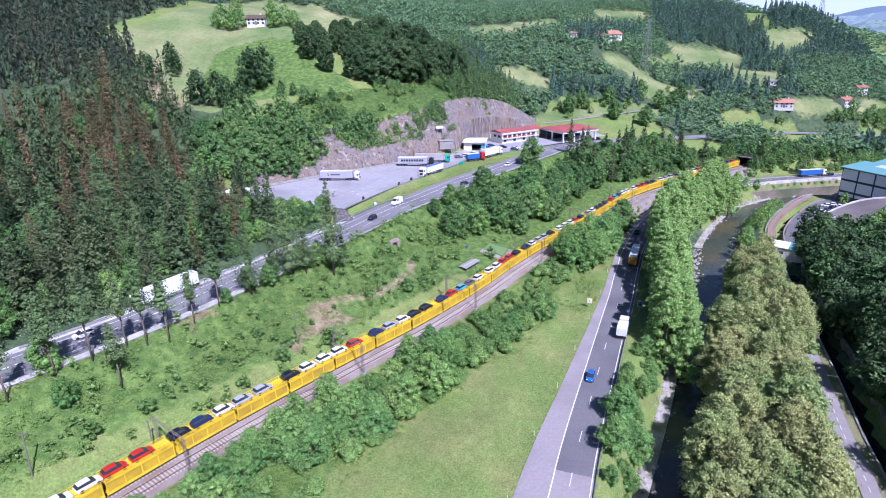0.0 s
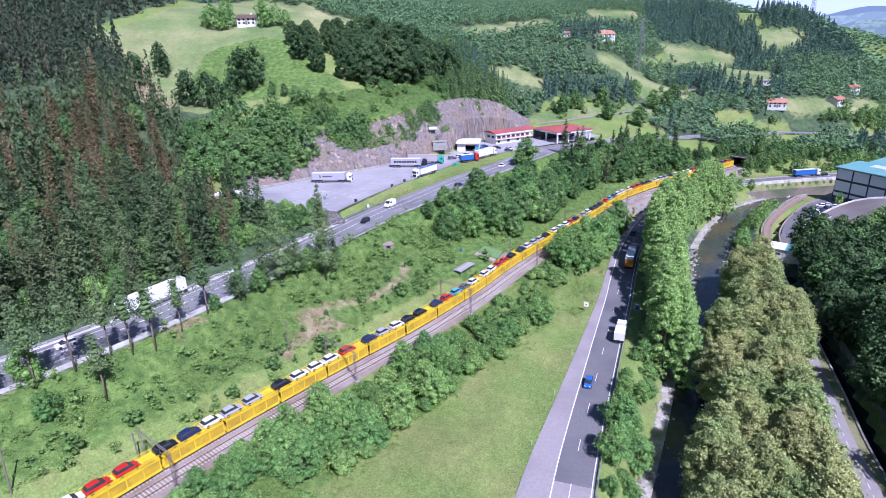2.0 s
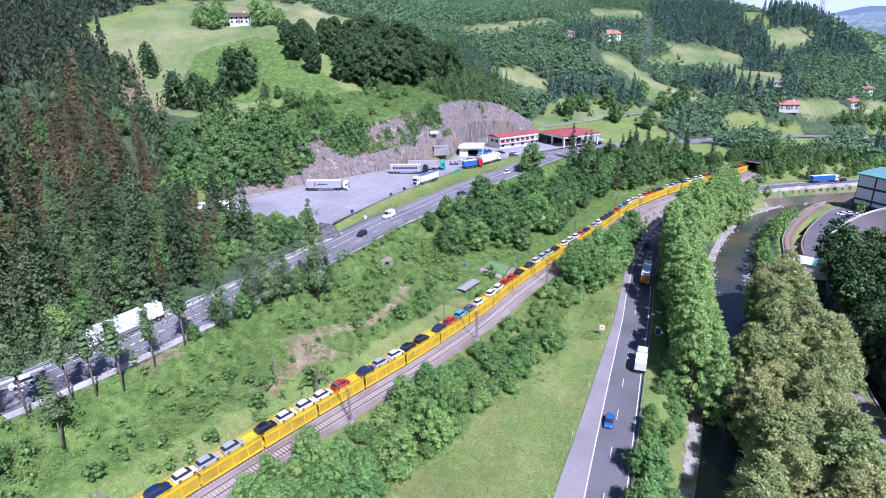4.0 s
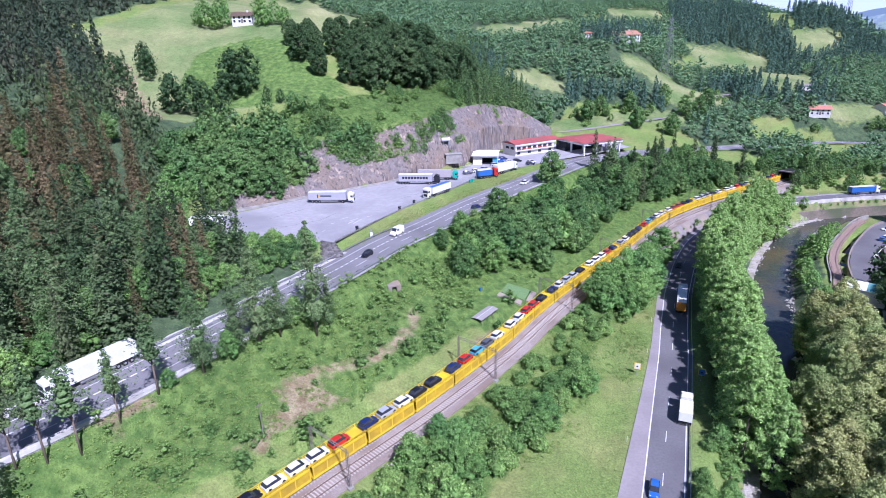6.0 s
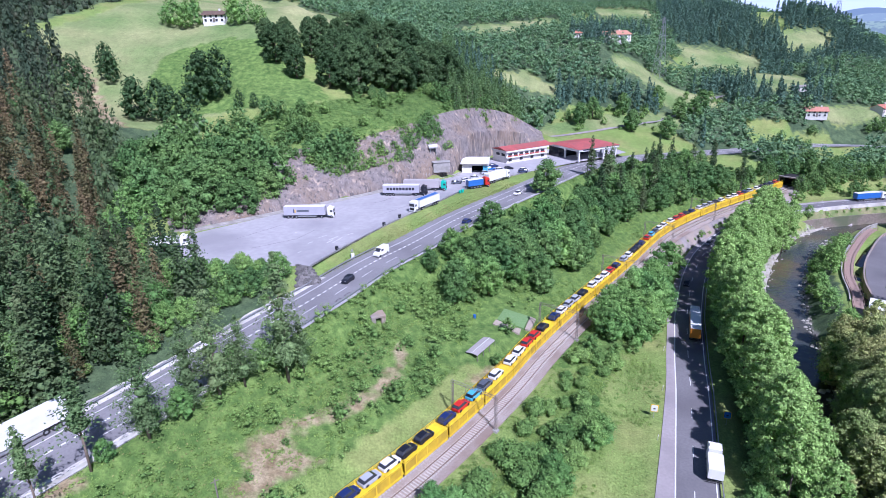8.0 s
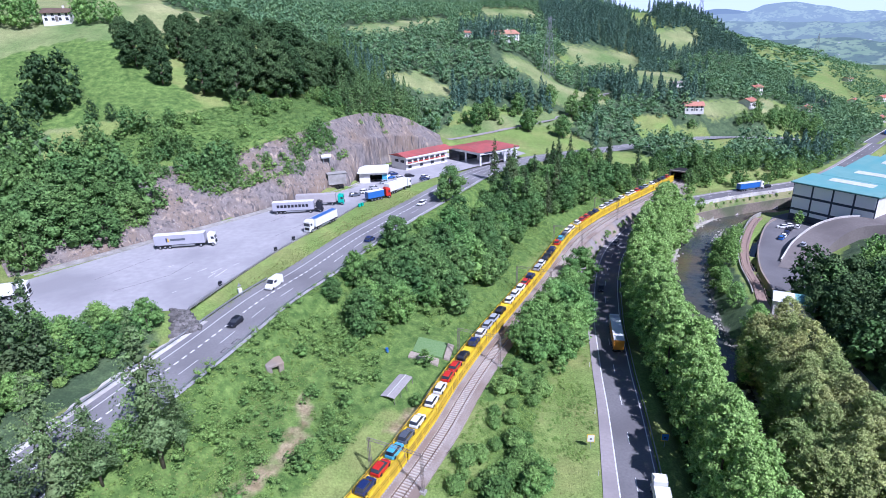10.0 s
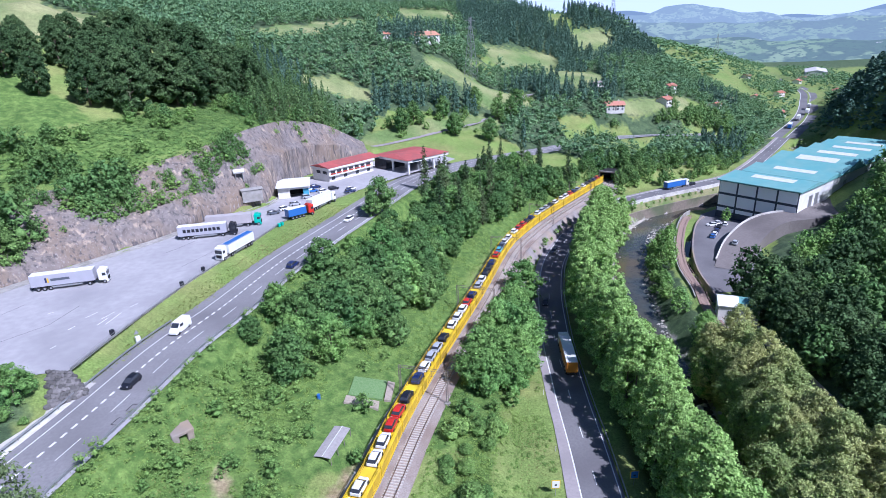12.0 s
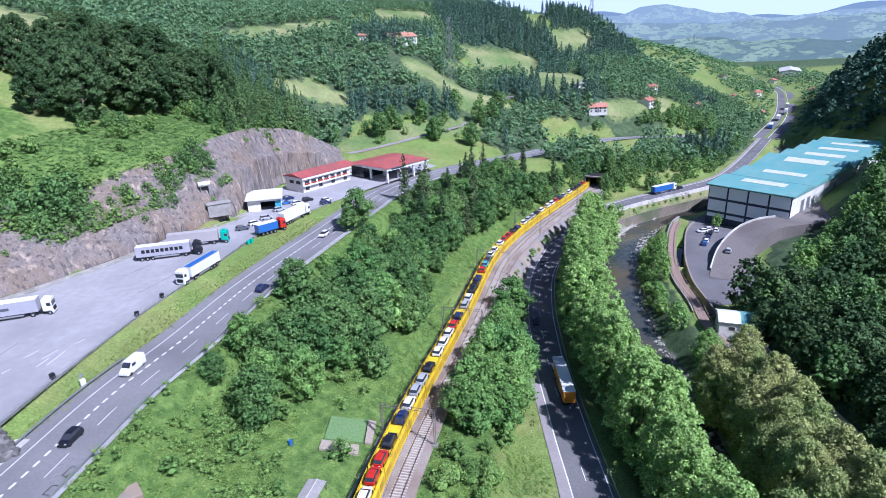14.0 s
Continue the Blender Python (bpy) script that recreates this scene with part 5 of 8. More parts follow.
class Species:
    """A few model trees of a kind, which are set out and copied."""

    def __init__(self, name, label, category, group, models):
        self.name, self.label, self.category, self.group, self.models = name, label, category, group, models
        self.first, self.count, self.cap, self.extra = [None] * len(models), 0, 215, []

    def plant(self, x, y, size=1.0, wide=None, z=None):
        self.count += 1
        if self.count > self.cap:
            self.extra.append((x, y, size, float(ground(x, y)) if z is None else z))
            return None
        i = int(rng.integers(len(self.models)))
        wide = size * rng.uniform(0.88, 1.12) if wide is None else wide
        z = float(ground(x, y)) if z is None else z
        m = Matrix.Translation((x, y, z)) @ Matrix.Rotation(rng.uniform(0, 6.28), 4, "Z") @ Matrix.Diagonal((wide, wide, size, 1))
        if self.first[i] is None:
            ob = thing(self.name, self.label, self.category, None, None, self.group)
            trunk, crown = self.models[i]
            part("trunk", trunk, ob)
            part("crown", crown, ob)
            ob.matrix_world = m
            self.first[i] = ob
            return ob
        src = self.first[i]
        keep = src.matrix_basis.copy()
        src.matrix_basis = Matrix.Identity(4)
        ob = copy_thing(src, m)
        src.matrix_basis = keep
        return ob


def scatter(poly, spacing, jitter=0.42):
    xs, ys = [p[0] for p in poly], [p[1] for p in poly]
    gx, gy = np.meshgrid(np.arange(min(xs), max(xs), spacing), np.arange(min(ys), max(ys), spacing))
    gx = gx + (np.arange(gx.shape[0]) % 2)[:, None] * spacing / 2
    x = gx.ravel() + rng.uniform(-jitter, jitter, gx.size) * spacing
    y = gy.ravel() + rng.uniform(-jitter, jitter, gx.size) * spacing
    k = inside(x, y, poly)
    return x[k], y[k]


def away(x, y, line, lo, hi):
    """Keeps points not between lo and hi metres to the right of a line."""
    d, _ = near_line(x, y, line)
    side = sideways(line)
    near = np.array([np.argmin((line[:, 0] - a) ** 2 + (line[:, 1] - b) ** 2) for a, b in zip(x, y)], int)
    if len(near) == 0:
        return np.ones(0, bool)
    s = (x - line[near, 0]) * side[near, 0] + (y - line[near, 1]) * side[near, 1]
    s = np.sign(s) * d
    return (s < lo) | (s > hi)


def clear(x, y, m=2.0):
    k = away(x, y, road, -7 - m, 4.5 + m) & away(x, y, rail, -5.5 - m, 5.5 + m) & away(x, y, high_road, -6.5 - m, 7.5 + m) & away(x, y, river, -6, 6)
    k &= away(x, y, cycle, -2.5 - m * 0.6, 2.5 + m * 0.6) & away(x, y, lane, -3 - m, 3 + m) & ~inside(x, y, LOT) & ~inside(x, y, YARD) & away(x, y, road_far, -12, 12)
    return k


def wood_stuff(name, x, y, h, r, n, size, material, label, conifer=0.0, kinds=6, z=None, lobes=4, sub=2, core=0.6):
    """Many trees or shrubs as one mass of leaf clumps."""
    V, F, o = [], [], 0
    forms = []
    for i in range(kinds):
        if conifer > i / kinds:
            forms.append(pine_arrays(16.0, 6.4, n, 0.06, 0.3, size, 1, 0.3))
        else:
            forms.append(crown_arrays(16.0, 6.4, n, 0.02, lobes, size, sub, 1.2, 0.4, core))
    z = ground(x, y) if z is None else z
    for i in range(len(x)):
        j = int(rng.integers(kinds))
        v, f = forms[j]
        a = rng.uniform(0, 6.28)
        c, s = math.cos(a), math.sin(a)
        kr = r[i] / 6.4
        k = h[i] / 16.0
        V.append(np.stack([(v[:, 0] * c - v[:, 1] * s) * kr + x[i], (v[:, 0] * s + v[:, 1] * c) * kr + y[i], v[:, 2] * k + z[i]], 1))
        F.append(f + o)
        o += len(v)
    return tagged(new(name, fast_mesh(name, np.vstack(V), np.vstack(F), material, True)), label, "woodland", "", "stuff")


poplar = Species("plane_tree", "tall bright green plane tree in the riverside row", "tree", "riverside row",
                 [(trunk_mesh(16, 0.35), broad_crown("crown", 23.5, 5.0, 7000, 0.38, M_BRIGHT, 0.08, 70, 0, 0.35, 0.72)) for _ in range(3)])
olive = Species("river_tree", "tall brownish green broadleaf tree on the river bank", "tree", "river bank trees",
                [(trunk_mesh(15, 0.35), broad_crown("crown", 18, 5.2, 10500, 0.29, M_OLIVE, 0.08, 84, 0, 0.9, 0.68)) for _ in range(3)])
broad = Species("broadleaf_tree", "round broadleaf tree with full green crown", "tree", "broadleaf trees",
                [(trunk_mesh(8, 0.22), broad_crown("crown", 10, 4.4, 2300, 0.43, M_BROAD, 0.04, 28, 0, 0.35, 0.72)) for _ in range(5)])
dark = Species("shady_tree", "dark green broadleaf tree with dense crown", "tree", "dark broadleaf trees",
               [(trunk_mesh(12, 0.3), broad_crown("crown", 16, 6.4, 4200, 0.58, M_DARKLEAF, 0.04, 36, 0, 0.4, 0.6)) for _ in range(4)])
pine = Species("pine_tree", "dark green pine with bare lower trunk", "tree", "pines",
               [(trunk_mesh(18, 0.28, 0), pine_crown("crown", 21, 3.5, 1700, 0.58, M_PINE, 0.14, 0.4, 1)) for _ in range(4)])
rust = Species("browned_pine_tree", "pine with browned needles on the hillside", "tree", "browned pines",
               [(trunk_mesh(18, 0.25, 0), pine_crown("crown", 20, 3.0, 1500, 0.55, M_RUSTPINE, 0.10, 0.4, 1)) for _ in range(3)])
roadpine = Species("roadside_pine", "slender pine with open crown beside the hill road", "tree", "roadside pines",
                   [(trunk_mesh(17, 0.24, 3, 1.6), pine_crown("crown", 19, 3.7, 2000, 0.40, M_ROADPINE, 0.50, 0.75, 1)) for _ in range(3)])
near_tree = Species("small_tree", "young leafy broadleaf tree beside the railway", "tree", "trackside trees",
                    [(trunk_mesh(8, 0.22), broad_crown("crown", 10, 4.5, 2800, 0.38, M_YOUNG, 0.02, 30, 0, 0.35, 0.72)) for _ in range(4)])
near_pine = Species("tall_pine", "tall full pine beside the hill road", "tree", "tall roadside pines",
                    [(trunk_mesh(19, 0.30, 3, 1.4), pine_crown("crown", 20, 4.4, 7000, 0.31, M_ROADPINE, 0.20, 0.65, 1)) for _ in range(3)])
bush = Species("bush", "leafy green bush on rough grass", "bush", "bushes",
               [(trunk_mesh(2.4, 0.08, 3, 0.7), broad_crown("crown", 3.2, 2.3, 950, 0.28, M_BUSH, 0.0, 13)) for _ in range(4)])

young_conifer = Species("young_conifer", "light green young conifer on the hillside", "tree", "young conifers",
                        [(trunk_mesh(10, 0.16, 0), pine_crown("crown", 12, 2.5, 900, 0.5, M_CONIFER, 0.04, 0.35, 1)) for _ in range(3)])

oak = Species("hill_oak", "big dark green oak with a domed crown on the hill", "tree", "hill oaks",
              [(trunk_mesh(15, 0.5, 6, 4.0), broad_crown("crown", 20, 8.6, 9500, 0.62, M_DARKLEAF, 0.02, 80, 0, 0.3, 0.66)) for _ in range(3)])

near_tree.cap, dark.cap, bush.cap, broad.cap, pine.cap = 260, 100, 140, 220, 170
young_conifer.cap, rust.cap = 40, 160
# the row between road and river
row = curve([(55, 124, 0), (59.5, 136, 0), (64, 151, 0), (69, 168, 0), (74, 184, 0), (82.5, 204, 0), (92, 219, 0), (105, 237, 0), (119, 253, 0), (136, 268, 0)], 5.2)
for i, (x, y, _) in enumerate(row):
    for o in (-2.2, 2.6):
        s = sideways(row)[i]
        poplar.plant(x + s[0] * o + rng.uniform(-0.8, 0.8), y + s[1] * o + rng.uniform(-1, 1), rng.uniform(0.86, 1.08) * (0.9 if y > 235 else 1.0))
# both river banks
x, y = scatter([(20, 40), (62, 52), (86, 105), (97, 130), (108, 150), (116, 168), (118, 190), (112, 196), (96, 178), (80, 153), (64, 126), (50, 98), (38, 74)], 4.3)
k = (away(x, y, cycle, -9.0, 200) | ((y > 118) & away(x, y, cycle, -5.5, 200))) & away(x, y, river, -30, 4.2) & (y < 176)
for a, b in zip(x[k], y[k]):
    olive.plant(a, b, rng.uniform(0.90, 1.08))
for a, b, s in ((72, 107, 1.4), (69, 101, 1.1), (64, 95, 0.9), (101, 178, 1.1), (106, 186, 0.9), (94, 171, 1.2)):
    near_tree.plant(a, b, s)
# bushes on the road's bank above the river
x, y = scatter([(8, 28), (28, 82), (42, 118), (50, 132), (55, 130), (43, 106), (31, 78), (12, 36)], 3.0)
k = clear(x, y, 0.2)
for a, b in zip(x[k], y[k]):
    (near_tree if rng.uniform() < 0.5 else bush).plant(a, b, rng.uniform(0.35, 0.6) if rng.uniform() < 0.7 else 0.85)
# dark slope beyond the cycle path
for o in (11.0, 15.5, 20.5):
    for q in shifted(cycle, o)[::6]:
        if q[1] < 200:
            dark.plant(q[0] + rng.uniform(-1, 1), q[1] + rng.uniform(-2, 2), rng.uniform(0.5, 0.8) if o < 12 else rng.uniform(0.8, 1.05))
x, y = scatter([(70, 40), (84, 92), (98, 126), (112, 160), (124, 190), (133, 200), (160, 196), (190, 208), (220, 226), (262, 244), (290, 200), (250, 40)], 8.0)
k = clear(x, y, 1.5)
for a, b in zip(x[k], y[k]):
    if a < 185:
        # half take the lighter leaf colour, standing in for lit crowns
        if rng.uniform() < 0.5:
            broad.extra.append((a, b, rng.uniform(0.9, 1.5), float(ground(a, b))))
        else:
            dark.plant(a, b, rng.uniform(0.75, 1.15))
sel = k & (x >= 185)
wood_stuff("mixed_wood", x[sel], y[sel], rng.uniform(12, 18, sel.sum()), rng.uniform(5.5, 7.5, sel.sum()), 220, 1.0, M_BROAD, "broadleaf wood on the steep slope", 0.0, 6, None, 10)
# hollow between lorry park and hill road
x, y = scatter([(-40, 186), (-39, 179), (-50, 160), (-60, 145), (-70, 132), (-82, 148), (-82, 178), (-68, 184), (-50, 186.5)], 3.6)
k = clear(x, y, 0.6)
for a, b in zip(x[k], y[k]):
    (near_tree if rng.uniform() < 0.6 else bush).plant(a, b, rng.uniform(0.4, 0.75) if rng.uniform() < 0.8 else 1.0)
# trees beside the factory ramp, in the brighter young-leaf colour to look sunlit
x, y = scatter([(152, 200), (164, 208), (182, 218), (204, 222), (228, 226), (264, 238), (300, 252), (300, 230), (240, 206), (190, 192), (160, 188)], 5.4)
k = clear(x, y, 0.0)
for a, b in zip(x[k], y[k]):
    near_tree.extra.append((a, b, rng.uniform(0.75, 1.25), float(ground(a, b))))
# trees and bushes between railway and lower road
x, y = scatter([(-120, 5), (-75, 50), (-46, 78), (-22, 106), (-5, 127), (11, 150), (24, 166), (36, 182), (46, 178), (40, 166), (32, 150), (19, 126), (3, 111), (-12, 92), (-24, 74), (-60, 30)], 4.0)
k = clear(x, y, 0.4) & away(x, y, rail, -60, 7.5)
for a, b in zip(x[k], y[k]):
    q = noise.noise(Vector((a / 14, b / 14, 21))) + rng.uniform(-0.25, 0.25)
    if b > 142 and a < 50:
        if q > -0.2:
            bush.plant(a, b, rng.uniform(0.6, 1.4))
    elif q > -0.02:
        near_tree.plant(a, b, rng.uniform(0.5, 0.85))
    elif q > -0.35:
        bush.plant(a, b, rng.uniform(0.8, 1.6))
x, y = scatter([(36, 176), (45, 177), (56, 188), (66, 208), (72, 222), (64, 216), (52, 200), (42, 186)], 4.0)
k = clear(x, y, 0.3)
for a, b in zip(x[k], y[k]):
    near_tree.plant(a, b, rng.uniform(0.95, 1.35))
# wood between railway and hill road
x, y = scatter([(-14, 192), (-2, 176), (6, 184), (18, 196), (30, 200), (50, 222), (74, 250), (100, 274), (130, 298), (150, 316), (140, 330), (110, 330), (80, 310), (56, 290), (36, 266), (10, 236), (-6, 208)], 5.4)
k = clear(x, y, 0.3) & ~inside(x, y, [(2, 160), (24, 178), (28, 196), (12, 196)]) & away(x, y, rail, -12, 3) & away(x, y, high_road, -3, 12.5) & ~inside(x, y, [(-4, 156), (14, 156), (30, 186), (26, 198), (6, 194), (0, 176)])
for a, b in zip(x[k], y[k]):
    q = noise.noise(Vector((a / 13, b / 13, 41)))
    if q < -0.26:
        continue
    if b > 262 and rng.uniform() < 0.42:
        pine.plant(a, b, rng.uniform(0.55, 0.95))
    elif q > 0.12 and rng.uniform() < 0.4:
        broad.plant(a, b, rng.uniform(0.9, 1.3))
    else:
        (near_tree if rng.uniform() < 0.25 else broad).plant(a, b, rng.uniform(0.45, 1.0) if rng.uniform() < 0.6 else rng.uniform(1.0, 1.5))
# tree on the verge before the station, and tall pines above the hill road
broad.plant(40.0, 265.0, 1.25)
broad.plant(36.5, 262.0, 0.8)
for a, b, h in ((-84, 137, 24), (-75, 131, 20), (-75, 143, 23), (-67, 150, 19), (-69, 161, 20), (-96, 155, 25), (-72, 138, 16), (-82, 124, 22), (-84, 146, 24), (-62, 160, 15), (-88, 118, 22), (-94, 128, 24), (-96, 108, 20), (-90, 166, 24), (-78, 170, 20)):
    near_pine.plant(a, b, h / 20)
# shrubs round the lane behind the station
x, y = scatter([(60, 352), (110, 362), (150, 385), (175, 425), (215, 462), (190, 462), (150, 432), (120, 412), (70, 398), (48, 402), (52, 384), (70, 380), (62, 372)], 4.4)
k = clear(x, y, -0.5)
for a, b in zip(x[k], y[k]):
    if noise.noise(Vector((a / 12, b / 12, 61))) + rng.uniform(-0.2, 0.2) > 0.18:
        (broad if rng.uniform() < 0.25 else bush).plant(a, b, rng.uniform(0.5, 0.9) if rng.uniform() < 0.5 else 1.3)
# pines beside the hill road
for a, b, h in ((-32, 147, 26), (-41, 137, 21), (-44, 133, 17), (-30, 151, 12), (-48, 126, 18), (-38, 141, 14)):
    near_pine.plant(a, b, h / 20)
for a, b, h in ((-53, 119, 16), (-59, 106, 17), (-62, 103, 18), (-65, 101, 16), (-69, 96, 18), (-64, 95, 14), (-77, 84, 15), (-56, 112, 14), (-73, 91, 17), (-80, 78, 16)):
    roadpine.plant(a, b, h / 19)
for a, b, h in ((-40, 142, 7), (-36, 146, 6), (-75, 92, 8), (-79, 80, 7), (-70, 88, 6), (-49, 128, 5), (-34, 149, 5), (-45, 131, 6), (-52, 121, 4), (-84, 72, 8), (-88, 66, 9)):
    near_tree.plant(a, b, h / 10)
# scrub field between hill road and railway
for a, b, r in ((-29, 122, 3.4), (-38, 113, 2.6), (-12, 149, 3.2), (-7, 160, 2.0), (-22, 142, 2.2), (-16, 155, 1.9), (-30, 134, 1.1), (-27, 142, 1.2), (-4, 164, 2.4), (-10, 166, 2.2), (14, 178, 3.0), (10, 166, 2.2), (-44, 104, 2.2),
                (-58, 92, 2.4), (-50, 108, 1.6), (-64, 84, 2.6), (-18, 166, 2.2), (-22, 162, 1.6), (3, 172, 2.0), (6, 190, 2.6), (-2, 182, 2.8), (-12, 178, 2.4), (-45, 118, 1.6), (-34, 126, 1.2)):
    bush.plant(a, b, r / 2.3)
for a, b, h in ((176, 329, 9), (181, 324, 10), (184, 331, 11), (172, 333, 9), (164, 331, 8), (158, 326, 7), (186, 318, 8), (180, 313, 7), (190, 324, 10), (150, 322, 7), (172, 319, 5), (168, 325, 6), (175, 314, 5), (163, 322, 5), (171, 328, 8)):
    broad.plant(a, b, h / 10)
# verge trees between lorry park and hill road
for a, b, h in ((-46, 175, 7), (-50, 172, 9), (-54, 168, 8), (-46, 184, 5), (-52, 182, 6), (-44, 180, 5), (-58, 164, 7), (-60, 172, 6), (-64, 158, 9), (-66, 150, 8), (-72, 142, 8), (-78, 132, 9), (-82, 122, 8)):
    broad.plant(a, b, h / 10)
x, y = scatter([(-160, 20), (-116, 72), (-100, 104), (-84, 138), (-88, 165), (-74, 180), (-58, 176), (-52, 166), (-58, 150), (-67, 132), (-80, 112), (-94, 94), (-120, 62), (-145, 20)], 4.6)
k = clear(x, y, 1.2)
for a, b in zip(x[k], y[k]):
    q = rng.uniform()
    if q < 0.26:
        near_tree.plant(a, b, rng.uniform(0.5, 1.0))
    elif q < 0.40:
        bush.plant(a, b, rng.uniform(0.9, 1.6))
    elif q < 0.55:
        rust.plant(a, b, rng.uniform(0.6, 0.9))
    else:
        pine.plant(a, b, rng.uniform(0.7, 1.15))
# conifers and broadleaf trees on the near hillside
x, y = scatter([(-170, 70), (-108, 72), (-96, 104), (-80, 138), (-84, 160), (-80, 178), (-92, 198), (-96, 226), (-108, 248), (-128, 270), (-150, 262), (-160, 180)], 6.6)
k = clear(x, y, 1.0)
for a, b in zip(x[k], y[k]):
    q = noise.noise(Vector((a / 38, b / 38, 5)))
    if b < 150 and q > 0.25:
        broad.plant(a, b, rng.uniform(0.8, 1.25))
    elif rng.uniform() < 0.12:
        broad.plant(a, b, rng.uniform(0.7, 1.1))
    elif rng.uniform() < 0.30 + 0.4 * q + 0.55 * math.exp(-((a + 108) ** 2 + (b - 185) ** 2) / 1400):
        rust.plant(a, b, rng.uniform(0.6, 1.05))
    else:
        pine.plant(a, b, rng.uniform(0.6, 1.25))
for a, b, s in ((-93, 208, 0.9), (-95, 216, 1.0), (-90, 216, 0.8), (-96, 226, 1.1), (-88, 224, 0.9), (-86, 207, 0.7), (-87, 198, 0.9), (-80, 190, 0.8), (-76, 183, 0.7), (-91, 201, 1.0)):
    near_tree.plant(a, b, s)
# broadleaf clump at the end of the rock face
x, y = scatter([(-98, 226), (-84, 222), (-62, 240), (-56, 250), (-66, 262), (-90, 262), (-104, 246)], 6.0)
for a, b in zip(x, y):
    broad.plant(a, b, rng.uniform(1.2, 1.8))
# single trees and clumps on the grassy hill
for a, b, h in ((-94, 294, 21), (-90, 299, 19), (-98, 298, 18), (-117, 282, 17), (-110, 284, 16), (-121, 287, 16), (-104, 280, 15), (-98, 281, 14), (-143, 315, 13), (-139, 309, 14), (-147, 300, 14), (-152, 304, 12), (-80, 290, 7), (-74, 289, 6)):
    dark.plant(a, b, h / 16)
for a, b, h in ((-128, 358, 14), (-122, 356, 12), (-119, 360, 11), (-98, 358, 13), (-92, 360, 12), (-86, 357, 10), (-133, 360, 9), (-103, 372, 12), (-124, 372, 13)):
    near_tree.plant(a, b, h / 10)
x, y = scatter([(-86, 345), (-76, 326), (-68, 316), (-54, 309), (-42, 306), (-26, 320), (-14, 326), (6, 346), (16, 380), (-10, 388), (-42, 372), (-72, 346)], 10.5)
for a, b in zip(x, y):
    oak.plant(a, b, rng.uniform(0.75, 1.15) * (0.72 if a < -44 else 1.0))
# growth on and above the rock face
for i in range(2, 160, 2):
    for v in (0.3, 0.45, 0.6, 0.72, 0.84, 0.95):
        q = noise.noise(Vector((i / 11, v * 3.0, 8))) + rng.uniform(-0.22, 0.22) + (v - 0.62) * 0.9 - (0.55 if i > 100 else 0.0)
        if q > -0.06:
            c = cliff_point(i, v)
            bush.plant(c[0], c[1] + 0.8, rng.uniform(0.55, 1.3) * (1.25 if q > 0.35 else 0.8), None, c[2] - 0.7)
x, y = scatter([(-104, 246), (-72, 262), (-44, 278), (-22, 291), (-6, 303), (6, 320), (18, 338), (36, 354), (52, 364), (44, 380), (20, 366), (2, 346), (-26, 318), (-42, 304), (-50, 294), (-72, 282), (-88, 272)], 3.6)
for a, b in zip(x, y):
    q = noise.noise(Vector((a / 16, b / 16, 33))) + rng.uniform(-0.3, 0.3)
    if q > 0.36:
        broad.plant(a, b, rng.uniform(0.5, 1.0))
    elif q > 0.08:
        bush.plant(a, b, rng.uniform(0.7, 1.5))
for a, b, s, z0 in ((-47, 270, 1.3, 28), (-43, 266, 1.2, 24), (-40, 272, 1.4, 30), (-36, 276, 1.2, 32), (-46, 265, 1.0, 25), (-37, 268, 1.1, 26), (-34, 270, 0.8, 27), (-39, 265, 0.7, 23), (-49, 274, 0.9, 33), (-12, 289, 0.8, 31), (-8, 294, 0.9, 35), (-5, 299, 0.9, 38), (-14, 284, 0.6, 26), (-16, 290, 0.7, 33),
                    (-62, 254, 0.8, 28), (-67, 258, 0.9, 31), (-72, 252, 0.8, 27), (-58, 262, 0.8, 33)):
    broad.plant(a, b, s, None, z0)
x, y = scatter([(6, 440), (24, 440), (42, 412), (52, 392), (44, 362), (26, 342), (6, 322), (2, 350)], 4.4)
for a, b in zip(x, y):
    young_conifer.plant(a, b, rng.uniform(0.8, 1.4))
for i in range(22, 100, 5):
    for v in (0.45, 0.68, 0.86):
        if noise.noise(Vector((i / 14, v * 4.0, 28))) + rng.uniform(-0.2, 0.2) > -0.02:
            c = cliff_point(i, v)
            broad.plant(c[0], c[1] + 0.6, rng.uniform(0.35, 0.7), None, c[2] - 0.9)
# big bushes rooted in the rock
for a, b, z0, s in ((-43, 273, 31, 1.0), (-39, 271, 29, 0.9), (-46, 270, 29, 0.8), (-41, 268, 26, 0.7), (-36, 274, 31, 0.8), (-48, 275, 33, 0.9), (-20, 277, 23, 0.55), (-22, 279, 26, 0.5), (-66, 265, 35, 0.7), (-59, 268, 36, 0.8), (-72, 262, 33, 0.7), (-27, 283, 31, 0.6), (-54, 266, 33, 0.5), (-80, 252, 28, 0.9), (-75, 248, 26, 0.6)):
    broad.plant(a, b, s, None, z0)
# slope between hill road, tunnel and the far bend
x, y = scatter([(98, 288), (128, 306), (152, 322), (168, 332), (190, 340), (250, 352), (312, 384), (332, 376), (270, 334), (238, 318), (196, 309), (168, 305), (150, 300), (132, 292)], 4.4)
k = clear(x, y, 0.5)
for a, b in zip(x[k], y[k]):
    q = rng.uniform()
    if q < 0.35:
        broad.plant(a, b, rng.uniform(0.5, 0.9))
    elif q < 0.85:
        bush.plant(a, b, rng.uniform(0.9, 1.6))
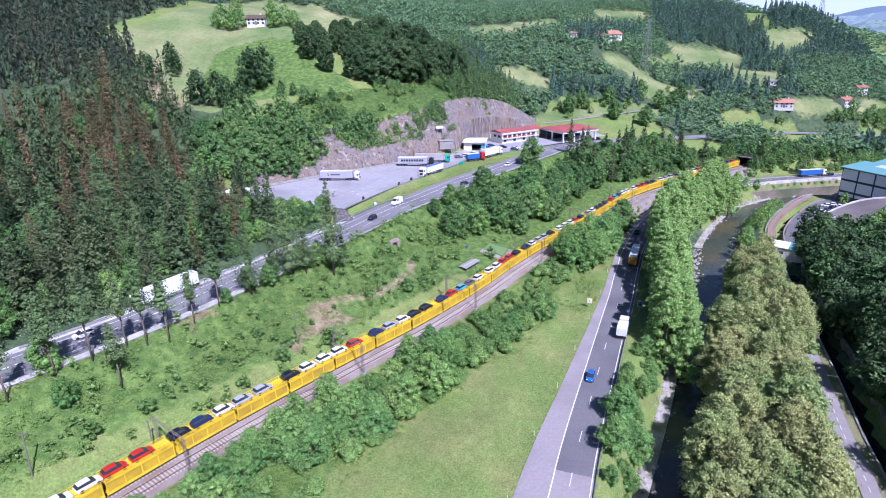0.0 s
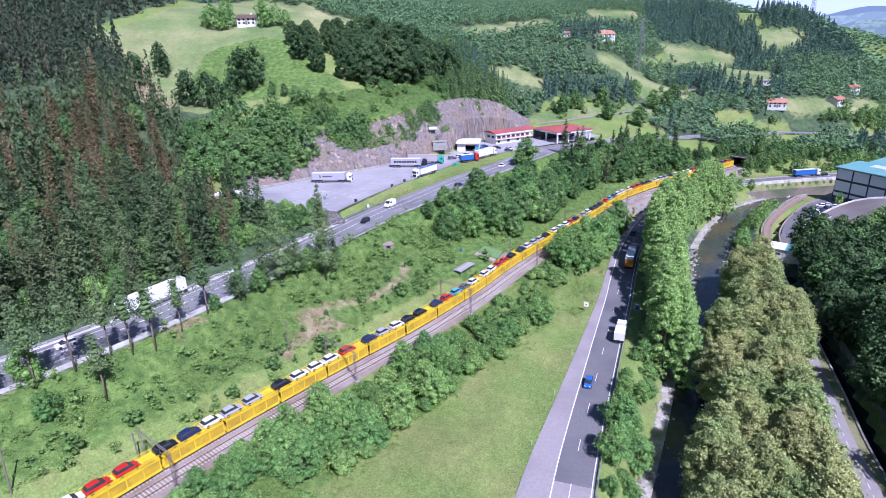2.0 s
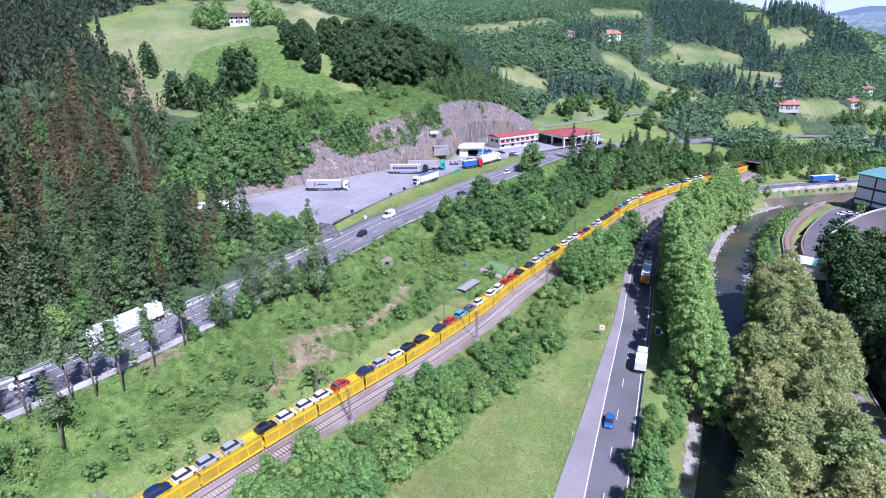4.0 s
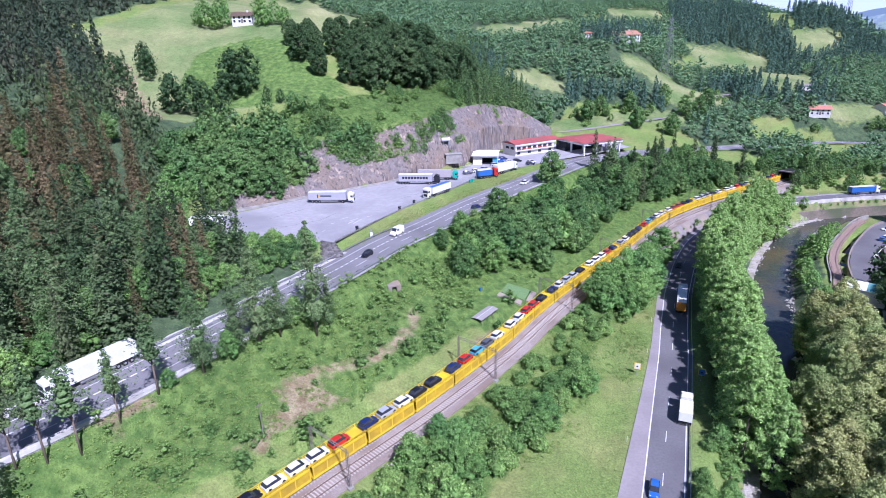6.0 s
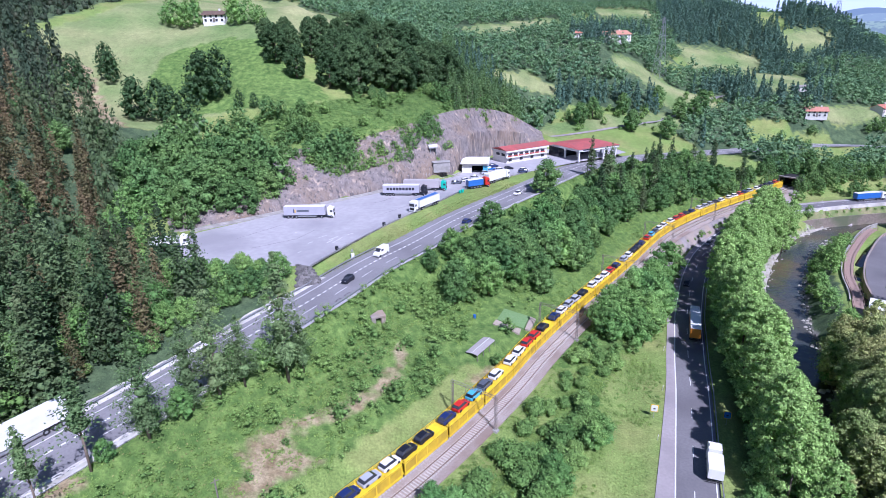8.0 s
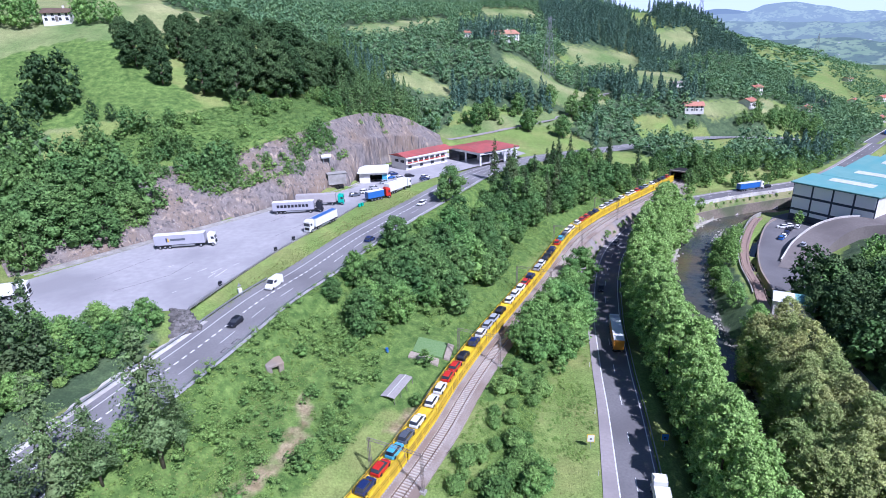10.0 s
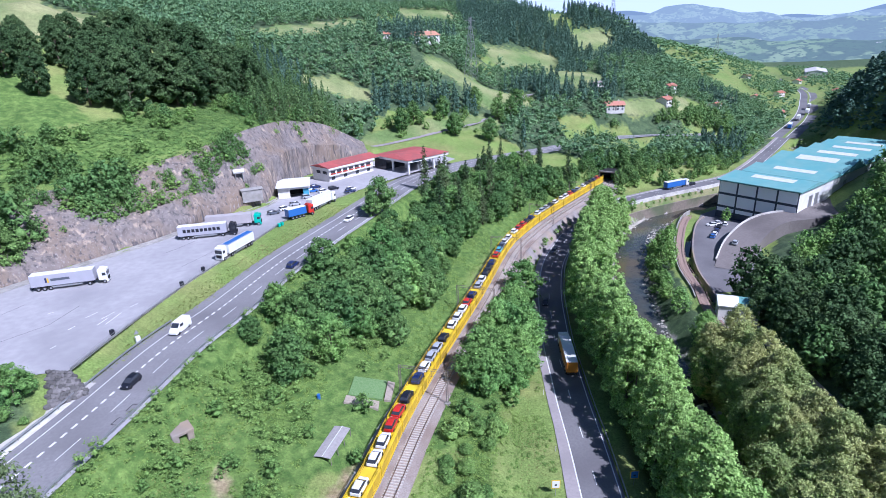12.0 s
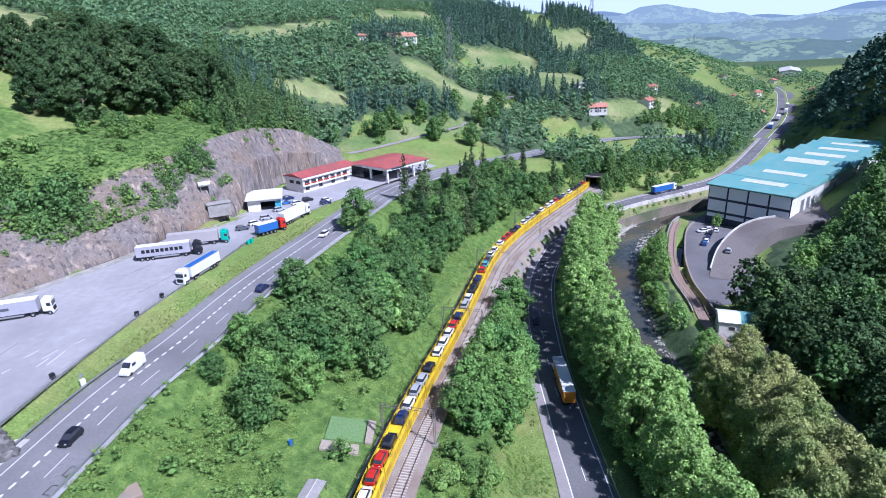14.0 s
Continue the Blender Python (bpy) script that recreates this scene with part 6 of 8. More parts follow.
# right river bank below the yard, and creepers on the railway wall
for a, b, s in ((131, 229, 0.7), (135, 234, 0.75), (139, 239, 0.8), (143, 244, 0.75), (147, 249, 0.7), (113, 203, 0.8), (116, 207, 0.6), (152, 253, 0.6), (188, 262, 0.6), (128, 266, 0.8), (137, 274, 0.9), (144, 280, 0.8), (152, 284, 0.7), (160, 288, 0.6), (170, 291, 0.5)):
    near_tree.plant(a, b, s, None, max(float(ground(a, b)), -8.5))
for i, q in enumerate(shifted(river[(river[:, 1] > 218) & (river[:, 1] < 264)], 8.8)):
    o_ = rng.uniform(-1.2, 1.6)
    (near_tree if i % 2 else bush).plant(q[0] + o_, q[1] - o_, rng.uniform(0.35, 0.65) if i % 2 else rng.uniform(0.8, 1.4))
for i, q in enumerate(shifted(far_bank, 1.3)[::2]):
    if rng.uniform() < 0.6:
        bush.plant(q[0], q[1], rng.uniform(0.3, 0.6), None, -2.2)
wl = rail[(rail[:, 1] > 216) & (rail[:, 1] < 312)]
for i in range(0, len(wl), 2):
    q = shifted(wl, rng.uniform(5.6, 8.6))[i]
    if rng.uniform() < 0.6:
        bush.plant(q[0], q[1], rng.uniform(0.35, 0.7), None, rng.uniform(0.3, 2.0))

for sp, hh, rr, mt, lb in ((broad, 10, 4.3, M_BROAD, "thicket of broadleaf trees and shrubs"), (near_tree, 10, 4.3, M_YOUNG, "thicket of young trees with fresh leaves"), (pine, 20, 4.6, M_PINE, "dark green pine wood on the slope"),
                           (dark, 16, 6.2, M_DARKLEAF, "dark broadleaf wood on the slope"), (young_conifer, 12, 2.5, M_CONIFER, "light green young conifers on the slope"), (bush, 3.4, 2.2, M_BUSH, "leafy shrubs on the slopes")):
    if sp.extra:
        e = np.array(sp.extra)
        near = np.hypot(e[:, 0] - 10, e[:, 1] - 80) < 125
        for sel, n_leaf, size in ((near, 1500, 0.62), (~near, 620, 0.85)):
            q = e[sel]
            if len(q):
                con_ = sp in (pine, young_conifer)
                n_leaf = 240 if sp is bush else 420 if con_ else n_leaf
                wood_stuff("thicket", q[:, 0], q[:, 1], q[:, 2] * hh, q[:, 2] * rr, n_leaf, 0.9 if sp is bush or con_ else size, mt, lb, 1.0 if con_ else 0.0, 6, q[:, 3], 12 if sp is bush else 28)
# woods on the farther slopes
x, y = scatter([(-270, -10), (-175, 60), (-180, 180), (-165, 262), (-132, 268), (-154, 300), (-166, 320), (-190, 336), (-180, 352), (-172, 374), (-164, 425), (-142, 482), (-110, 500), (-130, 580), (-260, 580), (-280, 300), (-280, 40)], 7.2)
wood_stuff("pine_wood", x, y, rng.uniform(14, 22, len(x)), rng.uniform(3.0, 4.3, len(x)), 130, 1.5, M_PINEDARK, "dense green pine wood on the hillside", 1.0)


def wooded(x, y, k):
    ok = clear(x, y, 1.0)
    for poly in PASTURES:
        for d in (0, 6, 12, 16):
            ok &= ~inside(x + 0.33 * d, y + 0.94 * d, poly)
    return ok & k


x, y = scatter(FAR_WOOD, 5.7)
field = np.array([noise.noise(Vector((a / 60, b / 60, 9))) for a, b in zip(x, y)])
ok = wooded(x, y, field > -0.34)
con = (field > 0.34) | inside(x, y, [(70, 398), (140, 402), (142, 422), (75, 428)]) | inside(x, y, [(212, 590), (300, 540), (420, 590), (440, 660), (330, 720), (230, 690)]) | inside(x, y, [(10, 405), (40, 400), (45, 425), (15, 430)])
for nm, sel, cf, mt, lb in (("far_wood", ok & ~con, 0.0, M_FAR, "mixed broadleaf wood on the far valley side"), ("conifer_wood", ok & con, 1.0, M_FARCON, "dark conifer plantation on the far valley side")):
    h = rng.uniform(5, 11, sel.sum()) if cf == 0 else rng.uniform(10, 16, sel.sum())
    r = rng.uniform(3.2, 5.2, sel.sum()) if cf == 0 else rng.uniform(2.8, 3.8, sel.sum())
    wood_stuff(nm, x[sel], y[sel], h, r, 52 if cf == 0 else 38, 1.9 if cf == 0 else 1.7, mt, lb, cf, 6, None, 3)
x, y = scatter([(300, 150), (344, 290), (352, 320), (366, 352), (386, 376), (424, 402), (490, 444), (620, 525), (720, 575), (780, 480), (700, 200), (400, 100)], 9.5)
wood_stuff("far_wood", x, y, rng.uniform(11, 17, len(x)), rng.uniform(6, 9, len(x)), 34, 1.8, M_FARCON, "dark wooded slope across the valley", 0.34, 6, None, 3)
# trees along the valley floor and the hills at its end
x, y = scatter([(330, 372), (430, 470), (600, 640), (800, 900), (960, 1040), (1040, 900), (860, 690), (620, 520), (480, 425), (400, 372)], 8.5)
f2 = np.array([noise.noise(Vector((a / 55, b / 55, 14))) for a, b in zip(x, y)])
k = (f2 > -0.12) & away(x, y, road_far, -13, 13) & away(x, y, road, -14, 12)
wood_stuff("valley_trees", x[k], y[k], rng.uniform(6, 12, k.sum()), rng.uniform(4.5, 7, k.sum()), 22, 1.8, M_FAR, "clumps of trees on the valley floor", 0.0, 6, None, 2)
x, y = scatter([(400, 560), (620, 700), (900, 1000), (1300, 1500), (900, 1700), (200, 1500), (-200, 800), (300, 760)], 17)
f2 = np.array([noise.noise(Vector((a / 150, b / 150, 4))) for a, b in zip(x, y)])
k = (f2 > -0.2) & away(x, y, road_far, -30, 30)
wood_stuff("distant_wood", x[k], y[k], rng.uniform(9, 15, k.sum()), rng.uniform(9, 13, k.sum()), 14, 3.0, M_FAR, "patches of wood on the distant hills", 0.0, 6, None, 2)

x, y = scatter([(190, 372), (215, 384), (245, 398), (290, 402), (330, 398), (352, 420), (330, 432), (300, 420), (262, 412), (236, 410), (205, 400), (180, 384)], 5.2)
k = clear(x, y, 0.8)
wood_stuff("slope_wood", x[k], y[k], rng.uniform(6, 11, k.sum()), rng.uniform(3.2, 5.0, k.sum()), 300, 1.0, M_BROAD, "broadleaf wood on the slope below the houses", 0.0, 6, None, 14)
# low scrub and tall grass over the rough ground
def tufts(name, x, y, s, quads, size, up, material, label, category, core=True):
    V, F, o = [], [], 0
    z = ground(x, y)
    bv, bf = BALLS[0]
    for i in range(len(x)):
        if core:
            v = bv * s[i] * (1.0, 1.0, 0.6) * rng.uniform(0.45, 1.25, (12, 1)) + (x[i], y[i], z[i])
            V.append(v)
            F.append(bf + o)
            o += 12
        d = sphere_dirs(quads)
        d[:, 2] = np.abs(d[:, 2])
        v, f = leaf_tris(d * s[i] * (1.0, 1.0, 0.6) * rng.uniform(0.5, 1.1, (quads, 1)) + (x[i], y[i], z[i]), d + (0, 0, up), size)
        V.append(v)
        F.append(f + o)
        o += len(v)
    tagged(new(name, fast_mesh(name, np.vstack(V), np.vstack(F), material, True)), label, category, "", "stuff")


x, y = scatter(SCRUBLAND, 1.25)
x2, y2 = scatter([(34, 150), (44, 176), (60, 218), (72, 234), (79, 229), (67, 204), (55, 180), (47, 160), (38, 146)], 1.25)
x3, y3 = scatter([(-75, 50), (-46, 78), (-22, 106), (-5, 127), (11, 150), (24, 166), (36, 182), (48, 180), (42, 166), (34, 150), (21, 126), (5, 111), (-10, 92), (-22, 74), (-50, 40)], 1.5)
x, y = np.r_[x, x2, x3], np.r_[y, y2, y3]
f3 = np.array([noise.noise(Vector((a / 9, b / 9, 2))) + 0.6 * noise.noise(Vector((a / 3.5, b / 3.5, 7))) for a, b in zip(x, y)])
GARDEN = [(-1, 162), (7, 159), (23, 176), (26, 190), (10, 192), (4, 176)]
TRACK = curve([(-9, 170, 0), (-12, 163, 0), (-13, 155, 0), (-19, 146, 0), (-27, 138, 0), (-36, 132, 0)], 2)
k = (f3 > -0.2) & clear(x, y, -0.6) & (away(x, y, rail, -11, 5.5) | (y > 164)) & ~inside(x, y, GARDEN) & away(x, y, TRACK, -1.6, 1.6)
x, y, f3 = x[k], y[k], f3[k]
tufts("undergrowth", x, y, rng.uniform(0.3, 0.7, len(x)) + 1.1 * np.clip(f3, 0, 1), 32, 0.23, 1.6, M_SCRUB, "low brambles and ferns over the rough ground", "undergrowth", False)
x, y = scatter([(-110, 50), (-84, 84), (-60, 112), (-44, 142), (-24, 176), (-2, 196), (14, 180), (-2, 158), (-24, 126), (-50, 92), (-84, 56)], 2.9)
f4 = np.array([noise.noise(Vector((a / 12, b / 12, 52))) + 0.5 * noise.noise(Vector((a / 5, b / 5, 57))) for a, b in zip(x, y)])
k = (f4 > 0.10) & clear(x, y, 0.3) & ~inside(x, y, [(2, 162), (8, 160), (24, 180), (24, 192), (10, 190)])
x2, y2 = scatter([(-42, 138), (-32, 165), (-10, 200), (8, 225), (24, 240), (40, 226), (22, 190), (2, 162), (-16, 146)], 3.0)
f5 = np.array([noise.noise(Vector((a / 10, b / 10, 72))) + 0.5 * noise.noise(Vector((a / 4, b / 4, 77))) for a, b in zip(x2, y2)])
k2 = (f5 > -0.12) & clear(x2, y2, 0.6) & ~inside(x2, y2, GARDEN) & away(x2, y2, TRACK, -2.6, 2.6)
x, y, k = np.r_[x, x2], np.r_[y, y2], np.r_[k, k2]
wood_stuff("shrubs", x[k], y[k], rng.uniform(1.2, 3.6, k.sum()), rng.uniform(1.0, 2.2, k.sum()), 170, 0.9, M_BUSH, "scattered shrubs on the rough field", 0.0)
gx2, gy2 = [], []
for poly in ([(-30, 62), (-12, 90), (4, 109), (20, 124), (33, 148), (44, 172), (54, 200), (62, 204), (52, 182), (40, 150), (24, 110), (6, 66), (-10, 30)], [(-34, 190), (-26, 205), (-14, 226), (2, 249), (14, 268), (28, 281), (34, 278), (18, 258), (4, 240), (-12, 216), (-26, 192)],
             [(-52, 124), (-30, 165), (-18, 186), (-6, 176), (-20, 150), (-40, 112), (-56, 100)]):
    a, b = scatter(poly, 0.85)
    gx2.append(a)
    gy2.append(b)
x, y = np.concatenate(gx2), np.concatenate(gy2)
k = clear(x, y, -1.2)
x, y = x[k], y[k]
tufts("tall_grass", x, y, rng.uniform(0.15, 0.45, len(x)), 4, 0.22, 0.4, M_GRASS, "tufts of tall meadow grass", "grass", False)

# bracken above the rock face and on the hill's lower flank
bx_, by_ = [], []
for poly in BRACKEN:
    a, b = scatter(poly, 1.3)
    bx_.append(a)
    by_.append(b)
x, y = np.concatenate(bx_), np.concatenate(by_)
tufts("bracken", x, y, rng.uniform(0.4, 1.0, len(x)), 18, 0.45, 1.6, M_BRACKEN, "low bracken over the slope above the rock", "undergrowth", False)
# rough grass on the verge between lorry park and hill road
x, y = scatter([(-36, 184), (-28, 200), (-16, 222), (0, 246), (12, 264), (26, 279), (36, 278), (20, 258), (4, 238), (-10, 216), (-22, 198), (-30, 182)], 1.0)
k = clear(x, y, -1.4)
tufts("verge_grass", x[k], y[k], rng.uniform(0.2, 0.55, k.sum()), 5, 0.36, 0.4, M_GRASS, "rough tall grass on the road verge", "grass", False)

# ---- buildings ----
def at_frame(x, y, z, heading):
    return Matrix.Translation((x, y, z)) @ Matrix.Rotation(radians(heading), 4, "Z")


def window_part(owner, x, y, z, w, h, face, trim=None):
    """A window with frame and pane set into a wall; face: 'x' or 'y', and its sign tells which way it looks."""
    s = 1 if face[0] == "+" else -1
    if face[1] == "y":
        fr = Geo().box(-w / 2 - 0.08, -0.06, -h / 2 - 0.08, w / 2 + 0.08, 0.06, h / 2 + 0.08)
        pn = Geo().box(-w / 2, -0.08, -h / 2, w / 2, 0.08, h / 2)
    else:
        fr = Geo().box(-0.06, -w / 2 - 0.08, -h / 2 - 0.08, 0.06, w / 2 + 0.08, h / 2 + 0.08)
        pn = Geo().box(-0.08, -w / 2, -h / 2, 0.08, w / 2, h / 2)
    win = part("window", fr.mesh("window", trim or M_WHITE), owner, "", Matrix.Translation((x, y, z)))
    part("pane", pn.mesh("pane", M_GLASS), win)
    return win


def house(x, y, heading, w, d, h, label, roof=M_TILE, wall=M_WALL, rise=None, cols=4, rows=2, z=None):
    z = float(ground(x, y)) if z is None else z
    rise = d * 0.22 if rise is None else rise
    ob = thing("house", label, "house")
    prof = [(-d / 2, -2.0), (d / 2, -2.0), (d / 2, h), (0, h + rise), (-d / 2, h)]
    turn = Matrix.Rotation(math.pi / 2, 4, "Z")
    part("wall", Geo().prism(prof, -w / 2, w / 2, 0, turn).mesh("wall", wall), ob)
    g = Geo()
    for s in (-1, 1):
        a, b = s * (d / 2 + 0.7), h - rise * 0.7 * 2 / d
        pr = [(a, b), (0, h + rise), (0, h + rise + 0.25), (a, b + 0.25)]
        g.prism(pr if s > 0 else pr[::-1], -w / 2 - 0.6, w / 2 + 0.6, 0, turn)
    part("roof", g.mesh("roof", roof), ob)
    for r in range(rows):
        for c in range(cols):
            zz = h * (r + 0.55) / rows
            window_part(ob, -w / 2 + w * (c + 0.5) / cols, -d / 2 - 0.02, zz, 1.1, 1.2, "-y")
    for c in range(2):
        window_part(ob, w / 2 + 0.02, -d / 4 + c * d / 2, h * 0.6, 1.0, 1.2, "+x")
    part("door", Geo().box(-0.55, -d / 2 - 0.06, 0, 0.55, -d / 2 + 0.05, 2.1).mesh("door", M_WOODPOLE), ob)
    part("chimney", Geo().box(w * 0.2, -0.4, h + rise * 0.5, w * 0.2 + 0.8, 0.4, h + rise + 1.1).mesh("chimney", wall), ob)
    ob.matrix_world = at_frame(x, y, z, heading)
    return ob


house(-110, 364, 6, 10.5, 8, 3.6, "white farmhouse with dark roof among trees on the hill", mat("dark_brown_roof", (0.16, 0.11, 0.08), (0.11, 0.08, 0.06), 0.9, 1.0), cols=4)
house(136, 510, 22, 24, 12, 4.6, "large white farmhouse with orange tiled roof", mat("orange_tiles", (0.50, 0.26, 0.17), (0.40, 0.20, 0.13), 0.9, 1.0), cols=6)
house(107, 508, 10, 7, 6, 3.5, "small outbuilding with red roof", cols=2, rows=1)
house(243, 421, -20, 12, 9, 3.6, "white house with hipped orange roof on the slope", mat("pale_orange_tiles", (0.52, 0.25, 0.18), (0.45, 0.20, 0.14), 0.9, 1.0), cols=4)
house(291, 428, 24, 10, 8, 3.6, "stone house with orange roof behind trees", cols=4)
house(256, 461, 4, 10, 6, 2.6, "low white shed beside a meadow track", mat("grey_slates", (0.22, 0.2, 0.19), (0.3, 0.27, 0.25), 0.9, 1), cols=3, rows=1, rise=0.6)
for x_, y_, hd_, w_ in ((420, 500, 20, 12), (455, 470, 30, 12), (520, 560, 35, 14), (600, 600, 10, 13), (640, 560, 40, 15), (770, 720, 25, 16), (830, 760, 35, 14), (700, 745, 15, 14), (330, 470, 12, 11), (365, 455, 30, 11)):
    house(x_, y_, hd_, w_ * 0.8, w_ * 0.6, 4.5, "distant white house with red roof in the valley", cols=3)
house(372, 1120, -20, 70, 22, 9, "long white building on the hilltop", mat("grey_sheet_roof", (0.35, 0.33, 0.33), (0.28, 0.27, 0.27), 0.7, 0.4), rise=2.5, cols=14)
house(905, 800, 40, 90, 30, 9, "long white industrial building far down the valley", mat("pale_sheet_roof", (0.6, 0.58, 0.56), (0.5, 0.48, 0.47), 0.7, 0.4), rise=3, cols=12)

# service station: office wing
st = thing("service_station", "white two-storey service station wing with red roof", "service station")
W, D = 24.0, 10.5
part("wall", Geo().box(0, 0, -0.3, W, D, 5.4).mesh("wall", M_WALL), st)
part("fascia", Geo().box(-0.7, -0.9, 5.0, W + 0.3, D + 0.3, 5.75).mesh("fascia", M_WHITE), st)
part("roof", Geo().add([(-0.8, -1.0, 5.75), (W + 3.5, -1.0, 5.95), (W + 3.5, D * 0.5, 7.2), (-0.8, D * 0.5, 7.0), (W + 3.5, D + 0.5, 5.9), (-0.8, D + 0.5, 5.75)], [(0, 1, 2, 3), (3, 2, 4, 5), (0, 3, 5), (1, 4, 2)]).mesh("roof", M_REDROOF), st)
M_FLOWER = mat("red_flowers", (0.50, 0.02, 0.02), (0.25, 0.08, 0.03), 0.8, 5)
for i in range(7):
    xx = 2.0 + i * 3.2
    window_part(st, xx, -0.02, 3.9, 2.2, 1.0, "-y", M_WHITE)
    part("flower_box", Geo().box(xx - 1.2, -0.4, 3.0, xx + 1.2, -0.05, 3.35).mesh("flower_box", M_FLOWER), st, "red flowers in a window box")
    if i % 2 == 0:
        window_part(st, xx, -0.02, 1.4, 1.8, 1.3, "-y", M_WHITE)
part("ledge", Geo().box(-0.3, -1.2, 2.5, W, 0.0, 2.75).mesh("ledge", M_WHITE), st)
for yy in (2.5, 6.5):
    window_part(st, -0.02, yy, 3.7, 2.6, 1.2, "-x", M_WHITE)
st.matrix_world = at_frame(30.6, 311.6, LOT_Z, 29.8)
# service station: canopy over the pumps
cn = thing("station_canopy", "red-roofed canopy on white pillars over fuel pumps", "canopy")
part("fascia", Geo().box(0, 0, 4.6, 24, 23, 5.7).mesh("fascia", M_WHITE), cn)
part("roof", Geo().add([(-0.4, -0.4, 5.7), (24.4, -0.4, 5.7), (24.4, 23.4, 5.7), (-0.4, 23.4, 5.7), (3, 12, 7.0), (21, 12, 7.0)], [(0, 1, 5, 4), (1, 2, 5), (2, 3, 4, 5), (3, 0, 4)]).mesh("roof", M_REDROOF), cn)
col_me = Geo().box(-0.35, -0.35, -0.3, 0.35, 0.35, 4.6).mesh("pillar", M_WHITE)
for cx in (1.0, 8.3, 15.6, 22.8):
    for cy in (1.0, 11.0):
        part("pillar", col_me, cn, "", Matrix.Translation((cx, cy, 0)))
part("back_wall", Geo().box(0.4, 15, -0.3, 23.6, 22.6, 4.6).mesh("back_wall", M_GLASS), cn)
part("sign_band", Geo().box(2.5, -0.06, 4.9, 9, 0.0, 5.4).mesh("sign_band", M_FRAME), cn)
cn.matrix_world = at_frame(63.2, 309.6, LOT_Z, 25.5)
pump_me = Geo().rounded_box(-0.4, -0.25, 0, 0.4, 0.25, 1.9, 0.06).mesh("fuel_pump", M_WHITE)
for i in range(3):
    thing("fuel_pump", "white fuel pump under the canopy", "fuel pump", at_frame(70 + i * 4.6, 317.5 + i * 2.2, LOT_Z + 0.04, 25), pump_me, "fuel pumps")
# workshop
ws = thing("workshop", "flat-roofed white workshop with a wide open bay", "workshop")
part("wall", Geo().box(0, 0.4, -0.3, 0.4, 12, 4.2).box(10.6, 0.4, -0.3, 11, 12, 4.2).box(0, 11.6, -0.3, 11, 12, 4.2).box(0, 0, 3.2, 11, 0.4, 4.2).box(0, 0, -0.3, 4.2, 0.4, 3.2).mesh("wall", M_WALL), ws)
part("roof", Geo().rounded_box(-0.6, -1.4, 4.2, 11.6, 12.4, 4.7, 0.1).mesh("roof", M_WHITE), ws)
part("door_panel", Geo().box(9.0, -0.1, 0, 11.0, 0.02, 3.2).mesh("door_panel", PAINTS["cyan"]), ws)
part("bay", Geo().box(0.5, 6, 0, 10.5, 6.3, 4.1).mesh("bay", M_DARK), ws)
ws.matrix_world = at_frame(9.2, 294.2, LOT_Z, -8)
pv = thing("concrete_shelter", "small flat concrete shelter on the rock shoulder", "shelter")
part("wall", Geo().box(0, 0, -3, 9, 4, 2.4).mesh("wall", M_CONCRETE), pv)
part("slab", Geo().box(-0.4, -0.4, 2.4, 9.4, 4.4, 2.75).mesh("slab", M_CONCRETE), pv)
pv.matrix_world = at_frame(-3, 283.5, 25.5, 6) @ Matrix.Scale(0.75, 4)
tk = thing("water_tank", "white tank on legs above the shelter", "tank")
part("drum", Geo().tube((-1.8, 0, 1.6), (1.8, 0, 1.6), 0.8, 0.8, 12).mesh("drum", M_WHITE), tk)
for lx in (-1.2, 1.2):
    part("leg", Geo().box(lx - 0.1, -0.5, -2.0, lx + 0.1, 0.5, 1.2).mesh("leg", M_STEEL), tk)
tk.matrix_world = at_frame(-3, 289, 31.5, 10)

# factory
fa = thing("factory", "long factory hall with teal sheet roof and skylights", "factory")
FL, FW, H0 = 136.0, 32.0, 16.5
part("wall", Geo().box(0.3, -FW + 0.3, -1, FL, -0.3, H0 - 0.1).mesh("wall", M_CLAD), fa)
part("plinth", Geo().box(0.02, -FW + 0.1, -1.0, 0.3, -0.1, 4.6).mesh("plinth", M_FRAME), fa)
panel_me = Geo().rounded_box(-0.12, -3.6, 0, 0.0, 3.6, 4.6, 0.05).mesh("facade_panel", mat("blue_white_panel", (0.80, 0.84, 0.90), (0.74, 0.78, 0.85), 0.2, 0.3, 0, 0, 1, (0.82, 0.84, 0.88), 0.15, spec=0.6))
small_me = Geo().rounded_box(-0.12, -3.6, 0, 0.0, 3.6, 1.6, 0.05).mesh("facade_panel", panel_me.materials[0])
for r_, (zz, hh) in enumerate(((11.2, 0), (5.6, 0), (3.0, 1))):
    for c_ in range(4):
        part("facade_panel", small_me if hh else panel_me, fa, "", Matrix.Translation((0.12, -4.1 - c_ * 7.9, zz)))
part("facade_frame", Geo().box(0.14, -FW + 0.2, 4.6, 0.32, -0.2, H0).mesh("facade_frame", M_FRAME), fa)
for zz in (4.9, 10.6):
    part("band", Geo().box(0.05, -FW + 0.2, zz - 0.25, 0.34, -0.2, zz + 0.25).mesh("band", M_FRAME), fa)
bays = ((-1.0, 21, 1.2), (21, 40, 1.6), (40, 68, 3.4), (68, 88, 2.0), (88, 106, 1.6), (106, 124, 1.2), (124, 137, 1.0))
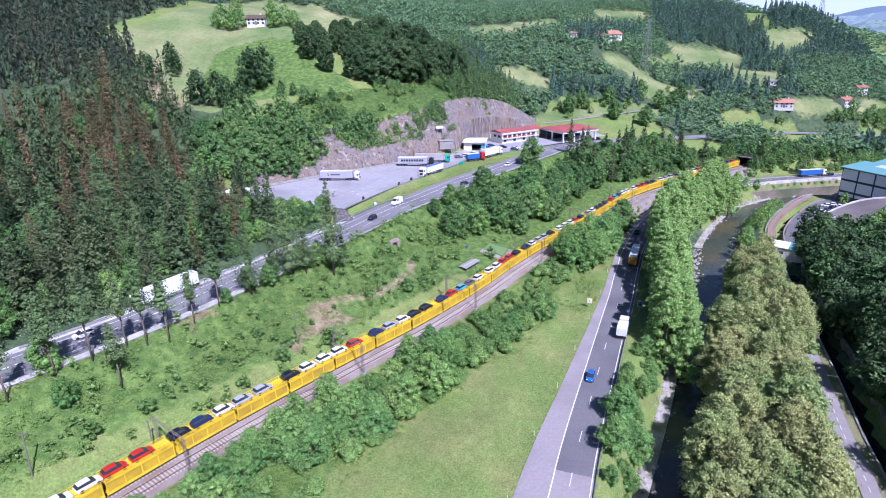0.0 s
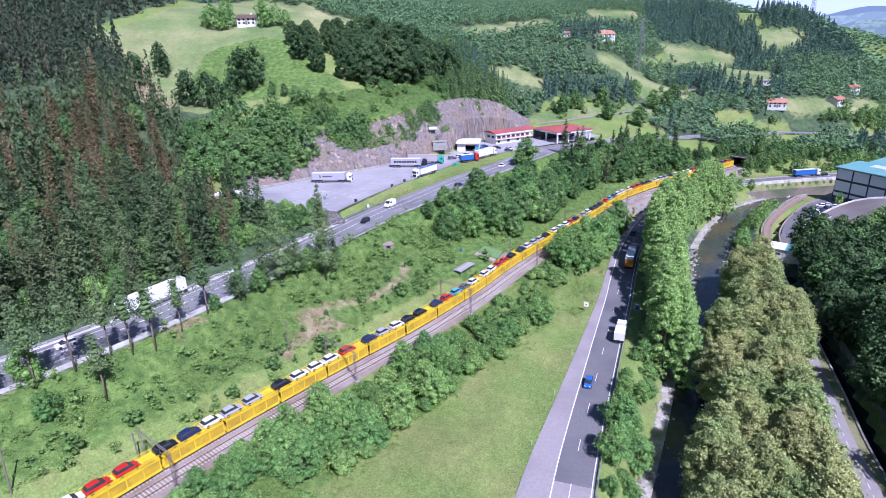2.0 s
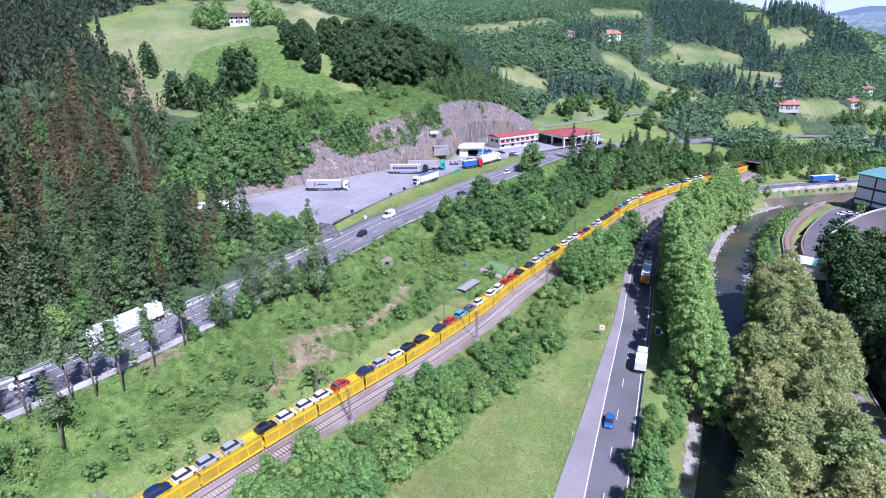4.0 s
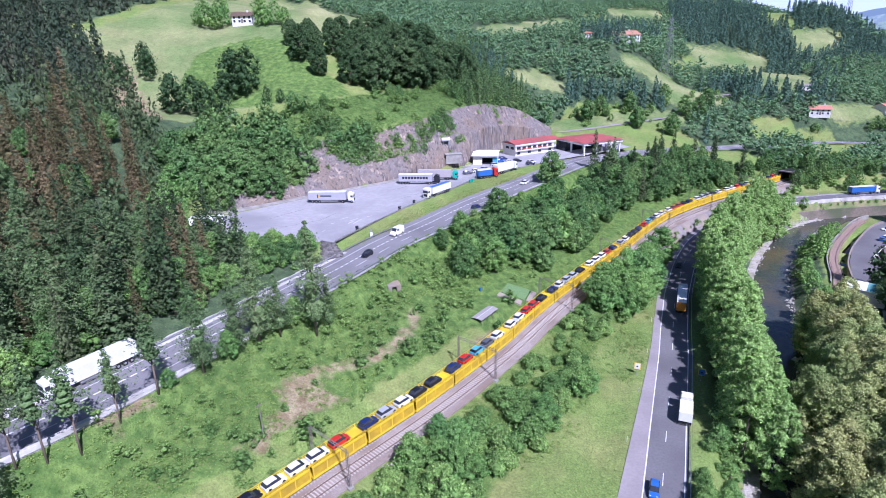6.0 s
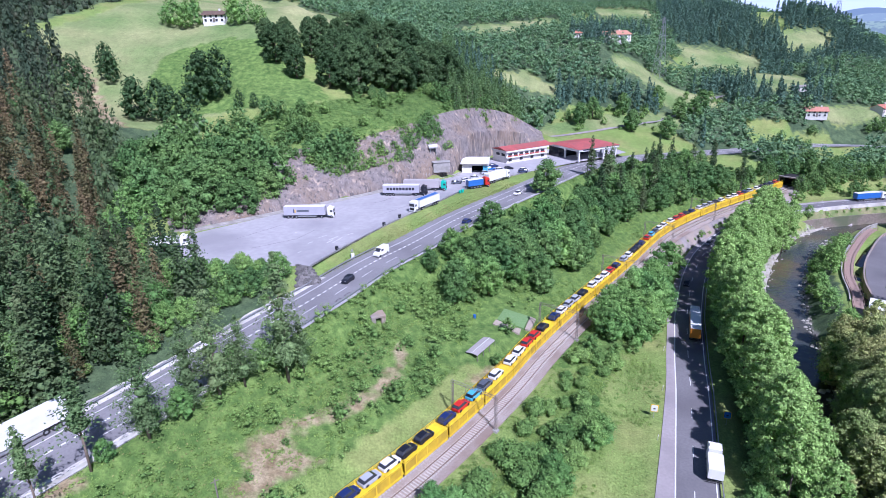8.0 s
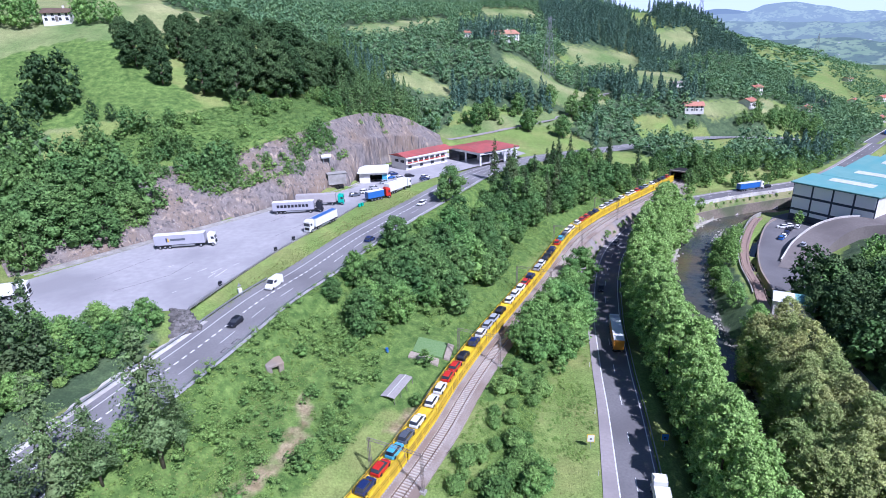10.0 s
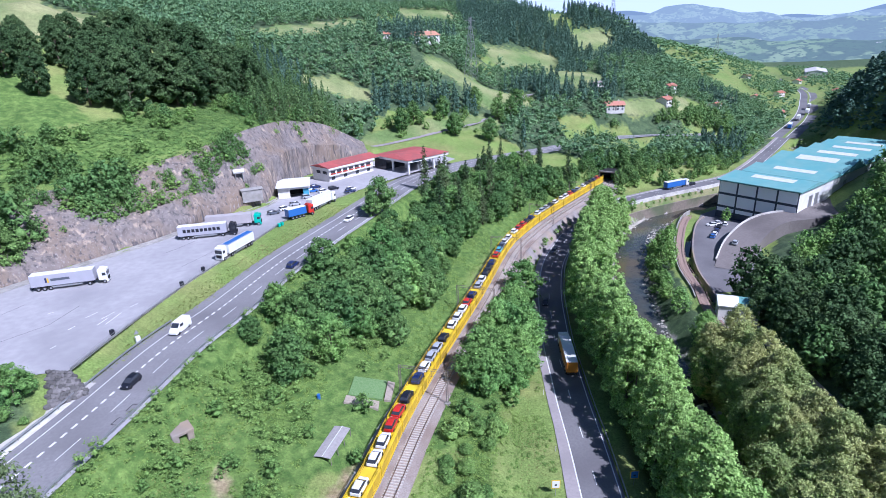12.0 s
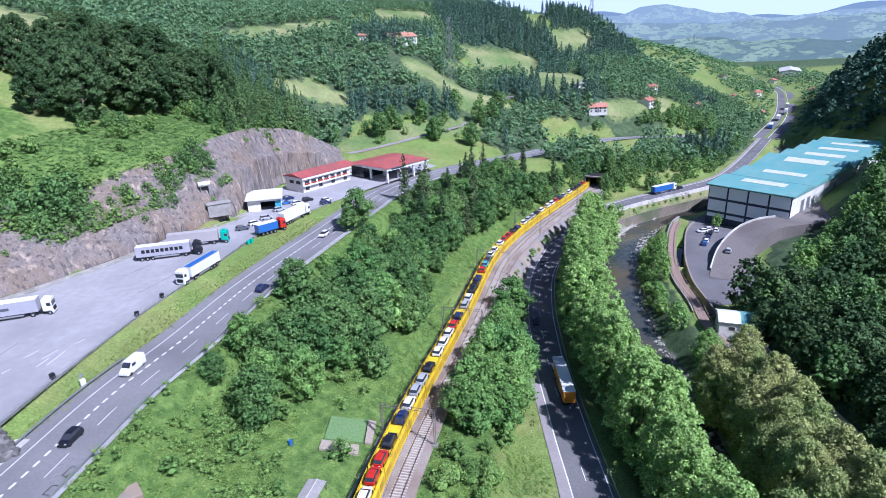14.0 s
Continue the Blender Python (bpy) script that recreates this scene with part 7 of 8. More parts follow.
for i, (a, b, up) in enumerate(bays):
    z0 = H0 - 0.3
    p = [(a, z0), (b, z0), (b, z0 + 0.35), (a + (b - a) * 0.72, z0 + up + 0.6), (a, z0 + 0.45)]
    part("roof_bay", Geo().prism(p, -FW - 0.7, 0.7).mesh("roof_bay", M_TEAL), fa)
    k = (up + 0.15) / ((b - a) * 0.72)
    xa, xb = a + (b - a) * 0.42, a + (b - a) * 0.62
    za, zb = z0 + 0.45 + (xa - a) * k + 0.1, z0 + 0.45 + (xb - a) * k + 0.1
    if i != 6:
        part("skylight", Geo().add([(xa, -FW * 0.8, za), (xb, -FW * 0.8, zb), (xb, -FW * 0.28, zb), (xa, -FW * 0.28, za), (xa, -FW * 0.8, za - 0.4), (xb, -FW * 0.8, zb - 0.4), (xb, -FW * 0.28, zb - 0.4), (xa, -FW * 0.28, za - 0.4)],
             [(0, 1, 2, 3), (4, 5, 1, 0), (5, 6, 2, 1), (6, 7, 3, 2), (7, 4, 0, 3)]).mesh("skylight", M_SKYLIGHT), fa, "translucent white skylight strip")
for xx in (10, 16, 46, 72):
    part("loading_door", Geo().box(xx, -FW + 0.18, 8, xx + 3.5, -FW + 0.32, 13).mesh("loading_door", M_STEEL), fa)
part("white_side", Geo().box(0.3, -FW + 0.22, 7.5, FL, -FW + 0.3, H0 - 0.4).mesh("white_side", M_WHITE), fa)
fa.matrix_world = at_frame(189.5, 269.6, -4.0, 18.7)
# ramp beside the factory
ramp = curve([(149, 221, -3.9), (157, 227.5, -3.4), (167, 234.5, -1.2), (180, 240, 1.5), (191, 241, 3.2), (206, 237.5, 4.2), (230, 244, 4.5), (262, 254, 4.5), (300, 268, 4.5)], 2)
rp = tagged(new("ramp", strip("ramp", ramp, -4.5, 6.5, 0.06, M_RAMP, 9.0)), "curving asphalt ramp with concrete parapets beside the factory", "ramp", "", "structure")
part("parapet", strip("parapet", ramp[3:32], -4.9, -4.5, 0.75, M_PARAPET, 9.0), rp)
car("silver", ground_pose(165, 234.5, -1.6, 35), "silver car parked on the factory ramp", "parked cars")
sh = thing("river_shed", "small white shed with teal and white roof by the path", "shed")
part("wall", Geo().box(-5, -3.5, -1.5, 5, 3.5, 3.6).mesh("wall", M_WALL), sh)
g = Geo()
g.prism([(-4.0, 3.6), (4.0, 3.6), (0, 5.0)], -5.4, 0.0, 0, Matrix.Rotation(math.pi / 2, 4, "Z"))
part("roof", g.mesh("roof", M_TEAL), sh)
part("roof_sheet", Geo().prism([(-4.0, 3.62), (4.0, 3.62), (0, 5.02)], 0.02, 5.4, 0, Matrix.Rotation(math.pi / 2, 4, "Z")).mesh("roof_sheet", M_WHITE), sh)
window_part(sh, -2, -3.52, 1.8, 1.4, 1.0, "-y")
sh.matrix_world = at_frame(122, 191.5, -1.5, -40)

# railway tunnel
tp = thing("tunnel_portal", "dark railway tunnel mouth in a stained concrete portal", "tunnel portal", None, None, "", "structure")
g = Geo().box(-0.8, -5.3, -1.5, 0, -4.6, 6.6).box(-0.8, 4.6, -1.5, 0, 5.3, 6.6).box(-0.8, -4.6, 6.0, 0, 4.6, 6.6).box(-1.0, -5.4, 6.6, 0.4, 5.4, 6.8)
part("frame", g.mesh("frame", M_ROCK), tp)
part("lining", Geo().box(0, -4.9, -1.0, 9, -4.6, 6.3).box(0, 4.6, -1.0, 9, 4.9, 6.3).box(0, -4.6, 6.0, 9, 4.6, 6.3).box(8.5, -4.6, -1, 9, 4.6, 6.0).mesh("lining", M_DARK), tp)
tp.matrix_world = at_frame(167.5, 318.4, 3.3, 36) @ Matrix.Diagonal((1, 0.76, 0.78, 1))

# pylons
def pylon(x, y, h, label):
    ob = thing("pylon", label, "pylon")
    z = float(ground(x, y))
    b, t_ = h * 0.09, h * 0.018
    g = Geo()
    lv = [i / 8 for i in range(9)]
    wd = [b + (t_ - b) * min(1, k * 1.15) for k in lv]
    for i in range(8):
        z0, z1 = lv[i] * h, lv[i + 1] * h
        for (sx, sy), (ex, ey) in zip(((-1, -1), (1, -1), (1, 1), (-1, 1)), ((1, -1), (1, 1), (-1, 1), (-1, -1))):
            g.tube((sx * wd[i], sy * wd[i], z0), (sx * wd[i + 1], sy * wd[i + 1], z1), 0.13, 0.11, 4)
            g.tube((sx * wd[i], sy * wd[i], z0), (ex * wd[i + 1], ey * wd[i + 1], z1), 0.07, 0.07, 4)
            g.tube((ex * wd[i], ey * wd[i], z0), (sx * wd[i + 1], sy * wd[i + 1], z1), 0.07, 0.07, 4)
    part("tower", g.mesh("tower", M_STEEL), ob)
    for k in (0.70, 0.82, 0.94):
        part("crossarm", Geo().tube((-h * 0.13, 0, k * h), (h * 0.13, 0, k * h), 0.1, 0.1, 4).tube((-h * 0.13, 0, k * h), (0, 0, k * h + 1.4), 0.07, 0.07, 4).tube((h * 0.13, 0, k * h), (0, 0, k * h + 1.4), 0.07, 0.07, 4).mesh("crossarm", M_STEEL), ob)
    ob.matrix_world = at_frame(x, y, z, 30)
    return ob


pylon(159, 472, 41, "tall grey lattice power pylon in a meadow")
pylon(392, 640, 34, "grey lattice power pylon on the ridge")
pylon(790, 900, 40, "far lattice power pylon above the valley")


# ---- small things along the way ----
def road_sign(x, y, heading, inner, label):
    ob = thing("road_sign", label, "road sign")
    part("post", Geo().tube((0, 0, -0.4), (0, 0, 2.0), 0.05, 0.05, 6).mesh("post", M_STEEL), ob)
    part("board", Geo().rounded_box(-0.75, -0.03, 1.5, 0.75, 0.03, 3.2, 0.02).mesh("board", PAINTS["yellow"]), ob)
    part("face", Geo().box(-0.62, -0.05, 1.63, 0.62, -0.03, 3.07).mesh("face", inner), ob)
    part("symbol", Geo().box(-0.2, -0.065, 2.1, 0.2, -0.05, 2.4).mesh("symbol", M_DARK), ob)
    ob.matrix_world = at_frame(x, y, float(ground(x, y)), heading)


road_sign(40.6, 150.2, -18, M_WHITE, "yellow-bordered square road sign with white face")
road_sign(54.2, 147.2, -18, PAINTS["blue"], "yellow-bordered road sign with blue face")


def pole(x, y, h, label, tilt=0.0):
    ob = thing("wooden_pole", label, "pole", None, None, "wooden poles")
    part("shaft", Geo().tube((0, 0, -0.6), (tilt, 0, h), 0.15, 0.10, 8).mesh("shaft", M_WOODPOLE), ob)
    part("crossbar", Geo().box(-0.6 + tilt, -0.05, h - 0.5, 0.6 + tilt, 0.05, h - 0.4).mesh("crossbar", M_WOODPOLE), ob)
    ob.matrix_world = at_frame(x, y, float(ground(x, y)), 40)


pole(-36, 119, 7.5, "weathered wooden pole with creeper")
pole(-69, 75, 8.5, "leaning grey wooden pole in rough grass", 0.5)
pole(-55, 86, 7, "grey wooden pole near the railway")
hut = thing("stone_doorway", "old stone doorway with dark opening built into the grassy bank", "doorway")
part("surround", Geo().rounded_box(-2.0, -0.5, -1.0, -0.75, 3.0, 2.3, 0.15).rounded_box(0.75, -0.5, -1.0, 2.0, 3.0, 2.3, 0.15).mesh("surround", M_ROCK), hut)
part("lintel", Geo().rounded_box(-2.1, -0.6, 2.1, 2.1, 3.0, 2.75, 0.15).mesh("lintel", M_ROCK), hut)
part("opening", Geo().box(-0.76, 1.0, -1.0, 0.76, 1.3, 2.12).mesh("opening", M_DARK), hut)
hut.matrix_world = at_frame(-17, 172, float(ground(-17, 172)) - 0.8, 20) @ Matrix.Scale(0.85, 4)
for a_, b_, s_ in ((-19.8, 172.2, 1.1), (-14.6, 173.6, 1.2), (-18.4, 175.2, 1.3), (-15.8, 175.8, 1.2), (-20.6, 170.0, 0.8)):
    bush.plant(a_, b_, s_)
bush.plant(-17.4, 173.9, 0.8, None, float(ground(-17, 172)) + 1.4)
# kitchen garden
M_NET = mat("grey_shade_net", (0.30, 0.28, 0.27), (0.38, 0.36, 0.34), 0.9, 2.0)
gz0 = float(ground(8, 170))
net = thing("shade_house", "low garden frame with a grey net roof", "garden frame")
part("net_roof", Geo().add([(-1.6, -4.2, 1.7), (0, -4.2, 1.9), (0, 4.2, 1.9), (-1.6, 4.2, 1.7), (1.6, -4.2, 1.7), (1.6, 4.2, 1.7)], [(0, 1, 2, 3), (1, 4, 5, 2)]).mesh("net_roof", M_NET), net)
part("ridge_batten", Geo().box(-0.06, -4.2, 1.91, 0.06, 4.2, 1.97).mesh("ridge_batten", M_SKYLIGHT), net)
for yy in np.linspace(-4.0, 4.0, 4):
    for xx in (-1.55, 1.55):
        part("post", Geo().box(xx - 0.05, yy - 0.05, -0.5, xx + 0.05, yy + 0.05, 1.7).mesh("post", M_WOODPOLE), net)
net.matrix_world = at_frame(6.6, 169.4, gz0 - 0.4, -35)


def bed(name, poly, material, label):
    zs = [float(ground(x, y)) + 0.45 for x, y in poly]
    g = Geo().add([(x, y, z) for (x, y), z in zip(poly, zs)] + [(x, y, z - 0.5) for (x, y), z in zip(poly, zs)], [tuple(range(len(poly)))] + [(i, i + len(poly), (i + 1) % len(poly) + len(poly), (i + 1) % len(poly)) for i in range(len(poly))])
    return thing(name, label, "garden bed", None, g.mesh(name, material))


bed("vegetable_bed", [(12, 183), (18.5, 181.5), (21, 187), (14.5, 188.8)], mat("crop_green", (0.12, 0.22, 0.07), (0.18, 0.28, 0.12), 0.9, 3), "low green crop bed in the kitchen garden")
bed("sand_path", [(10.6, 180.6), (17, 178.8), (17.8, 181), (11.6, 182.8)], mat("sandy_soil", (0.40, 0.35, 0.28), (0.32, 0.27, 0.21), 0.95, 2), "pale sandy path beside the crop bed")
bed("sand_path", [(21.2, 187), (22.6, 186.6), (20.2, 181.2), (18.9, 181.4)], mat("dry_soil", (0.38, 0.33, 0.27), (0.30, 0.25, 0.2), 0.95, 2), "pale dry strip at the bed's edge")
thing("barrel", "blue plastic barrel in the garden", "barrel", at_frame(6.2, 183, float(ground(6.2, 183)), 0), Geo().tube((0, 0, 0), (0, 0, 1.0), 0.36, 0.36, 12).mesh("barrel", PAINTS["blue"]))
lamp = thing("lamp_post", "slim lamp post in the lorry park", "lamp post")
part("pole", Geo().tube((0, 0, -0.3), (0, 0, 6.0), 0.09, 0.06, 8).mesh("pole", M_STEEL), lamp)
part("head", Geo().rounded_box(-0.5, -0.15, 5.95, 0.4, 0.15, 6.1, 0.04).mesh("head", M_STEEL), lamp)
lamp.matrix_world = at_frame(-65, 187, LOT_Z, 30)
for i, (x_, y_) in enumerate(((6.6, 260), (7.6, 261), (-30.5, 201.5), (-14.5, 230.5), (-19, 222.5))):
    c_ = "green" if i < 2 else "black"
    thing("litter_bin", f"{c_} litter bin at the lorry park", "bin", at_frame(x_, y_, LOT_Z + 0.04, 40), Geo().rounded_box(-0.4, -0.35, 0, 0.4, 0.35, 1.1, 0.08).mesh("litter_bin", PAINTS[c_]), "litter bins")
mkb = thing("roadside_box", "white roadside cabinet with a small sign", "cabinet")
part("cabinet", Geo().rounded_box(-0.45, -0.3, -0.3, 0.45, 0.3, 1.5, 0.05).mesh("cabinet", M_WHITE), mkb)
part("sign", Geo().add([(-0.5, 0, 2.0), (0.5, 0, 2.0), (0, 0, 2.9), (-0.5, 0.05, 2.0), (0.5, 0.05, 2.0), (0, 0.05, 2.9)], [(0, 1, 2), (5, 4, 3), (0, 3, 4, 1), (1, 4, 5, 2), (2, 5, 3, 0)]).mesh("sign", M_STEEL), mkb)
part("stem", Geo().tube((0, 0, 1.4), (0, 0, 2.1), 0.04, 0.04, 6).mesh("stem", M_STEEL), mkb)
mkb.matrix_world = at_frame(-26.2, 200.8, 18.0, 30)
cl = thing("street_lamp", "slim dark lamp post beside the cycle path", "street lamp")
part("pole", Geo().tube((0, 0, -0.3), (0, 0, 5.0), 0.08, 0.05, 8).mesh("pole", M_MAST), cl)
part("arm", Geo().tube((0, 0, 4.9), (0.9, 0, 5.1), 0.04, 0.03, 6).mesh("arm", M_MAST), cl)
part("lamp_head", Geo().rounded_box(0.7, -0.14, 5.02, 1.3, 0.14, 5.16, 0.04).mesh("lamp_head", M_STEEL), cl)
cl.matrix_world = at_frame(82.0, 111.4, -2.5, 20)
M_RUBBLE = mat("pale_rubble", (0.50, 0.47, 0.44), (0.34, 0.32, 0.30), 0.95, 2.0, 0, 0.6, 5, island=0.3)
for hx, hy, hn in ((-13.4, 114.4, 60), (-27.6, 98.9, 40)):
    V, F, o = [], [], 0
    for i in range(hn):
        r_, a_ = abs(rng.normal(0, 1.0)), rng.uniform(0, 6.28)
        sz = rng.uniform(0.15, 0.45)
        c_ = np.array((hx + r_ * 1.6 * math.cos(a_), hy + r_ * 1.6 * math.sin(a_), 0.0))
        c_[2] = float(ground(c_[0], c_[1])) + max(0.05, 0.7 - 0.35 * r_)
        V.append(OCTA[0] * sz * rng.uniform(0.7, 1.3, (6, 1)) + c_)
        F.append(OCTA[1] + o)
        o += 6
    thing("rubble_heap", "heap of pale broken stone beside the track", "rubble", None, fast_mesh("rubble_heap", np.vstack(V), np.vstack(F), M_RUBBLE), "rubble heaps")
# boulder wall at the near end of the lorry park
M_BOULDER = mat("grey_boulder", (0.13, 0.125, 0.12), (0.20, 0.19, 0.18), 0.95, 1.2, 0, 0.6, 3, (0.10, 0.095, 0.09), 0.3, obj=0.7)
stones = []
for q in range(4):
    bv_, bf_ = BALLS[1]
    k_ = np.sign(bv_) * np.abs(bv_) ** 0.7 * rng.uniform(0.85, 1.1, (len(bv_), 1)) * (0.62, 0.46, 0.5)
    stones.append(fast_mesh("boulder", k_, bf_, M_BOULDER))
wall_s = thing("boulder_wall", "sloping retaining wall of rough grey boulders beside the hill road", "wall")
for r_ in range(9):
    for c_ in range(8):
        u_, w_ = (c_ + 0.5 * (r_ % 2) + rng.uniform(-0.12, 0.12)) / 7.5, (r_ + rng.uniform(-0.12, 0.12)) / 8
        a_ = np.array((-38.9, 190.3, 20.3)) * (1 - u_) + np.array((-34.9, 188.2, 20.3)) * u_
        e_ = np.array((-37.6, 181.8, 17.9)) * (1 - u_) + np.array((-32.2, 184.2, 18.2)) * u_
        p_ = a_ * (1 - w_) + e_ * w_
        p_[2] = max(p_[2], float(ground(p_[0], p_[1])) + 0.1)
        part("boulder", stones[int(rng.integers(4))], wall_s, "", pose(*p_, rng.uniform(-15, 15), rng.uniform(-15, 15), rng.uniform(0, 360)))
# worn paint and mended cracks on the lorry park, detector loops on the hill road
def stroke(name, a, c, w, z, material, parent):
    part(name, strip(name, curve([(a[0], a[1], z), (c[0], c[1], z)], 0.8), -w / 2, w / 2, 0, material), parent)


worn = thing("worn_marks", "worn white paint marks and patched cracks on the lorry park", "road marking")
for a_, c_ in (((-34.1, 210.4), (-31.9, 213.1)), ((-34.3, 207.6), (-32.9, 210.2)), ((-32.7, 207.3), (-30.5, 212.1)), ((-37.5, 212.4), (-35.4, 214.6)), ((-29.2, 214.5), (-27.7, 215.8)), ((-39.7, 207.6), (-38.6, 208.9)), ((-45.8, 218.1), (-44.6, 218.7)), ((-41, 200), (-40.2, 201))):
    stroke("mark", a_, c_, 0.22, LOT_Z + 0.045, M_LINE, worn)
for a_, c_ in (((-24.7, 249.7), (-20.1, 253.2)), ((-21.7, 252.5), (-17.7, 256.6)), ((-55, 205), (-44, 212)), ((-44, 212), (-40, 220)), ((-20, 236), (-8, 250)), ((-62, 214), (-52, 226))):
    stroke("crack", a_, c_, 0.16, LOT_Z + 0.042, M_ASPHALT, worn)
loops = thing("detector_loops", "two dark sealed detector loops cut in the hill road", "road marking")
for q in (((-26.8, 172.9), (-25.9, 174.4), (-24.3, 173.4), (-24.9, 171.8)), ((-25.1, 176.0), (-24.2, 177.6), (-22.8, 176.7), (-23.4, 174.9))):
    for i in range(4):
        stroke("loop", q[i], q[(i + 1) % 4], 0.14, 18.075, M_DARK, loops)
# vehicles far along the valley road
for x_, y_, c_ in ((405, 418, "blue"), (447, 446, "white"), (486, 470, "white"), (520, 496, "cream")):
    lorry(x_, y_, -3.0, 36, "white", c_, "white", "distant lorry on the valley highway", 11.0, 3.8, group="distant lorries")
# sky and farthest ridge as glowing walls, closing the view down the valley; haze is in the ridge's colour
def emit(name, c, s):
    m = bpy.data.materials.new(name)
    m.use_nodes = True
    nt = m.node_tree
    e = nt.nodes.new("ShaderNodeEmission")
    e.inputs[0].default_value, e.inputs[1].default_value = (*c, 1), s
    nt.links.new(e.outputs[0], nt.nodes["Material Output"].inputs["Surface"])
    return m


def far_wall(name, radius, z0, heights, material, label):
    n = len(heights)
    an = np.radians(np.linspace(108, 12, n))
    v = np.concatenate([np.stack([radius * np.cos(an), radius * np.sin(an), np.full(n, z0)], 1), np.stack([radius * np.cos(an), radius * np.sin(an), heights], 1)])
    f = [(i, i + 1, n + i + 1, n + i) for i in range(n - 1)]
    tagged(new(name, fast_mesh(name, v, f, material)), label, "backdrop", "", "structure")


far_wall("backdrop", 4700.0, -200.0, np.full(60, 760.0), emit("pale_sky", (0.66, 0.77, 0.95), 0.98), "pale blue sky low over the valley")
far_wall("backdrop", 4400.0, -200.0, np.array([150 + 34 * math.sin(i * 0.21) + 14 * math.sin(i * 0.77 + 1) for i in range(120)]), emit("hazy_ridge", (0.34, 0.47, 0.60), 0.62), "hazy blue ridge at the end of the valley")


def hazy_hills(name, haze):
    """Distant hills that glow: pale fields with patches of wood and hedges, blue haze mixed into every colour."""
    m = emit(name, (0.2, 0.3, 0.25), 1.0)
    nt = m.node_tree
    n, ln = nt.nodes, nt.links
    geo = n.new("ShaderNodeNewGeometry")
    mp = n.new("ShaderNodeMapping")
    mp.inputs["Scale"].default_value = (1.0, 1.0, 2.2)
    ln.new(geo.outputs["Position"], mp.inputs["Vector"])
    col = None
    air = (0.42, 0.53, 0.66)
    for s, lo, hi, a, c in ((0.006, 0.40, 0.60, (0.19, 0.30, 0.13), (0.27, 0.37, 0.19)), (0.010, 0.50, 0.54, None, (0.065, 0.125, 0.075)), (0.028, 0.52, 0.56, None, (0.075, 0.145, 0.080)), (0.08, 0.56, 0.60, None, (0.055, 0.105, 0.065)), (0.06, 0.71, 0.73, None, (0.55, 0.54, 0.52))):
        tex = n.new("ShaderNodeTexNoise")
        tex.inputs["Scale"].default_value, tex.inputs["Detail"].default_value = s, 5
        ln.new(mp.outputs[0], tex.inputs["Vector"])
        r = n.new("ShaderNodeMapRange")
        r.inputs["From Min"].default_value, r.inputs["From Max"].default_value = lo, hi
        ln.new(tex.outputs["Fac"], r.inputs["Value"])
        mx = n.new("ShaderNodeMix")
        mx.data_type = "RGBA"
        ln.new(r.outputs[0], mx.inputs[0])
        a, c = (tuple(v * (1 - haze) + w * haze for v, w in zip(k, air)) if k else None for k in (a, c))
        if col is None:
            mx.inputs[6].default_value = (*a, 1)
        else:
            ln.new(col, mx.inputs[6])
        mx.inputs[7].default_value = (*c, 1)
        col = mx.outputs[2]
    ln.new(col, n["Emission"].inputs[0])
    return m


def ridge(radius, height, seed, label, material):
    """A far wooded ridge with fields, steep enough to face the valley."""
    na, nr = 150, 14
    V = []
    for j in range(nr):
        up = j / (nr - 1)
        for i in range(na):
            a = math.radians(112 - 110 * i / (na - 1))
            rad = radius + 260 * up
            x_, y_ = rad * math.cos(a), rad * math.sin(a)
            crest = height * (1 + 0.42 * noise.noise(Vector((x_ / 420, y_ / 420, seed))) + 0.16 * noise.noise(Vector((x_ / 130, y_ / 130, seed + 3))))
            V.append((x_, y_, -70 + (crest + 70) * up ** 0.8 + 9 * noise.noise(Vector((x_ / 90, y_ / 90, up * 4 + seed))) * min(1, 4 * up)))
    F = [(j * na + i, j * na + i + 1, (j + 1) * na + i + 1, (j + 1) * na + i) for j in range(nr - 1) for i in range(na - 1)]
    tagged(new("backdrop", fast_mesh("backdrop", np.array(V), F, material, True)), label, "backdrop", "", "structure")


# glowing ridges, more haze blended into the colour of each farther one
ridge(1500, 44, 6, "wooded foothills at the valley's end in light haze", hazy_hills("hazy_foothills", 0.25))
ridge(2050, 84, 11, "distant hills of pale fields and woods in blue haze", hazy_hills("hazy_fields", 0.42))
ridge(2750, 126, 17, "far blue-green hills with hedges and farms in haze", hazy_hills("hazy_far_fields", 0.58))
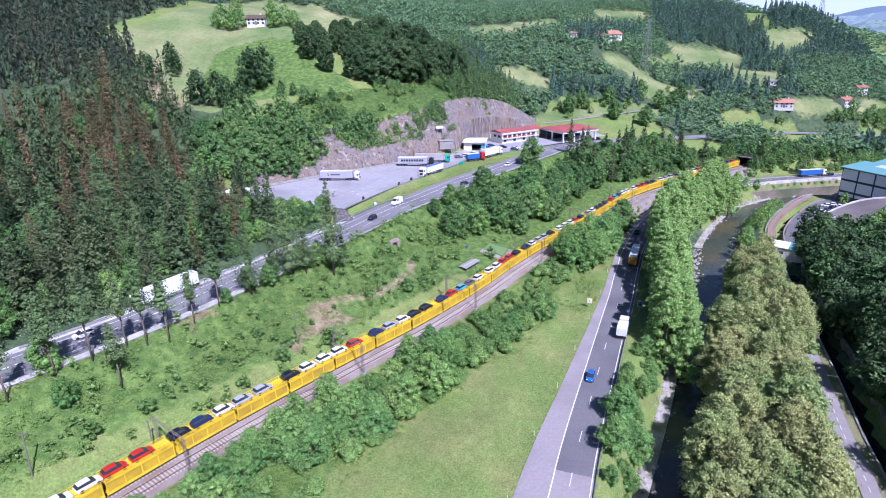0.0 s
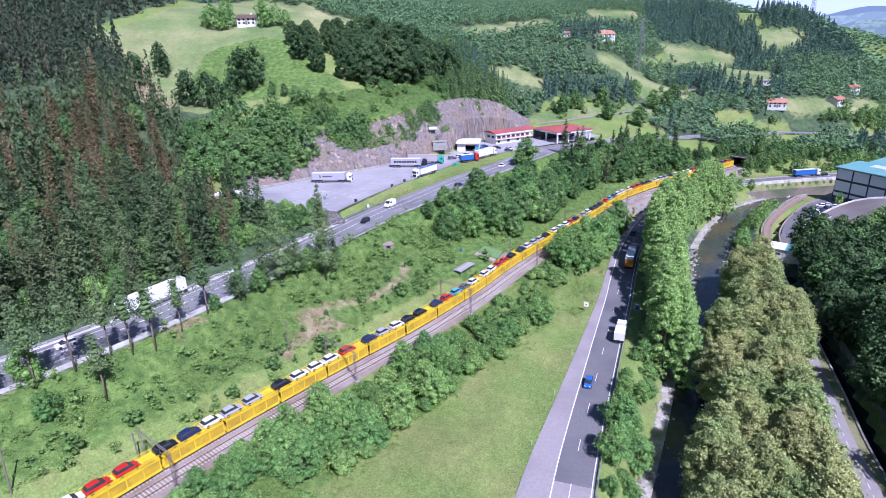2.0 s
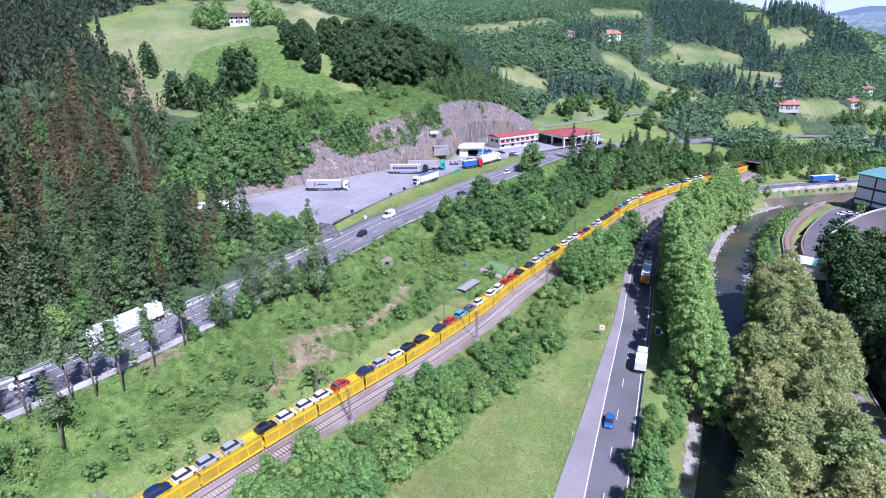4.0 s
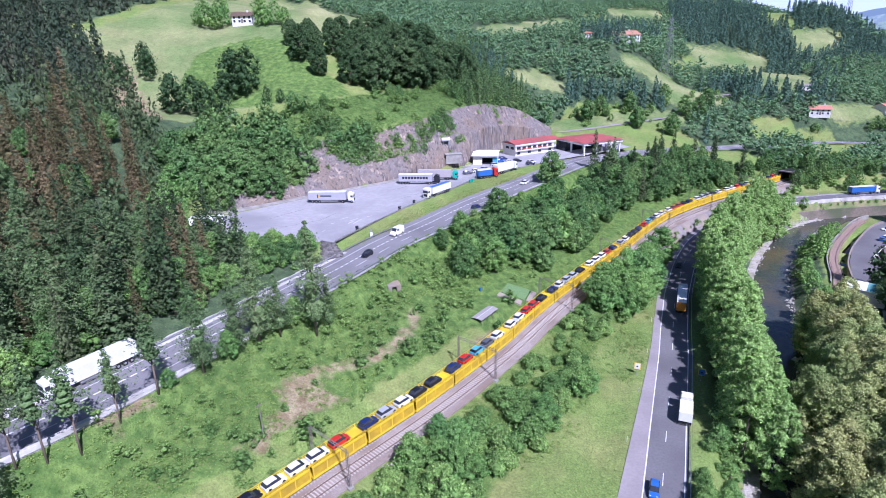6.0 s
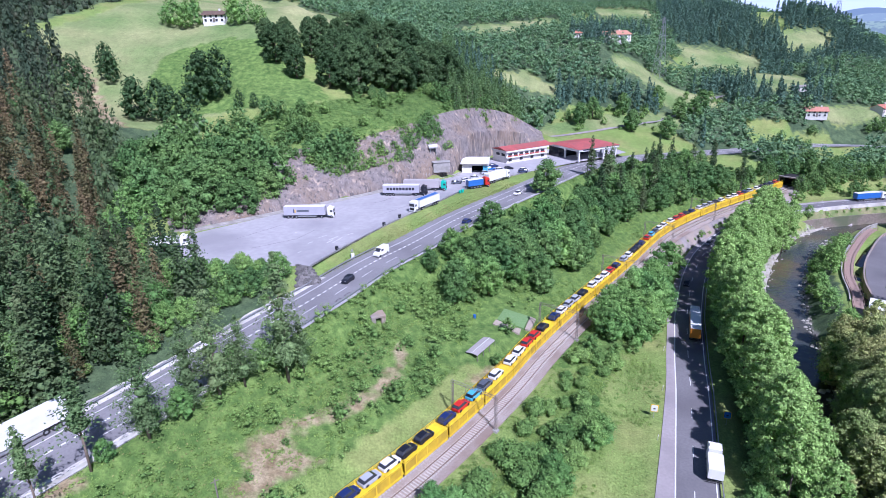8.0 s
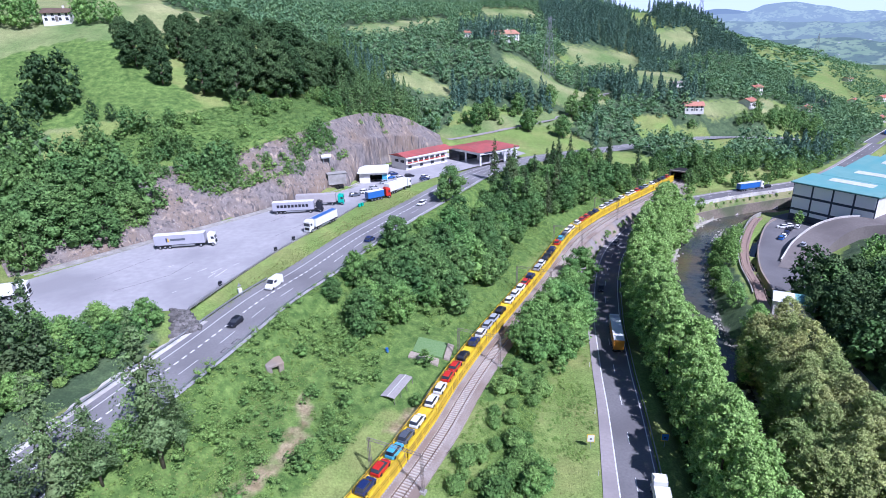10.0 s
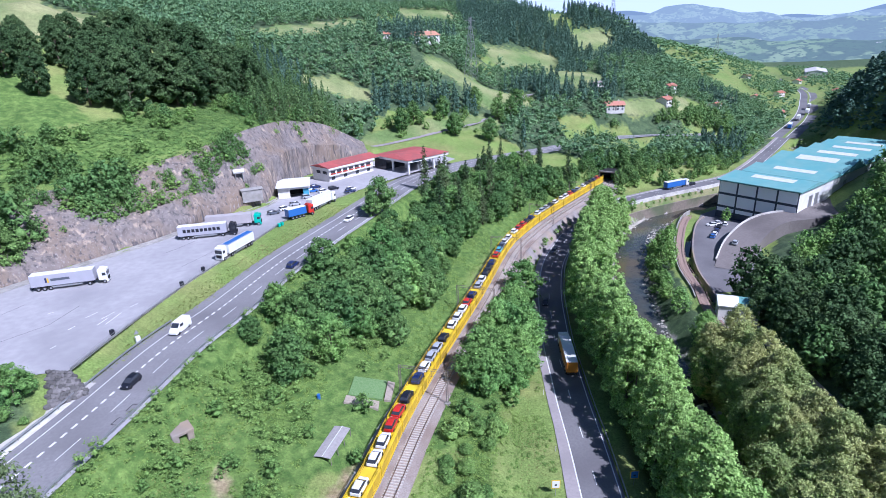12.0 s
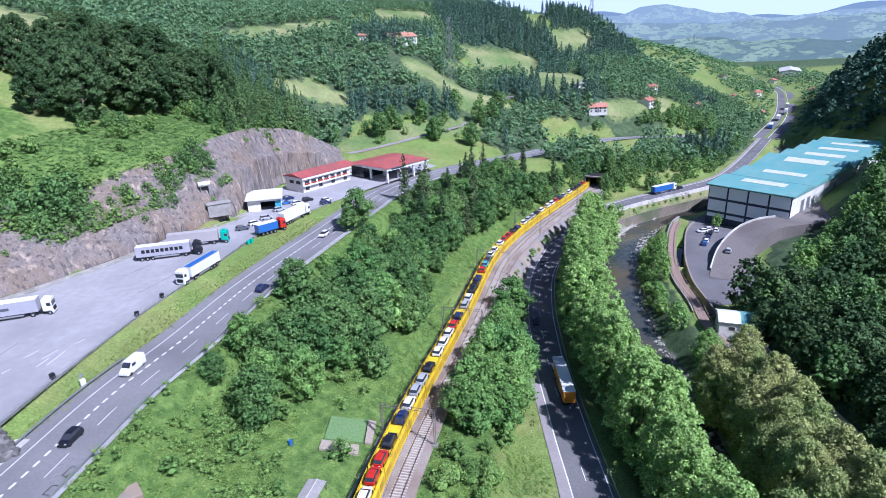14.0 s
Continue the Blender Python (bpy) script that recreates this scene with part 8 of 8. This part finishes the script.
# stones along the river
V, F, o = [], [], 0
for i in range(3400):
    j = int(rng.integers(len(river)))
    sgn = -1 if rng.uniform() < 0.6 else 1
    off = sgn * rng.normal(6.0, 0.7)
    p = river[j, :2] + sideways(river)[j] * off + rng.normal(size=2) * 0.8
    r = abs(rng.normal(0.24, 0.24)) + 0.12
    d = np.array([(1, 0, 0), (0, 1, 0), (-1, 0, 0), (0, -1, 0), (0, 0, 0.8), (0, 0, -0.6)]) * r * rng.uniform(0.7, 1.3, (6, 1))
    V.append(d + (p[0], p[1], max(float(ground(p[0], p[1])), -8.1) + 0.08))
    F.append(np.array([(0, 1, 4), (1, 2, 4), (2, 3, 4), (3, 0, 4), (1, 0, 5), (2, 1, 5), (3, 2, 5), (0, 3, 5)]) + o)
    o += 6
tagged(new("river_stones", fast_mesh("river_stones", np.vstack(V), np.vstack(F), M_PEBBLE)), "pale stones and gravel along the river edges", "stones", "", "stuff")

# ---- sleepers, last ----
sl = Geo().rounded_box(-0.13, -1.3, 0, 0.13, 1.3, 0.2, 0.03).mesh("sleeper", M_SLEEPER)
near_s, V, F, o = 0, [], [], 0
bx = np.array([(-0.13, -1.3, 0), (0.13, -1.3, 0), (0.13, 1.3, 0), (-0.13, 1.3, 0), (-0.11, -1.28, 0.2), (0.11, -1.28, 0.2), (0.11, 1.28, 0.2), (-0.11, 1.28, 0.2)])
bf = np.array([(4, 5, 6, 7), (0, 1, 5, 4), (1, 2, 6, 5), (2, 3, 7, 6), (3, 0, 4, 7)])
for off in (1.85, -1.85):
    ln_ = shifted(rail, off, 0.06)
    ss = np.r_[0, np.cumsum(np.linalg.norm(np.diff(ln_[:, :2], axis=0), axis=1))]
    for d in np.arange(40, ss[-1], 0.65):
        p = [np.interp(d, ss, ln_[:, j]) for j in range(3)]
        a = math.atan2(np.interp(d + 2, ss, ln_[:, 1]) - np.interp(d - 2, ss, ln_[:, 1]), np.interp(d + 2, ss, ln_[:, 0]) - np.interp(d - 2, ss, ln_[:, 0]))
        if 92 < p[1] < 215 and near_s < 300 and off > 0:
            part("sleeper", sl, railway, "", pose(*p, 0, 0, math.degrees(a)))
            near_s += 1
        else:
            c, s = math.cos(a), math.sin(a)
            V.append(np.stack([bx[:, 0] * c - bx[:, 1] * s + p[0], bx[:, 0] * s + bx[:, 1] * c + p[1], bx[:, 2] + p[2]], 1))
            F.append(bf + o)
            o += 8
tagged(part("sleepers_rest", fast_mesh("sleepers_rest", np.vstack(V), np.vstack(F), M_SLEEPER), railway), "", "", "", "stuff")
